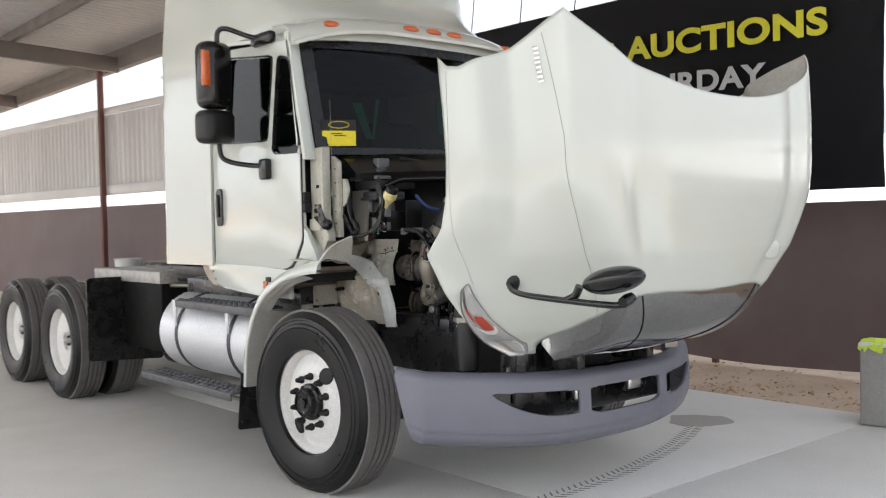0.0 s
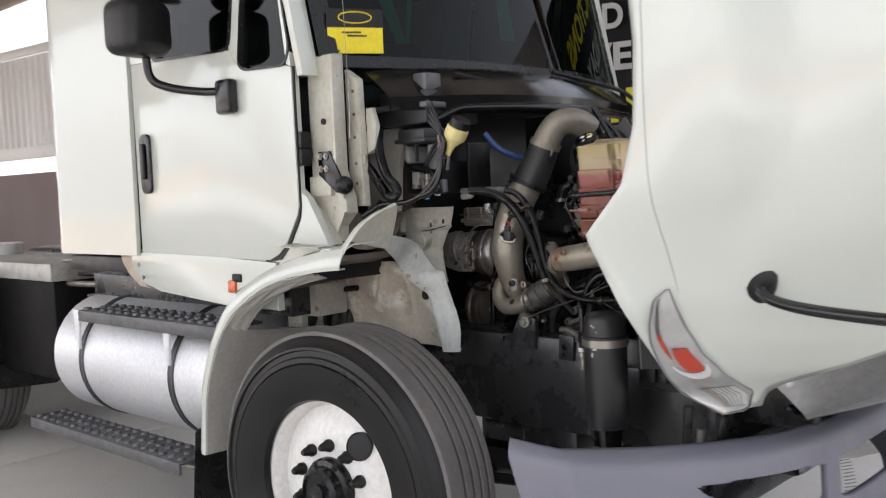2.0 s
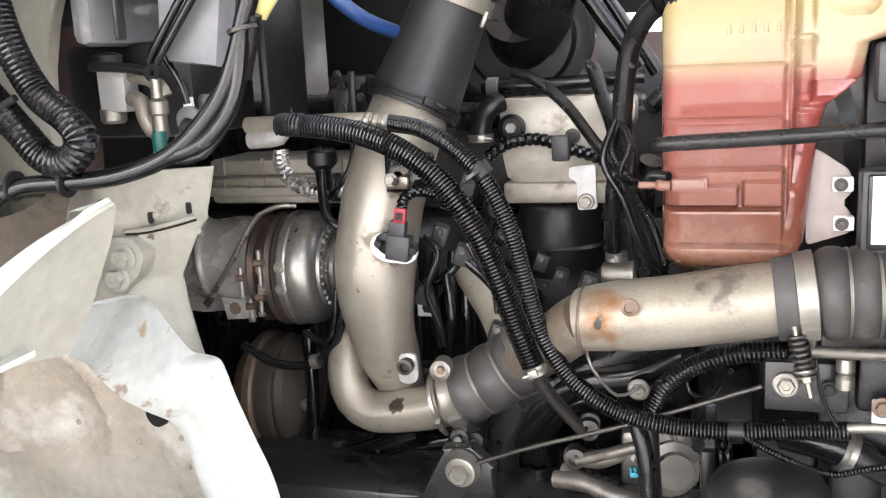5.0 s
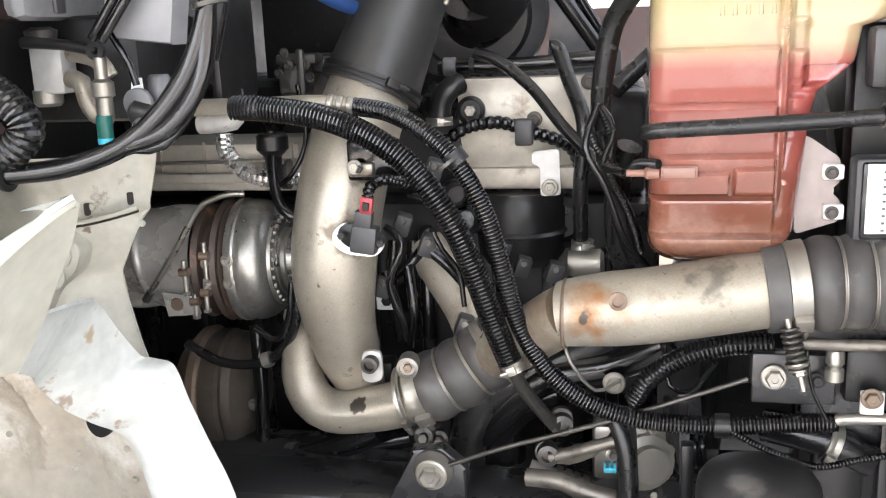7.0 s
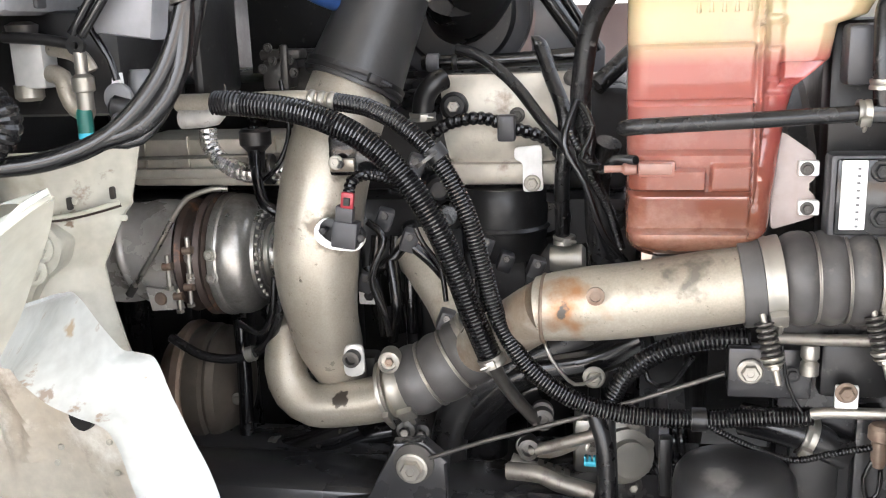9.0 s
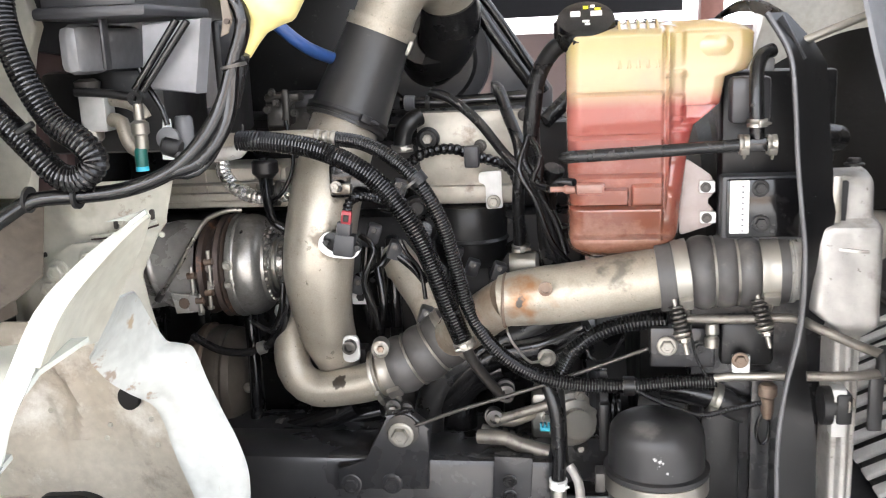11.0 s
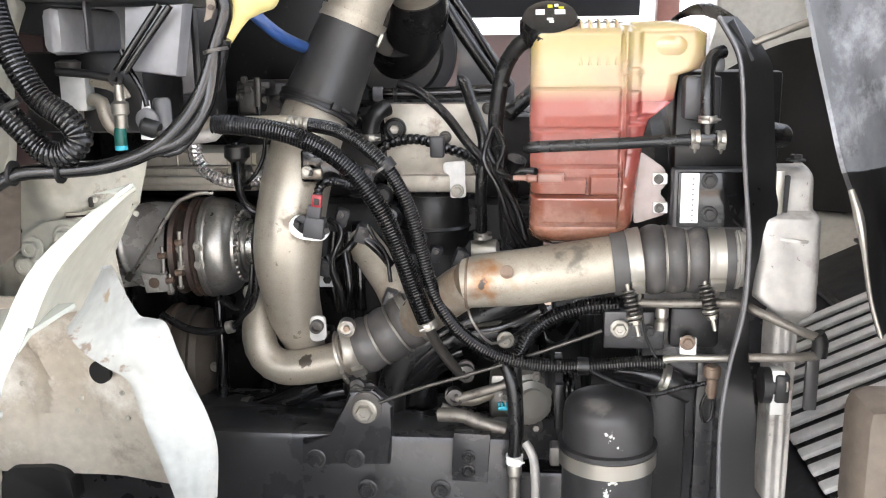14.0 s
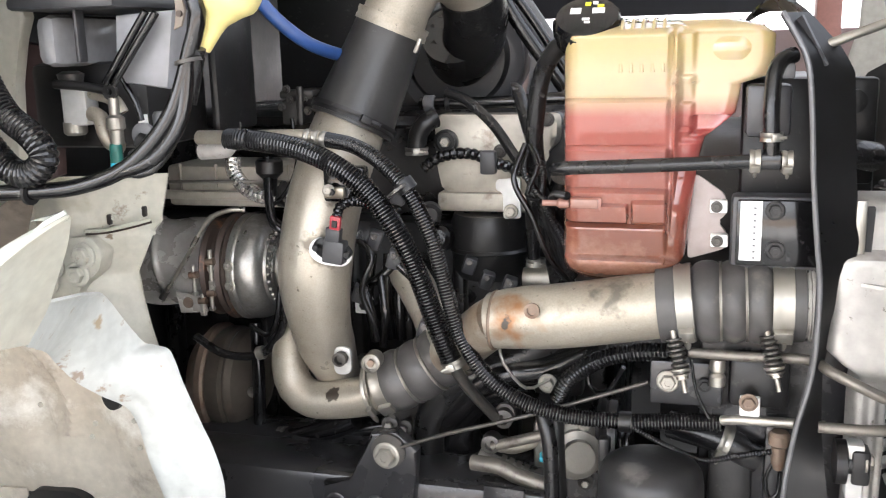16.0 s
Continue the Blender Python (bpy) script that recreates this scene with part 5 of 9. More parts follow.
bm = bmesh.new()
bmesh.ops.create_uvsphere(bm, u_segments=20, v_segments=12, radius=0.032, matrix=pose(-0.06, 0.165, 1.495))
part("rubber_stop", bm, RUBBER, brk, "round rubber stop")
for z in (1.66, 1.60):
    box("door_hinge", (-0.255, 0.11, z - 0.03), (-0.215, 0.16, z + 0.03), MATT, pillar, bevel=0.008)

# ---- the tilted hood ----
def hood_section(z):
    """Front x, near-edge x, side inset and how boxy the corner is at height z, the hood standing on its nose."""
    zs = [0.825, 0.90, 0.95, 1.05, 1.15, 1.335, 1.46, 1.60, 1.80, 2.02, 2.26, 2.45]
    edge = [1.205, 1.150, 1.142, 1.128, 1.105, 1.04, 1.15, 1.188, 1.195, 1.175, 1.148, 1.14]
    inset = [0.385, 0.272, 0.212, 0.125, 0.055, 0.0, 0.0, 0.0, 0.0, 0.0, 0.0, 0.0]
    frontx = [1.50, 1.58, 1.66, 1.76, 1.82, 1.88, 1.90, 1.92, 1.93, 1.93, 1.92, 1.90]
    return (float(np.interp(z, zs, frontx)), float(np.interp(z, zs, edge)), float(np.interp(z, zs, inset)))


FLANK = 0.52


def hood_rims(q):
    """Lower and upper height of the hood at q: 0 on a side edge, 1 on the centre line."""
    if q < FLANK:
        f = q / FLANK
        ztop = float(np.interp(f, [0, 0.10, 0.22, 0.40, 0.75, 1.0], [2.265, 2.215, 2.20, 2.235, 2.33, 2.385]))
    else:
        f = (q - FLANK) / (1 - FLANK)
        ztop = 2.07 + 0.315 * (1 - f) ** 2.2
    zlow = float(np.interp(q, [0, 0.13, 0.19, 0.26, 0.40, 0.50, 0.60, 0.70, 0.80, 1.0], [0.825, 0.83, 0.872, 0.905, 0.968, 1.035, 1.112, 1.140, 1.143, 1.130]))
    return zlow, ztop


def hood_at(q, z, side=1):
    fx, ex, inset = hood_section(z)
    lean = 0.37 * (0.12 + 0.88 * (1 - smooth(1.05, 1.75, z)))
    crown = smooth(1.2, 1.75, z)
    corner = inset + lean + 0.06 * crown
    if q < FLANK:
        f = q / FLANK
        x = ex + (fx - 0.06 - ex) * f
        # fender crown near the edge, the hood side set in beyond a soft fold
        y = inset + lean * f ** 0.75 + crown * (0.09 * smooth(0.34, 0.52, f) - 0.03 * smooth(0.6, 1.0, f)) - 0.03 * math.sin(min(1, f / 0.42) * math.pi) * smooth(1.05, 1.5, z)
    else:
        f = (q - FLANK) / (1 - FLANK)
        y = corner + (MID - corner) * f ** 1.2
        x = fx - 0.06 + 0.07 * (1 - (1 - min(1, f * 3.5)) ** 2) + 0.04 * math.sin(f * math.pi / 2) + 0.022 * smooth(0.42, 0.60, f) * smooth(1.05, 1.4, z)
        x -= 0.012 * math.exp(-((f - 0.40) / 0.06) ** 2) * smooth(1.2, 1.5, z)
    return Vector((x, y if side > 0 else 2 * MID - y, z))


def hood_point(u, v):
    """u from the near edge (0) over the front to the far edge (1); v from the nose to the rear edge on top."""
    q = u * 2 if u <= 0.5 else (1 - u) * 2
    lo, hi = hood_rims(q)
    return hood_at(q, lo + (hi - lo) * v, 1 if u <= 0.5 else -1)


hood = sheet("hood", 150, 70, hood_point, [PAINT, BARE], truck, "tilted white fibreglass hood standing on its nose", thick=0.0, smooth=50)
mod = hood.modifiers.new("skin", "SOLIDIFY")
mod.thickness, mod.offset, mod.material_offset, mod.material_offset_rim = 0.006, -1, 1, 0
hood.matrix_basis = Matrix.Identity(4)
for side in (1, -1):
    seam = [hood_at(float(np.interp(z, [1.0, 1.27, 1.514, 1.848, 2.119, 2.31], [0.50, 0.516, 0.519, 0.498, 0.448, 0.413])), z, side) for z in [2.30 - 1.30 * k / 40 for k in range(41)]]
    part("hood_seam", sweep(bmesh.new(), seam, 0.0016, 6), TRIMGREY, hood, "thin grey panel seam", 40)
crease = []
for k in range(41):
    z = 1.19 + 1.0 * k / 40
    fx, ex, inset = hood_section(z)
    crease.append(hood_at(FLANK * (1.222 - ex) / (fx - 0.06 - ex), z) + Vector((0, -0.0005, 0)))
part("flank_joint", sweep(bmesh.new(), crease, 0.0011, 6), JOINTGREY, hood, "thin grey bonded joint on the flank", 40)
for k in range(8):
    block("badge_bar", (0.034, 0.006, 0.013), Matrix.Translation(hood_at(0.385 + 0.0025 * k, 2.24 - 0.021 * k) + Vector((0, -0.005, 0))) @ pose(0, 0, 0, 0, 6, 0), CHROME, hood, "chrome badge piece" if not k else "", bevel=0.002)
# pressed pull dimple low on the front
bm = bmesh.new()
bmesh.ops.create_uvsphere(bm, u_segments=24, v_segments=12, radius=1, matrix=pose(1.905, 1.62, 1.32) @ Matrix.Diagonal((0.016, 0.09, 0.055, 1)))
part("pull_recess", bm, PAINT, hood, "moulded pull recess")

inner_edge = curve([(0.945, 0.400, 1.720), (0.973, 0.400, 1.600), (1.005, 0.400, 1.485), (1.028, 0.400, 1.411), (1.043, 0.395, 1.366), (1.066, 0.375, 1.250), (1.080, 0.370, 1.200)], 0.02)


def inner_panel(u, v):
    k = u * (len(inner_edge) - 1)
    i = min(int(k), len(inner_edge) - 2)
    p = inner_edge[i].lerp(inner_edge[i + 1], k - i)
    return p + Vector(((0.27 - 0.13 * u) * v, 0.06 * v + 0.10 * v * u + 0.03 * math.sin(v * 3) + 0.012 * noise.noise(Vector((u * 6, v * 5, 3))), 0.0))


sheet("hood_inner_panel", 24, 20, lambda u, v: inner_panel(0.20 + 0.42 * u, 0.62 * v), FIBRE, hood, "mottled grey moulded inner fender panel", thick=0.006)
sheet("hood_inner_panel", 10, 20, lambda u, v: inner_panel(0.20 * u, 1.15 * v) + Vector((0, 0.012 * (1 - u), 0)), MATT, hood, "black upper edge of the inner panel", thick=0.006)
sheet("arch_lip", 24, 8, lambda u, v: inner_panel(0.20 + 0.42 * u, 0.62 + 0.62 * v + 0.10 * math.sin(u * math.pi)) + Vector((0, -0.012 * math.sin(v * math.pi), 0)), RUBBER, hood, "black wheel arch lip inside the hood", thick=0.006)
sheet("hood_inner_panel", 16, 20, lambda u, v: inner_panel(0.62 + 0.38 * u, v), MATT, hood, "black lower inner fender panel", thick=0.006)
part("panel_lip", sweep(bmesh.new(), [inner_panel(0.66 + 0.34 * k / 20, 0) + Vector((0.003, -0.004, 0)) for k in range(21)], lambda f, i: 0.0028 + 0.0035 * math.exp(-((f - 0.2) / 0.2) ** 2), 10), STEEL, hood, "worn silver panel edge")
block("lamp_back", (0.12, 0.12, 0.20), Matrix.Translation((1.152, 0.475, 0.985)), LAMPTAN, hood, "bare tan lamp housing", 0.03)

def arch_liner(u, v):
    # black moulded liner inside each flank and across the front, arched over the wheel
    q = 0.03 + 0.94 * u
    side = 1 if q <= 0.5 else -1
    h = q * 2 if q <= 0.5 else (1 - q) * 2
    top = 1.42 + 0.16 * math.sin(min(1, h * 1.9) * math.pi) if h < 0.53 else 1.42
    p = hood_at(h, 1.10 + (top - 1.10) * v, side)
    inward = Vector((-0.020, 0.020 * side * (1 if h < FLANK else 0), 0))
    return p + inward


sheet("hood_arch_liner", 120, 12, arch_liner, LINERBLK, hood, "black wheel arch liner inside the hood", thick=0.004)

# nose: dark chrome bowl that now faces forward and down, ending in a lip above the bumper
def chin(u, v):
    s = 2 * u - 1
    rim = hood_point(0.115 + 0.77 * u, 0.0) + Vector((-0.006, 0, 0.006))
    lip = Vector((1.30 + 0.15 * (1 - s * s), MID + 0.52 * s, 0.815))
    swell = Vector((0.085, 0.03 * s, -0.045)) * math.sin(v * math.pi) ** 0.9
    return rim.lerp(lip, v) + swell


grille = sheet("grille_surround", 80, 24, chin, SMOKE, hood, "smoked chrome grille surround under the tilted hood", thick=0.008, smooth=60)
for s in (0.30, 0.70):
    part("chrome_joint", sweep(bmesh.new(), [chin(s, k / 16) + Vector((0.003, 0, -0.001)) for k in range(17)], 0.0022, 6), INK, grille, "dark joint in the chrome", 40)
lip_line = [chin(k / 60, 1.0) for k in range(61)]
part("grille_lip", sweep(bmesh.new(), lip_line, 0.007, 8), CHROME, hood, "bright chrome grille lip")
for k in range(34):
    a = chin(0.16 + 0.68 * k / 33, 0.99)
    block("mesh_tooth", (0.030, 0.006, 0.012), Matrix.Translation(a + Vector((-0.012, 0, 0.008))) @ pose(0, 0, 0, 0, 0, 30), STEEL, hood, "fine grille mesh tooth" if not k else "", bevel=0.001)
block("latch_plate", (0.02, 0.09, 0.05), pose(1.34, 1.52, 0.79, 0, 0, -18), STEEL, hood, "bright latch plate below the grille lip", 0.006)


for k in range(14):
    y = MID - 0.62 + 0.062 * k
    a, b = Vector((1.100, y, 0.874)), Vector((1.52, y, 1.075))
    tip = b - a
    m = Matrix.Translation((a + b) / 2) @ tip.to_track_quat("X", "Z").to_matrix().to_4x4()
    block("grille_bar", (tip.length, 0.031, 0.010), m, PALEBAR, hood, "pale grey grille bar" if not k else "", bevel=0.003)
for x, z in ((1.12, 0.878), (1.34, 0.982), (1.50, 1.058)):
    box("grille_rail", (x - 0.012, MID - 0.62, z - 0.016), (x + 0.012, MID + 0.62, z - 0.006), MATT, hood, bevel=0.003)


# Dark sheet added under the bars to keep their gaps dark
sheet("grille_backing", 4, 4, lambda u, v: Vector((1.045 + 0.475 * u, MID - 0.63 + 1.26 * v, 0.815 + 0.227 * u)), MATT, hood, "black backing behind the grille bars", thick=0.004)


# headlamp on the corner of the nose, with bulbs behind a clear lens
def lamp_shell(lift):
    def place(u, v):
        z = 1.197 - 0.370 * u
        left = float(np.interp(z, [0.82, 0.87, 0.93, 1.0, 1.055, 1.10, 1.17, 1.197], [0.005, 0.001, 0.001, 0.003, 0.010, 0.023, 0.055, 0.083]))
        right = float(np.interp(z, [0.823, 0.84, 0.887, 0.942, 1.02, 1.09, 1.146, 1.193], [0.05, 0.105, 0.164, 0.121, 0.09, 0.083, 0.086, 0.089]))
        q = left + (right - left) * v
        p = hood_at(q, z)
        return p + Vector((0.15, -1, -0.45)).normalized() * (lift + 0.012 * math.sin(v * math.pi) * math.sin(u * math.pi))
    return place


lamp = sheet("headlamp", 36, 12, lamp_shell(0.004), LAMPBOWL, truck, "clear-lens headlamp with red reflector", thick=0.003)
lens = sheet("lens", 36, 12, lamp_shell(0.016), CLEAR, lamp, "clear lens", thick=0)
lens.visible_shadow = False
refl = lamp_shell(0.010)
sheet("reflector", 8, 8, lambda u, v: refl(0.42 + 0.19 * u, 0.60 + (v - 0.5) * (0.40 - 0.10 * abs(2 * u - 1) ** 3)), REDLENS, lamp, "orange-red reflector", thick=0.002)
sheet("reflector", 12, 6, lambda u, v: refl(0.30 + 0.20 * u, 0.24 + 0.08 * u + (v - 0.5) * 0.10 * math.sin(math.pi * (0.12 + 0.8 * u))), REDLENS, lamp, thick=0.002)
sheet("bright_bowl", 24, 4, lambda u, v: refl(0.56 + (0.060 + 0.050 * v) * math.sin(math.pi * u), 0.55 - 0.34 * math.cos(math.pi * u) * (0.85 + 0.15 * v)), LAMPBRIGHT, lamp, "bright chrome bowl", thick=0.002)
sheet("turn_bowl", 4, 6, lambda u, v: refl(0.77 + 0.17 * u, 0.46 + 0.44 * v), LAMPBRIGHT, lamp, "ribbed bright bowl", thick=0.002)
sheet("amber_bowl", 4, 4, lambda u, v: refl(0.77 + 0.17 * u, 0.33 + 0.12 * v), CREAM, lamp, "tan bulb shade", thick=0.002)
sheet("lamp_step", 16, 4, lambda u, v: refl(0.06 + 0.30 * u, 0.18 + 0.12 * v), GREYBOX, lamp, "stepped grey lamp wall", thick=0.003)
for k in range(7):
    part("lens_rib", sweep(bmesh.new(), [refl(0.77 + 0.17 * j / 8, 0.34 + 0.075 * k) + Vector((0, -0.003, 0)) for j in range(9)], 0.0016, 6), LAMPBOWL, lamp)
rim_line = [lamp_shell(0.008)(u, v) for u, v in [(k / 40, 0) for k in range(41)] + [(1, k / 8) for k in range(1, 9)] + [(1 - k / 40, 1) for k in range(1, 41)] + [(0, 1 - k / 8) for k in range(1, 9)]]
part("lamp_trim", sweep(bmesh.new(), rim_line, 0.0026, 8, False), TRIMGREY, lamp, "grey lamp trim")

# hood mirror, lying forward with the hood
hm = turned("hood_mirror", [(0.052, 0), (0.054, 0.012), (0.045, 0.026), (0.02, 0.034), (0, 0.035)], axis_pose((1.395, 0.225, 1.225), (0.15, -1, -0.1)) @ Matrix.Diagonal((0.80, 1.25, 0.55, 1)), MATT, truck, "black hood-mounted mirror on a bent arm")
tube("arm", [(1.41, 0.19, 1.195), (1.46, 0.165, 1.172), (1.60, 0.12, 1.160), (1.88, 0.08, 1.152), (2.12, 0.06, 1.148), (2.18, 0.06, 1.158), (2.205, 0.06, 1.180)], 0.014, BLACK, hm, "black mirror arm")
tube("stay", [(1.86, 0.085, 1.155), (1.90, 0.09, 1.175), (1.925, 0.09, 1.215)], 0.018, BLACK, hm)
bm = bmesh.new()
bmesh.ops.create_uvsphere(bm, u_segments=32, v_segments=16, radius=1, matrix=pose(2.095, 0.10, 1.245, 0, -10, -8) @ Matrix.Diagonal((0.165, 0.085, 0.055, 1)))
part("mirror_head", bm, BLACK, hm, "oval black mirror head")
turned("knuckle", [(0.022, -0.03), (0.026, 0), (0.022, 0.03)], axis_pose((2.195, 0.06, 1.172), (0, 1, 0.3)), BLACK, hm, "", 16)

# ---- bumper ----
def bump_plan(u):
    """u from 0 (near end) to 1 (far end): x, y along the bumper."""
    d = abs(2 * u - 1)
    side = -1 if u < 0.5 else 1
    if d > 0.86:
        f = (d - 0.86) / 0.14
        return 0.945 - 0.20 * f, MID + side * (1.055 + 0.018 * f)
    s = d / 0.86
    return 1.34 - 0.395 * s ** 2.6, MID + side * 1.055 * s ** 0.97


def bump_point(u, v):
    x, y = bump_plan(u)
    d = abs(2 * u - 1)
    top, bot = 0.70 + 0.045 * d ** 2, 0.355 + 0.065 * d ** 2
    z = bot + (top - bot) * v
    end = max(0, (d - 0.86) / 0.14)
    x += 0.12 * end * (1 - v)                      # the end is cut on a slant
    prof = -0.05 * max(0, (0.12 - v) / 0.12) ** 1.5 - 0.05 * max(0, (v - 0.92) / 0.08) ** 2 + 0.012 * math.sin(v * math.pi)
    if v < 0.22:
        prof -= 0.012
    return Vector((x + prof * (1 - 0.7 * end), y + (0.5 * prof if u < 0.5 else -0.5 * prof) * (-1) * min(1, d * 1.3), z))


bm = bmesh.new()
NU, NV = 420, 84
grid = [[bm.verts.new(bump_point(i / NU, j / NV)) for j in range(NV + 1)] for i in range(NU + 1)]


def in_opening(u, v):
    x, y = bump_plan(u)
    yy = abs(y - MID)
    if yy < 0.285:
        f = yy / 0.285
        return 0.40 + 0.06 * f ** 8 < v < 0.80 - 0.03 * f ** 8
    if 0.355 < yy < 0.80:
        f = (yy - 0.355) / 0.445
        return 0.42 + 0.33 * f ** 3.2 + 0.03 * (1 - f) ** 9 < v < 0.785 - 0.02 * f ** 6 - 0.03 * (1 - f) ** 9
    return False


for i in range(NU):
    for j in range(NV):
        if not in_opening((i + 0.5) / NU, (j + 0.5) / NV):
            bm.faces.new((grid[i][j], grid[i + 1][j], grid[i + 1][j + 1], grid[i][j + 1]))
loose = [v for v in bm.verts if not v.link_faces]
bmesh.ops.delete(bm, geom=loose, context="VERTS")
bumper = part("bumper", bm, BUMPER, truck, "grey moulded plastic front bumper with three openings", 45)
md = bumper.modifiers.new("wall", "SOLIDIFY")
md.thickness, md.offset = 0.022, 1


def opening_rim(y0, y1, side):
    # moulded bead round an opening
    pts = []
    for k in range(48):
        a = 2 * math.pi * k / 48
        c, w = math.cos(a), math.sin(a)
        yy = (y0 + y1) / 2 + (y1 - y0) / 2 * math.copysign(abs(c) ** 0.55, c)
        v = 0.605 + 0.235 * math.copysign(abs(w) ** 0.55, w)
        y = MID + side * yy
        u = min([i / 400 for i in range(401)], key=lambda q: abs(bump_plan(q)[1] - y))
        pts.append(bump_point(u, v))
    return pts + pts[:1]


for y0, y1, side in ((0.335, 0.85, -1), (-0.31, 0.31, 1), (0.335, 0.85, 1)):
    part("opening_bead", sweep(bmesh.new(), opening_rim(y0, y1, side), 0.007, 8, False), BUMPER, bumper, "moulded bead round an opening", 60)
for u, v in ((0.05, 0.72), (0.09, 0.80), (0.12, 0.30), (0.30, 0.93), (0.33, 0.12), (0.46, 0.30), (0.54, 0.36), (0.65, 0.33), (0.67, 0.92), (0.84, 0.3)):
    p = bump_point(u, v)
    hexbolt("bumper_bolt", p + Vector((0.004, -0.004 if u < 0.2 else 0, 0)), (1, -0.7 if u < 0.3 else -0.1, 0), 0.007, STEEL if 0.2 < u else MATT, bumper, False)
box("bumper_beam", (0.95, 0.35, 0.44), (1.10, 1.85, 0.66), FRAMEBLK, truck, "black bumper beam", bevel=0.02)
for y in (0.88, 1.32):
    fog = block("fog_lamp", (0.06, 0.13, 0.075), pose(1.20, y, 0.575), BLACK, truck, "small fog lamp in the bumper opening", 0.015)
    block("lens", (0.012, 0.11, 0.055), pose(1.234, y, 0.575), LAMPBOWL, fog, "ribbed clear lens", 0.004)

# ---- engine bay: firewall, cowl and boxes ----
box("firewall", (-0.30, 0.62, 0.95), (-0.24, 1.94, 1.88), MATT, truck, "black insulated firewall", bevel=0.02)
sheet("wiper_cowl", 30, 10, lambda u, v: Vector((-0.12 + 0.14 * (1 - abs(2 * u - 1) ** 2.5) + 0.17 * min(1, v / 0.7) - 0.01 * max(0, v - 0.7), 0.30 + 1.6 * u, 1.905 - 0.115 * min(1, v / 0.7) ** 1.3 - 0.16 * max(0, v - 0.7) + 0.02 * math.sin(u * math.pi))), BLACK, truck, "glossy black wiper cowl", thick=0.012)
part("cowl_bead", sweep(bmesh.new(), [Vector((-0.12 + 0.14 * (1 - abs(2 * u - 1) ** 2.5) + 0.167, 0.30 + 1.6 * u, 1.742 + 0.02 * math.sin(u * math.pi) - 0.10 * max(0, 0.16 - u) / 0.16)) for u in [0.10 + 0.86 * k / 50 for k in range(51)]], lambda f, i: 0.016 + 0.006 * math.sin(f * math.pi), 12), BLACK, truck, "glossy rolled edge of the wiper cowl")
tube("wiper_arm", [(0.06, 0.62, 1.885), (0.12, 0.95, 1.84), (0.16, 1.02, 1.80)], 0.009, MATT, truck, "black wiper arm")
tube("wiper_arm", [(0.04, 1.25, 1.93), (0.12, 1.6, 1.87), (0.13, 1.75, 1.82)], 0.009, MATT, truck)
tube("radio_aerial", [(-0.07, 0.21, 1.66), (-0.065, 0.21, 1.75), (-0.075, 0.215, 2.0), (-0.085, 0.22, 2.22)], lambda f, i: 0.0065 - 0.0056 * min(1, f * 2.2) ** 0.5, STEEL, truck, "thin whip aerial on the pillar")

hvac = box("heater_box", (-0.032, 0.400, 1.685), (0.103, 0.620, 1.634), DARKBOX, truck, "dark grey plastic heater box", bevel=0.012)
box("box_flange", (-0.034, 0.385, 1.649), (0.120, 0.600, 1.633), DARKBOX, hvac, "", bevel=0.006)
box("box_lower", (-0.025, 0.420, 1.629), (0.006, 0.620, 1.563), GLOSSGREY, hvac, "glossy grey lower box", bevel=0.014)
side_plate("box_panel", 0.425, [(0.093, 1.625), (0.176, 1.629), (0.160, 1.533), (0.098, 1.541), (0.088, 1.564)], 0.035, PALEBOX, hvac, "pale grey access panel", 0.006)
box("box_rib", (0.047, 0.412, 1.640), (0.041, 0.430, 1.568), DARKBOX, hvac, "", bevel=0.003)
box("box_shadow_body", (-0.104, 0.500, 1.568), (0.082, 0.660, 1.450), MATT, hvac, "black lower duct", bevel=0.012)
box("black_shroud", (0.117, 0.600, 1.632), (0.132, 0.720, 1.462), MATT, hvac, "black sound shield", bevel=0.01)
# Black sheet added where the bay behind the engine is only dark
box("dark_backing", (-0.018, 1.120, 1.745), (0.315, 1.160, 1.419), MATT, hvac, "black backing filling the dark gap behind the engine", bevel=0.01)
for a, b in (((0.085, 0.405, 1.542), (0.151, 0.405, 1.627)), ((0.096, 0.405, 1.540), (0.165, 0.405, 1.625))):
    tube("drain_strip", [a, b], 0.005, BLACK, hvac, "", 8)
box("upper_duct", (-0.14, 0.42, 1.70), (0.10, 0.70, 1.82), DARKBOX, hvac, "upper grey fresh-air duct", bevel=0.012)
box("duct_ledge", (-0.16, 0.40, 1.755), (0.12, 0.70, 1.775), GREYBOX, hvac, "", bevel=0.004)
box("relay_block", (0.02, 0.44, 1.79), (0.085, 0.52, 1.88), GREYBOX, hvac, "small grey relay block", bevel=0.006)

# drier/valve with silver elbow pipes and the green plug
valve = box("expansion_valve", (-0.026, 0.460, 1.539), (0.013, 0.490, 1.485), VALVEALU, truck, "silver expansion valve block", bevel=0.004)
box("valve_lid", (-0.021, 0.462, 1.545), (-0.006, 0.490, 1.536), CAST, valve, "", bevel=0.004)
turned("valve_nut", [(0.016, 0), (0.016, 0.014), (0.012, 0.018)], axis_pose((-0.018, 0.475, 1.489), (0, 0, -1)), STEEL, valve, "", 14)
turned("valve_cap", [(0.016, 0), (0.018, 0.01), (0.010, 0.014)], axis_pose((-0.017, 0.475, 1.543), (0, 0, 1)), CAST, valve, "", 16)
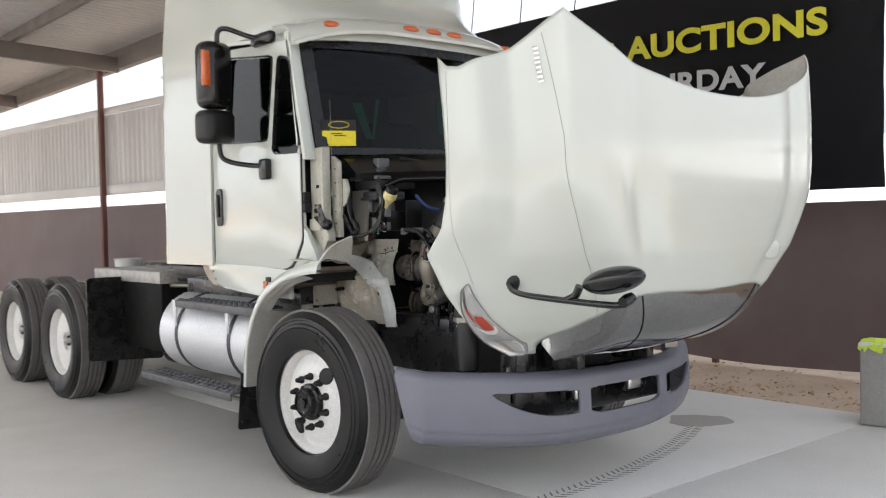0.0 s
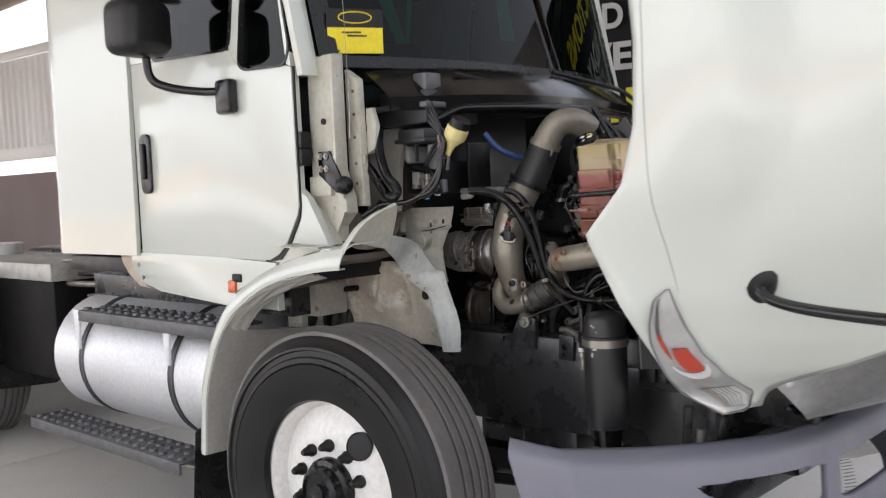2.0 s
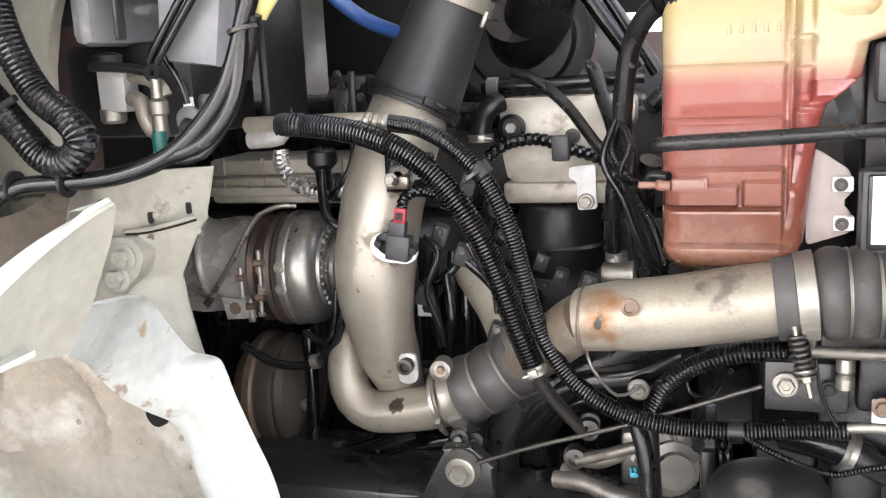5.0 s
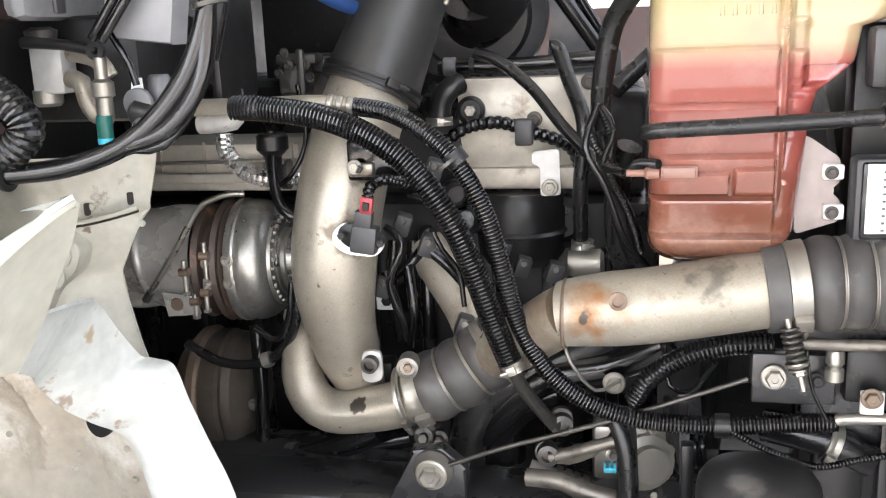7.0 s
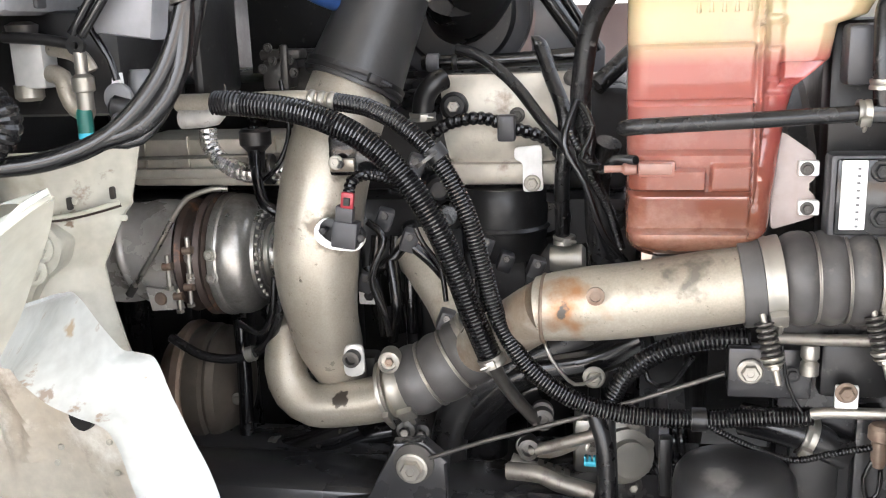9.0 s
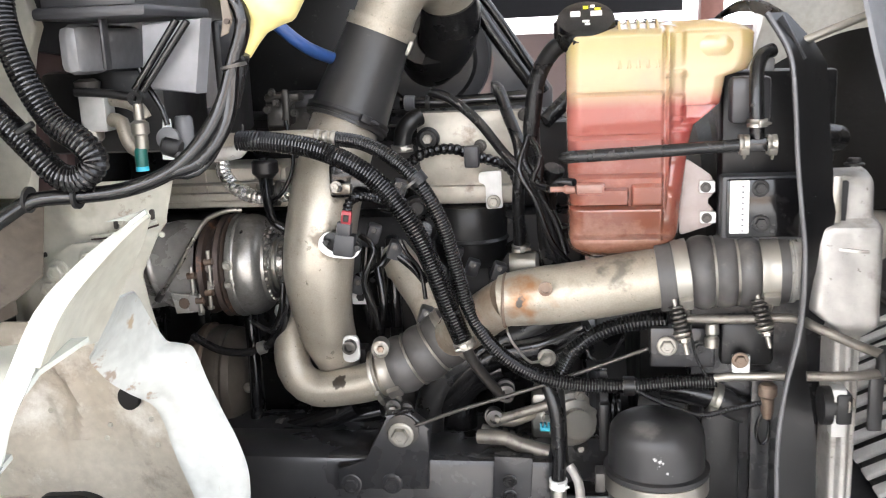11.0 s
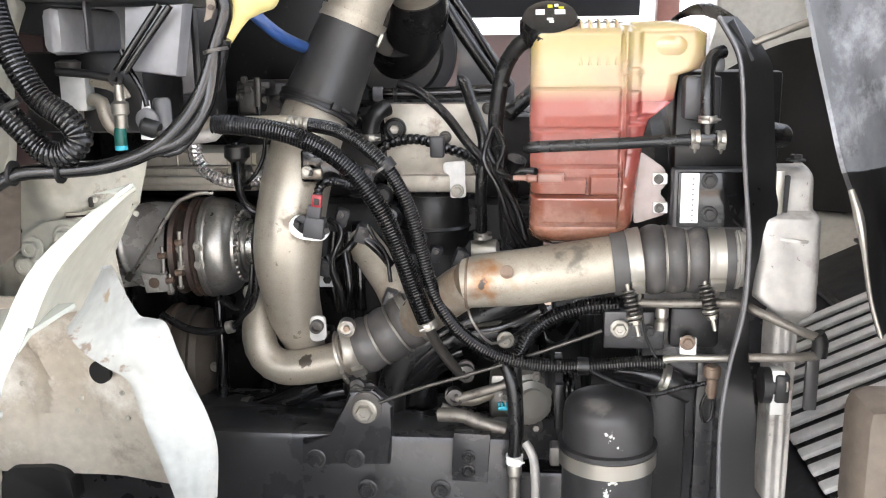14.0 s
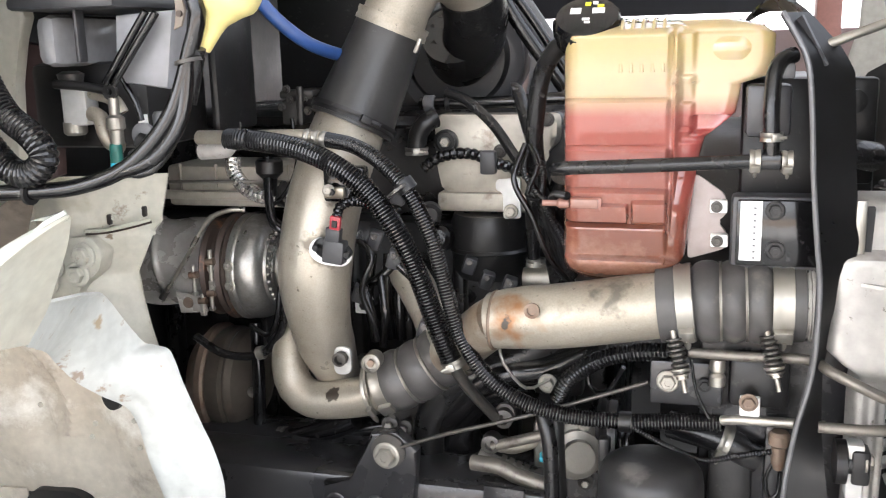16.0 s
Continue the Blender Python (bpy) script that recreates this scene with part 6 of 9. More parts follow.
tube("silver_line", [(0.025, 0.460, 1.528), (0.049, 0.455, 1.524), (0.066, 0.450, 1.516), (0.074, 0.450, 1.502)], 0.009, ALU, valve, "bent aluminium line")
tube("silver_line", [(0.021, 0.460, 1.501), (0.037, 0.455, 1.497), (0.044, 0.450, 1.479), (0.052, 0.450, 1.464), (0.068, 0.450, 1.456)], 0.010, ALU, valve, "thick aluminium line")
plug = turned("pressure_switch", [(0.0, 0), (0.009, 0.0), (0.009, 0.018), (0.012, 0.020), (0.012, 0.034), (0.007, 0.038), (0.007, 0.060), (0, 0.06)], axis_pose((0.070, 0.440, 1.463), (0, 0, 1)), [STEEL], truck, "pressure switch with green plug", 18)
turned("green_plug", [(0.007, 0.0), (0.0085, 0.004), (0.0085, 0.026), (0.007, 0.030)], axis_pose((0.068, 0.438, 1.434), (0, 0, 1)), TEAL, plug, "green plastic plug", 16)
turned("cyan_collar", [(0.0088, 0.0), (0.0088, 0.006)], axis_pose((0.068, 0.438, 1.433), (0, 0, 1)), CYAN, plug, "cyan collar", 16)
turned("hose_barb", [(0.010, 0), (0.014, 0.004), (0.014, 0.02), (0.010, 0.026)], axis_pose((0.095, 0.450, 1.467), (1, 0, -0.3)), MATT, plug, "", 14)
wtag = side_plate("white_tag", 0.452, [(0.097, 1.500), (0.106, 1.500), (0.107, 1.486), (0.113, 1.480), (0.115, 1.444), (0.091, 1.446), (0.094, 1.482)], 0.006, WHITE, truck, "white plastic lever clip", 0.001)
turned("lever_disc", [(0.016, 0), (0.016, 0.006), (0.012, 0.008), (0, 0.008)], axis_pose((0.104, 0.452, 1.474), (0, -1, 0)), GREYBOX, wtag, "grey plastic disc", 24)
OXIDE = material("brown_oxide_primer", (0.055, 0.030, 0.028), 0.6, second=(0.03, 0.018, 0.017), scale=12, bump=0.3)
cowl_in = side_plate("inner_cowl", 0.484, [(-0.30, 1.70), (-0.105, 1.70), (-0.087, 1.63), (-0.100, 1.60), (-0.115, 1.54), (-0.121, 1.467), (-0.124, 1.425), (-0.130, 1.391), (-0.30, 1.388)], 0.02, PAINT_IN, truck, "dusty cream inner cowl panel", 0.008)
side_plate("oxide_panel", 0.512, [(-0.14, 1.60), (-0.070, 1.59), (-0.078, 1.50), (-0.084, 1.41), (-0.14, 1.39)], 0.02, OXIDE, cowl_in, "brown primed panel edge", 0.004)
turned("grey_damper", [(0.013, 0), (0.013, 0.04), (0.010, 0.045)], axis_pose((0.114, 0.480, 1.457), (0, 0, 1)), GREYBOX, truck, "", 16)
turned("hvac_pivot", [(0.010, 0), (0.010, 0.006), (0.004, 0.006), (0.004, 0.0)], axis_pose((0.069, 0.440, 1.530), (0, -1, 0)), MATT, truck, "", 16)
tube("black_lever", [(-0.017, 0.440, 1.541), (0.032, 0.440, 1.537), (0.069, 0.440, 1.530)], 0.006, MATT, truck, "", 8)

# cable bundle swinging in from the left, with ties
for k, (dx, dy, r) in enumerate(((0, 0, 0.0095), (14, -14, 0.0085), (-10, -20, 0.007), (6, -34, 0.005))):
    tube("cable", [(0.19 + 0.004 * k, 0.34, 1.70 + 0.02 * k), (0.262, 0.330, 1.634), (0.249, 0.330, 1.572), ((0.227, 0.325, 1.515)[0] + dx * 0.0007, 0.325, (0.227, 0.325, 1.515)[2] + dy * 0.0007), ((0.196, 0.310, 1.470)[0] + dx * 0.0007, 0.31, (0.196, 0.310, 1.470)[2] + dy * 0.0007), (0.161, 0.300, 1.444), (0.112, 0.290, 1.429), (0.064, 0.280, 1.425), (0.009, 0.270, 1.422), (-0.019, 0.250, 1.405), (-0.047, 0.230, 1.384)], r, BLACK, truck, "black engine wiring cable")
for p, w in (((0.060, 0.280, 1.425), (1, 0, -0.05)), ((0.003, 0.270, 1.423), (1, 0, -0.05)), ((0.249, 0.330, 1.568), (-0.2, 0, 1))):
    turned("cable_tie", [(0.0145, -0.002), (0.016, -0.002), (0.016, 0.002), (0.0145, 0.002)], axis_pose(p, w), CAST if p[2] > 1.45 and p[0] > 0.1 else INK, truck, "", 16)
ribbed("loom_loop", [(-0.015, 0.300, 1.691), (-0.011, 0.290, 1.630), (0.011, 0.280, 1.568), (0.042, 0.275, 1.516), (0.078, 0.270, 1.490), (0.094, 0.268, 1.467), (0.075, 0.268, 1.448), (0.048, 0.268, 1.451), (0.021, 0.270, 1.477), (-0.014, 0.275, 1.512), (-0.043, 0.280, 1.540), (-0.077, 0.280, 1.568)], 0.0165, BLACK, truck, "black corrugated loom bent back in a loop", pitch=0.0058, depth=0.13, sides=14)
tube("loom_tie", [(0.005, 0.262, 1.503), (0.026, 0.262, 1.513)], 0.004, INK, truck, "", 8)

# washer neck: yellowed funnel with a black cap
ny = Vector((0.252, 0.355, 1.582))
up = (Vector((0.316, 0.360, 1.690)) - ny).normalized()
neck = turned("filler_neck", [(0.011, 0), (0.013, 0.02), (0.016, 0.036), (0.027, 0.052), (0.036, 0.062), (0.038, 0.068), (0.038, 0.098), (0.033, 0.104), (0, 0.104)], axis_pose(ny, up), YELLOW, truck, "yellowed plastic filler neck with a black cap", 28)
turned("cap", [(0.034, 0), (0.035, 0.004), (0.035, 0.03), (0.031, 0.034), (0.0, 0.034)], axis_pose(ny + up * 0.098, up), MATT, neck, "black cap", 28)
side_plate("neck_bracket", 0.318, [(0.243, 1.648), (0.251, 1.646), (0.256, 1.622), (0.250, 1.606), (0.240, 1.602), (0.246, 1.622)], 0.004, LAMPTAN, neck, "tan bracket tab", 0.001)
turned("bracket_screw", [(0.0035, 0), (0.0035, 0.003), (0, 0.003)], axis_pose((0.251, 0.316, 1.619), (0, -1, 0)), SOOT, neck, "", 10)
tube("neck_hose", [(0.258, 0.335, 1.582), (0.250, 0.338, 1.557), (0.238, 0.340, 1.521)], 0.010, RUBBER, neck)
tube("blue_hose", [(0.175, 0.640, 1.662), (0.191, 0.655, 1.634), (0.211, 0.665, 1.611), (0.238, 0.690, 1.585), (0.262, 0.760, 1.566), (0.275, 0.860, 1.555)], 0.0100, BLUEHOSE, truck, "blue coolant hose")

# cowl side structure behind the fender: dirty white pressings and a bolted bracket
def bulkhead(u, v):
    z = 1.117 + (1.400 - 1.117) * v
    right = float(np.interp(z, [1.117, 1.207, 1.244, 1.297, 1.333, 1.400], [-0.014, -0.038, -0.043, -0.014, 0.008, 0.027]))
    x = -0.400 + (right + 0.400) * u
    back = 0.045 * smooth(0.72, 1.0, u) ** 2
    swage = -0.012 * math.exp(-((x + 0.115 + 0.25 * (z - 1.33)) / 0.028) ** 2) * smooth(1.30, 1.34, z) + 0.010 * math.exp(-((z - 1.318 - 0.10 * (x + 0.06)) / 0.006) ** 2) * smooth(-0.13, -0.07, x)
    step = 0.016 * smooth(1.30, 1.285, z) * smooth(-0.21, -0.24, x)
    return Vector((x, 0.578 + back + swage + step + 0.007 * noise.noise(Vector((x * 11, z * 11, 6))), z))


bulk = sheet("cowl_bulkhead", 70, 50, bulkhead, PAINT_IN, truck, "dirty white cowl side pressing", thick=0.004, smooth=60)
add_stain(add_stain(bulk.data.materials[0], (0.16, 0.11, 0.07), (-0.059, 0.580, 1.315), 0.035, 60, (0.62, 0.70)), (0.30, 0.27, 0.20), (-0.107, 0.580, 1.362), 0.10, 22, (0.55, 0.85))
box("bulk_step", (-0.260, 0.545, 1.371), (-0.184, 0.600, 1.307), PAINT_IN, bulk, "", bevel=0.008)
tab = side_plate("bolt_plate", 0.560, rounded([(-0.173, 1.277), (-0.125, 1.306), (-0.078, 1.311), (-0.059, 1.287), (-0.069, 1.258), (-0.104, 1.231), (-0.128, 1.184), (-0.175, 1.193), (-0.181, 1.240)], 0.01), 0.03, PAINT_IN, bulk, "white bracket plate with three bolts", 0.004)
for p in ((-0.147, 0.557, 1.264), (-0.090, 0.557, 1.282), (-0.103, 0.557, 1.253), (-0.159, 0.557, 1.238)):
    hexbolt("plate_bolt", p, (0, -1, 0), 0.014, PAINT_IN, tab)
tube("ground_lead", [(-0.268, 0.540, 1.276), (-0.211, 0.540, 1.281), (-0.153, 0.540, 1.296)], 0.004, RUBBER, bulk, "", 8)
for p in ((-0.172, 0.578, 1.309), (-0.059, 0.578, 1.316), (0.019, 0.578, 1.317), (-0.046, 0.578, 1.338)):
    turned("bulk_rivet", [(0.005, 0), (0.004, 0.003), (0, 0.003)], axis_pose(p, (0, -1, 0)), PAINT_IN, bulk, "", 10)

part("bulk_lip", sweep(bmesh.new(), curve([(-0.095, 0.572, 1.316), (-0.060, 0.573, 1.319), (-0.020, 0.577, 1.327), (0.008, 0.590, 1.334)], 0.01), 0.0030, 8), PAINT_IN, bulk, "folded edge of the cowl pressing")
part("bulk_seam", sweep(bmesh.new(), curve([(-0.095, 0.575, 1.312), (-0.060, 0.576, 1.315), (-0.020, 0.580, 1.323), (0.008, 0.593, 1.330)], 0.01), 0.0026, 6), SOOT, bulk, "dark seam line below the fold")
for p in ((-0.052, 0.5735, 1.335), (0.003, 0.583, 1.347)):
    part("bulk_slot", plate(bmesh.new(), rounded([(-0.0035, -0.008), (0.0035, -0.008), (0.0035, 0.008), (-0.0035, 0.008)], 0.0034), 0.004, pose(*p) @ SIDE), CAST, bulk, "slotted hole")

box("bulk_foot", (-0.294, 0.560, 1.162), (-0.207, 0.660, 1.093), PAINT_IN, bulk, "", bevel=0.01)

# ---- engine: block, head, covers ----
block_e = box("engine_block", (-0.22, 0.93, 0.55), (0.66, 1.45, 1.28), ENGINE, truck, "oily black engine block", bevel=0.03)
box("cylinder_head", (-0.22, 0.96, 1.28), (0.64, 1.42, 1.44), ENGINE, block_e, "black cylinder head", bevel=0.015)
box("rocker_cover", (-0.2, 0.98, 1.40), (0.58, 1.40, 1.464), ENGINE, block_e, "black rocker cover", bevel=0.03)
box("oil_pan", (-0.22, 0.98, 0.36), (0.55, 1.40, 0.56), ENGINE, block_e, "black oil pan", bevel=0.05)
for k in range(9):
    x = -0.18 + 0.095 * k
    box("block_rib", (x, 0.90, 0.62), (x + 0.02, 0.94, 1.24), ENGINE, block_e, bevel=0.006)
mani = box("manifold_shield", (-0.091, 0.800, 1.388), (0.151, 0.930, 1.317), COVER, truck, "dusty silver exhaust manifold shield", bevel=0.008)
box("shield_lip", (-0.093, 0.785, 1.346), (0.184, 0.800, 1.331), COVER, mani, "", bevel=0.004)
for x in (262, 330, 372, 420, 465):
    box("shield_rib", (-0.061, 0.795, 1.391) if x == 262 else ((-0.061, 0.795, 1.391)[0] + (x - 262) * 0.001, 0.795, (-0.061, 0.795, 1.391)[2]), ((-0.068, 0.802, 1.344)[0] + (x - 252) * 0.001 - 0.005, 0.802, (-0.068, 0.802, 1.344)[2]), COVER, mani, bevel=0.003)
tube("shield_rod", [(-0.089, 0.780, 1.362), (0.191, 0.780, 1.366)], 0.003, STEEL, mani, "", 8)
alt = box("cast_housing", (0.070, 0.950, 1.506), (0.179, 1.050, 1.429), CAST, truck, "sooty cast housing with wiring plug", bevel=0.014)
for k in range(4):
    turned("housing_bolt", [(0.008, 0), (0.008, 0.01), (0, 0.01)], axis_pose(((0.098, 0.945, 1.463)[0] + 0.028 * k, 0.945, (0.098, 0.945, 1.463)[2] + 0.012 * (k % 2)), (0, -1, 0)), CAST, alt, "", 6)
box("housing_plug", (0.093, 0.930, 1.504), (0.175, 0.950, 1.480), DARKBOX, alt, "grey electrical plug", bevel=0.004)

head_cover = side_plate("front_cover", 0.905, rounded([(0.364, 1.464), (0.571, 1.463), (0.571, 1.416), (0.548, 1.397), (0.539, 1.336), (0.377, 1.330), (0.367, 1.374)], 0.012), 0.05, COVER, truck, "dusty silver engine front cover", 0.008)
box("cover_ledge", (0.368, 0.895, 1.334), (0.545, 0.940, 1.301), COVER, head_cover, "", bevel=0.006)
for p in ((0.478, 0.900, 1.404), (0.557, 0.900, 1.456)):
    hexbolt("cover_bolt", p, (0, -1, 0), 0.008, CAST, head_cover)
turned("oil_port", [(0.021, 0), (0.021, 0.008), (0.017, 0.010), (0.015, 0.004), (0, 0.004)], axis_pose((0.385, 0.902, 1.419), (0, -1, 0)), MATT, head_cover, "black oil port ring", 24)
hexbolt("port_plug", (0.385, 0.896, 1.419), (0, -1, 0), 0.009, STEEL, head_cover, False)
ribbed("black_loom", [(0.353, 0.870, 1.378), (0.383, 0.870, 1.397), (0.431, 0.870, 1.403), (0.478, 0.870, 1.388), (0.531, 0.870, 1.367), (0.549, 0.870, 1.325)], 0.010, BLACK, truck, "black corrugated wiring loom", pitch=0.011, depth=0.2)
box("loom_clip", (0.454, 0.850, 1.409), (0.480, 0.870, 1.371), DARKBOX, truck, "grey loom clip", bevel=0.004)
tab2 = side_plate("white_tab", 0.87, rounded([(0.476, 1.360), (0.516, 1.364), (0.516, 1.320), (0.518, 1.297), (0.488, 1.295), (0.488, 1.340), (0.476, 1.342)], 0.006), 0.006, WHITE, truck, "white painted bracket tab", 0.001)
hexbolt("tab_bolt", (0.502, 0.866, 1.309), (0, -1, 0), 0.0085, STEEL, tab2)
filt = turned("oil_filter", [(0.0, 0), (0.055, 0.004), (0.066, 0.02), (0.068, 0.10), (0.062, 0.115), (0, 0.118)], axis_pose((0.452, 0.930, 1.181), (0, 0, 1)), MATT, truck, "black oil filter canister", 32)
turned("filter_rib", [(0.069, 0.05), (0.072, 0.053), (0.069, 0.058)], axis_pose((0.452, 0.930, 1.181), (0, 0, 1)), MATT, filt, "", 32)
box("black_accessory", (0.377, 0.950, 1.324), (0.543, 1.100, 1.056), ENGINE, truck, "black engine accessory", bevel=0.02)
for p, w, r, h in (((0.439, 0.940, 1.292), (0, -1, 0), 0.03, 0.03), ((0.515, 0.950, 1.246), (0, -1, 0), 0.04, 0.03), ((0.377, 0.900, 1.254), (0, -1, 0.2), 0.022, 0.04), ((0.359, 0.880, 1.301), (0.3, -1, 0), 0.02, 0.03)):
    turned("accessory_boss", [(r, 0), (r, h), (r * 0.7, h * 1.2), (r * 0.6, h * 0.8), (0, h * 0.8)], axis_pose(p, w), ENGINE, truck, "", 20)

# fan shroud: black ring and stays
FAN = Vector((0.80, 1.12, 1.12))
turned("fan_shroud", [(0.30, -0.05), (0.32, -0.05), (0.32, 0.06), (0.34, 0.08), (0.34, 0.09), (0.30, 0.07)], axis_pose(FAN, (1, 0, 0)), MATT, truck, "black round fan shroud", 64)
for k in range(9):
    a = 2 * math.pi * k / 9
    m = Matrix.Translation(FAN) @ Matrix.Rotation(a, 4, "X") @ pose(0, 0, 0.16, 0, 0, 35)
    block("fan_blade", (0.012, 0.08, 0.24), m, BLACK, truck, "black fan blade", 0.004)
turned("fan_hub", [(0.10, -0.05), (0.10, 0.04), (0.06, 0.06), (0, 0.06)], axis_pose(FAN, (1, 0, 0)), CAST, truck, "cast fan hub", 32)
box("radiator_core", (0.93, 0.70, 0.66), (1.02, 1.68, 1.50), MATT, truck, "black radiator core", bevel=0.01)
tube("hood_stay", [(0.421, 0.980, 1.741), (0.481, 1.000, 1.625), (0.566, 1.020, 1.499)], 0.012, BLACK, truck, "black steel stay")
side_plate("cleaner_panel", 1.135, [(0.395, 1.66), (0.450, 1.71), (0.600, 1.49), (0.600, 1.45), (0.470, 1.45), (0.490, 1.55), (0.455, 1.62)], 0.012, GREYBOX, truck, "dark grey panel beside the air cleaner", 0.003)
tube("hood_stay", [(0.451, 1.000, 1.700), (0.513, 1.020, 1.615), (0.590, 1.040, 1.488)], 0.008, BLACK, truck)
cleaner = turned("air_cleaner", [(0, -0.02), (0.085, -0.02), (0.092, -0.01), (0.095, 0.02), (0.118, 0.03), (0.122, 0.05), (0.122, 0.22), (0, 0.22)], axis_pose((0.368, 1.060, 1.556), (-0.12, 1, 0.05)), MATT, truck, "round black air cleaner housing", 48)
turned("cleaner_band", [(0.096, 0.0), (0.116, 0.006), (0.118, 0.024), (0.10, 0.028)], axis_pose((0.368, 1.060, 1.556), (-0.12, 1, 0.05)), DARKBOX, cleaner, "grey plastic rim", 48)
tube("cleaner_neck", [(0.381, 0.985, 1.596), (0.378, 1.030, 1.568), (0.370, 1.070, 1.556)], 0.058, RUBBER, cleaner, "black rubber neck", 28)

# ---- turbochargers and exhaust ----
TX = (1, 0.03, 0.02)
HUB = Vector((0.062, 0.800, 1.216))
turbo = turned("turbo_compressor", [(0.070, -0.006), (0.090, -0.006), (0.091, -0.003), (0.091, 0.003), (0.088, 0.004), (0.0865, 0.007), (0.088, 0.009), (0.0895, 0.016), (0.0885, 0.026), (0.085, 0.036), (0.079, 0.044), (0.071, 0.049), (0.068, 0.050), (0.067, 0.055), (0.060, 0.057), (0.054, 0.056), (0.052, 0.057), (0.052, 0.060), (0.044, 0.062), (0.042, 0.064), (0.042, 0.080), (0.036, 0.082)], axis_pose(HUB, TX), TURBO, truck, "cast aluminium turbo compressor housing", 72)
for k in range(30):
    a = 2 * math.pi * k / 30
    at = axis_pose(HUB, TX) @ Vector((0.0635 * math.cos(a), 0.0635 * math.sin(a), 0.056))
    turned("housing_stud", [(0.0034, 0), (0.003, 0.004), (0, 0.004)], axis_pose(at, TX), STEEL, turbo, "", 8)
turned("inlet_lip", [(0.041, 0.060), (0.0455, 0.062), (0.0455, 0.068), (0.042, 0.070)], axis_pose(HUB, TX), STEEL, turbo, "machined inlet lip", 40)
turned("vband", [(0.078, -0.020), (0.086, -0.020), (0.091, -0.016), (0.087, -0.009), (0.091, -0.003), (0.086, 0.001), (0.078, 0.001)], axis_pose(HUB + Vector((-0.010, 0, 0)), TX), SOOT, turbo, "rust-dark clamp band", 48)
turned("turbine_flange", [(0.05, -0.060), (0.080, -0.060), (0.085, -0.056), (0.082, -0.048), (0.074, -0.044), (0.071, -0.036), (0.075, -0.030), (0.084, -0.028), (0.084, -0.022), (0.05, -0.020)], axis_pose(HUB, TX), SOOT, turbo, "rust-brown turbine joint", 48)
for x, z, h in ((0.034, 1.232, 0.030), (0.028, 1.180, 0.022), (0.002, 1.210, 0.026), (0.006, 1.165, 0.018)):
    y = HUB.y - math.sqrt(max(0.0, 0.089 ** 2 - (z - HUB.z) ** 2)) - 0.004
    p = Vector((x, y, z))
    tube("clamp_bolt", [p + Vector((0, 0, -h)), p + Vector((0, 0, h))], 0.0036, STEEL, turbo, "", 8)
    turned("clamp_trunnion", [(0, -0.007), (0.006, -0.007), (0.006, 0.007), (0, 0.007)], axis_pose(p + Vector((0, 0, h * 0.35)), (1, 0, 0.1)), RUSTY, turbo, "", 12)
    hexbolt("clamp_nut", p + Vector((0, 0, -h * 0.7)), (0, 0, -1), 0.0062, STEEL, turbo, False)


DULLROD = material("dull_plated_rod", (0.34, 0.32, 0.28), 0.32, metal=0.8, second=(0.2, 0.18, 0.15), scale=30, bump=0.2)


def shield_skin(u, v):
    # pressed heat shield with soft folds that run slantwise round it
    a = math.pi * (0.05 + 1.35 * v)
    x = -0.176 + 0.166 * u
    fold = 0.004 * math.sin(u * 9 - v * 11) * math.sin(u * math.pi) + 0.005 * math.exp(-((u - 0.55 - 0.35 * (v - 0.4)) / 0.035) ** 2)
    r = 0.074 + 0.006 * smooth(0.0, 0.25, u) + fold
    return Vector((x, 0.822 - r * math.sin(a), 1.216 + r * math.cos(a)))


turbine = sheet("turbine_shield", 60, 60, shield_skin, SHIELD, truck, "dull heat-stained turbine housing shield", thick=0.002)
turned("turbine_core", [(0.0, 0), (0.055, 0.002), (0.068, 0.02), (0.070, 0.15), (0.0, 0.152)], axis_pose((-0.176, 0.822, 1.214), (1, -0.05, 0.01)), SHIELDIRON, turbine, "dark cast turbine core", 32)
tube("shield_strap", [(0.092, 0.730, 1.326), (0.072, 0.724, 1.327), (0.045, 0.721, 1.319), (0.024, 0.720, 1.304), (-0.020, 0.720, 1.240), (-0.066, 0.722, 1.178)], 0.0042, DULLROD, turbine, "thin bent clamp rod", 10)
turned("strap_end", [(0.0, -0.010), (0.0062, -0.008), (0.0062, 0.008), (0.0, 0.010)], axis_pose((-0.066, 0.722, 1.178), (0.6, 0, 0.8)), CAST, turbine, "", 12)
tag_r = side_plate("heat_plate", 0.732, [(-0.050, 1.181), (-0.002, 1.176), (0.007, 1.149), (-0.043, 1.145)], 0.006, SHIELD, turbine, "rust-spotted plate", 0.001)
turned("plate_stain", [(0.010, 0), (0.009, 0.002), (0, 0.0025)], axis_pose((-0.027, 0.731, 1.164), (0, -1, 0)), RUSTY, tag_r, "rusty spot weld", 14)
tube("oil_feed", [(0.133, 0.740, 1.411), (0.135, 0.735, 1.384), (0.141, 0.720, 1.341), (0.157, 0.700, 1.310), (0.183, 0.700, 1.295)], 0.0075, BLACK, truck, "black turbo oil pipe")
turned("oil_feed_boot", [(0.018, 0), (0.022, 0.004), (0.022, 0.022), (0.012, 0.032), (0.010, 0.06)], axis_pose((0.134, 0.742, 1.408), (0, 0, -1)), MATT, truck, "black rubber boot", 20)
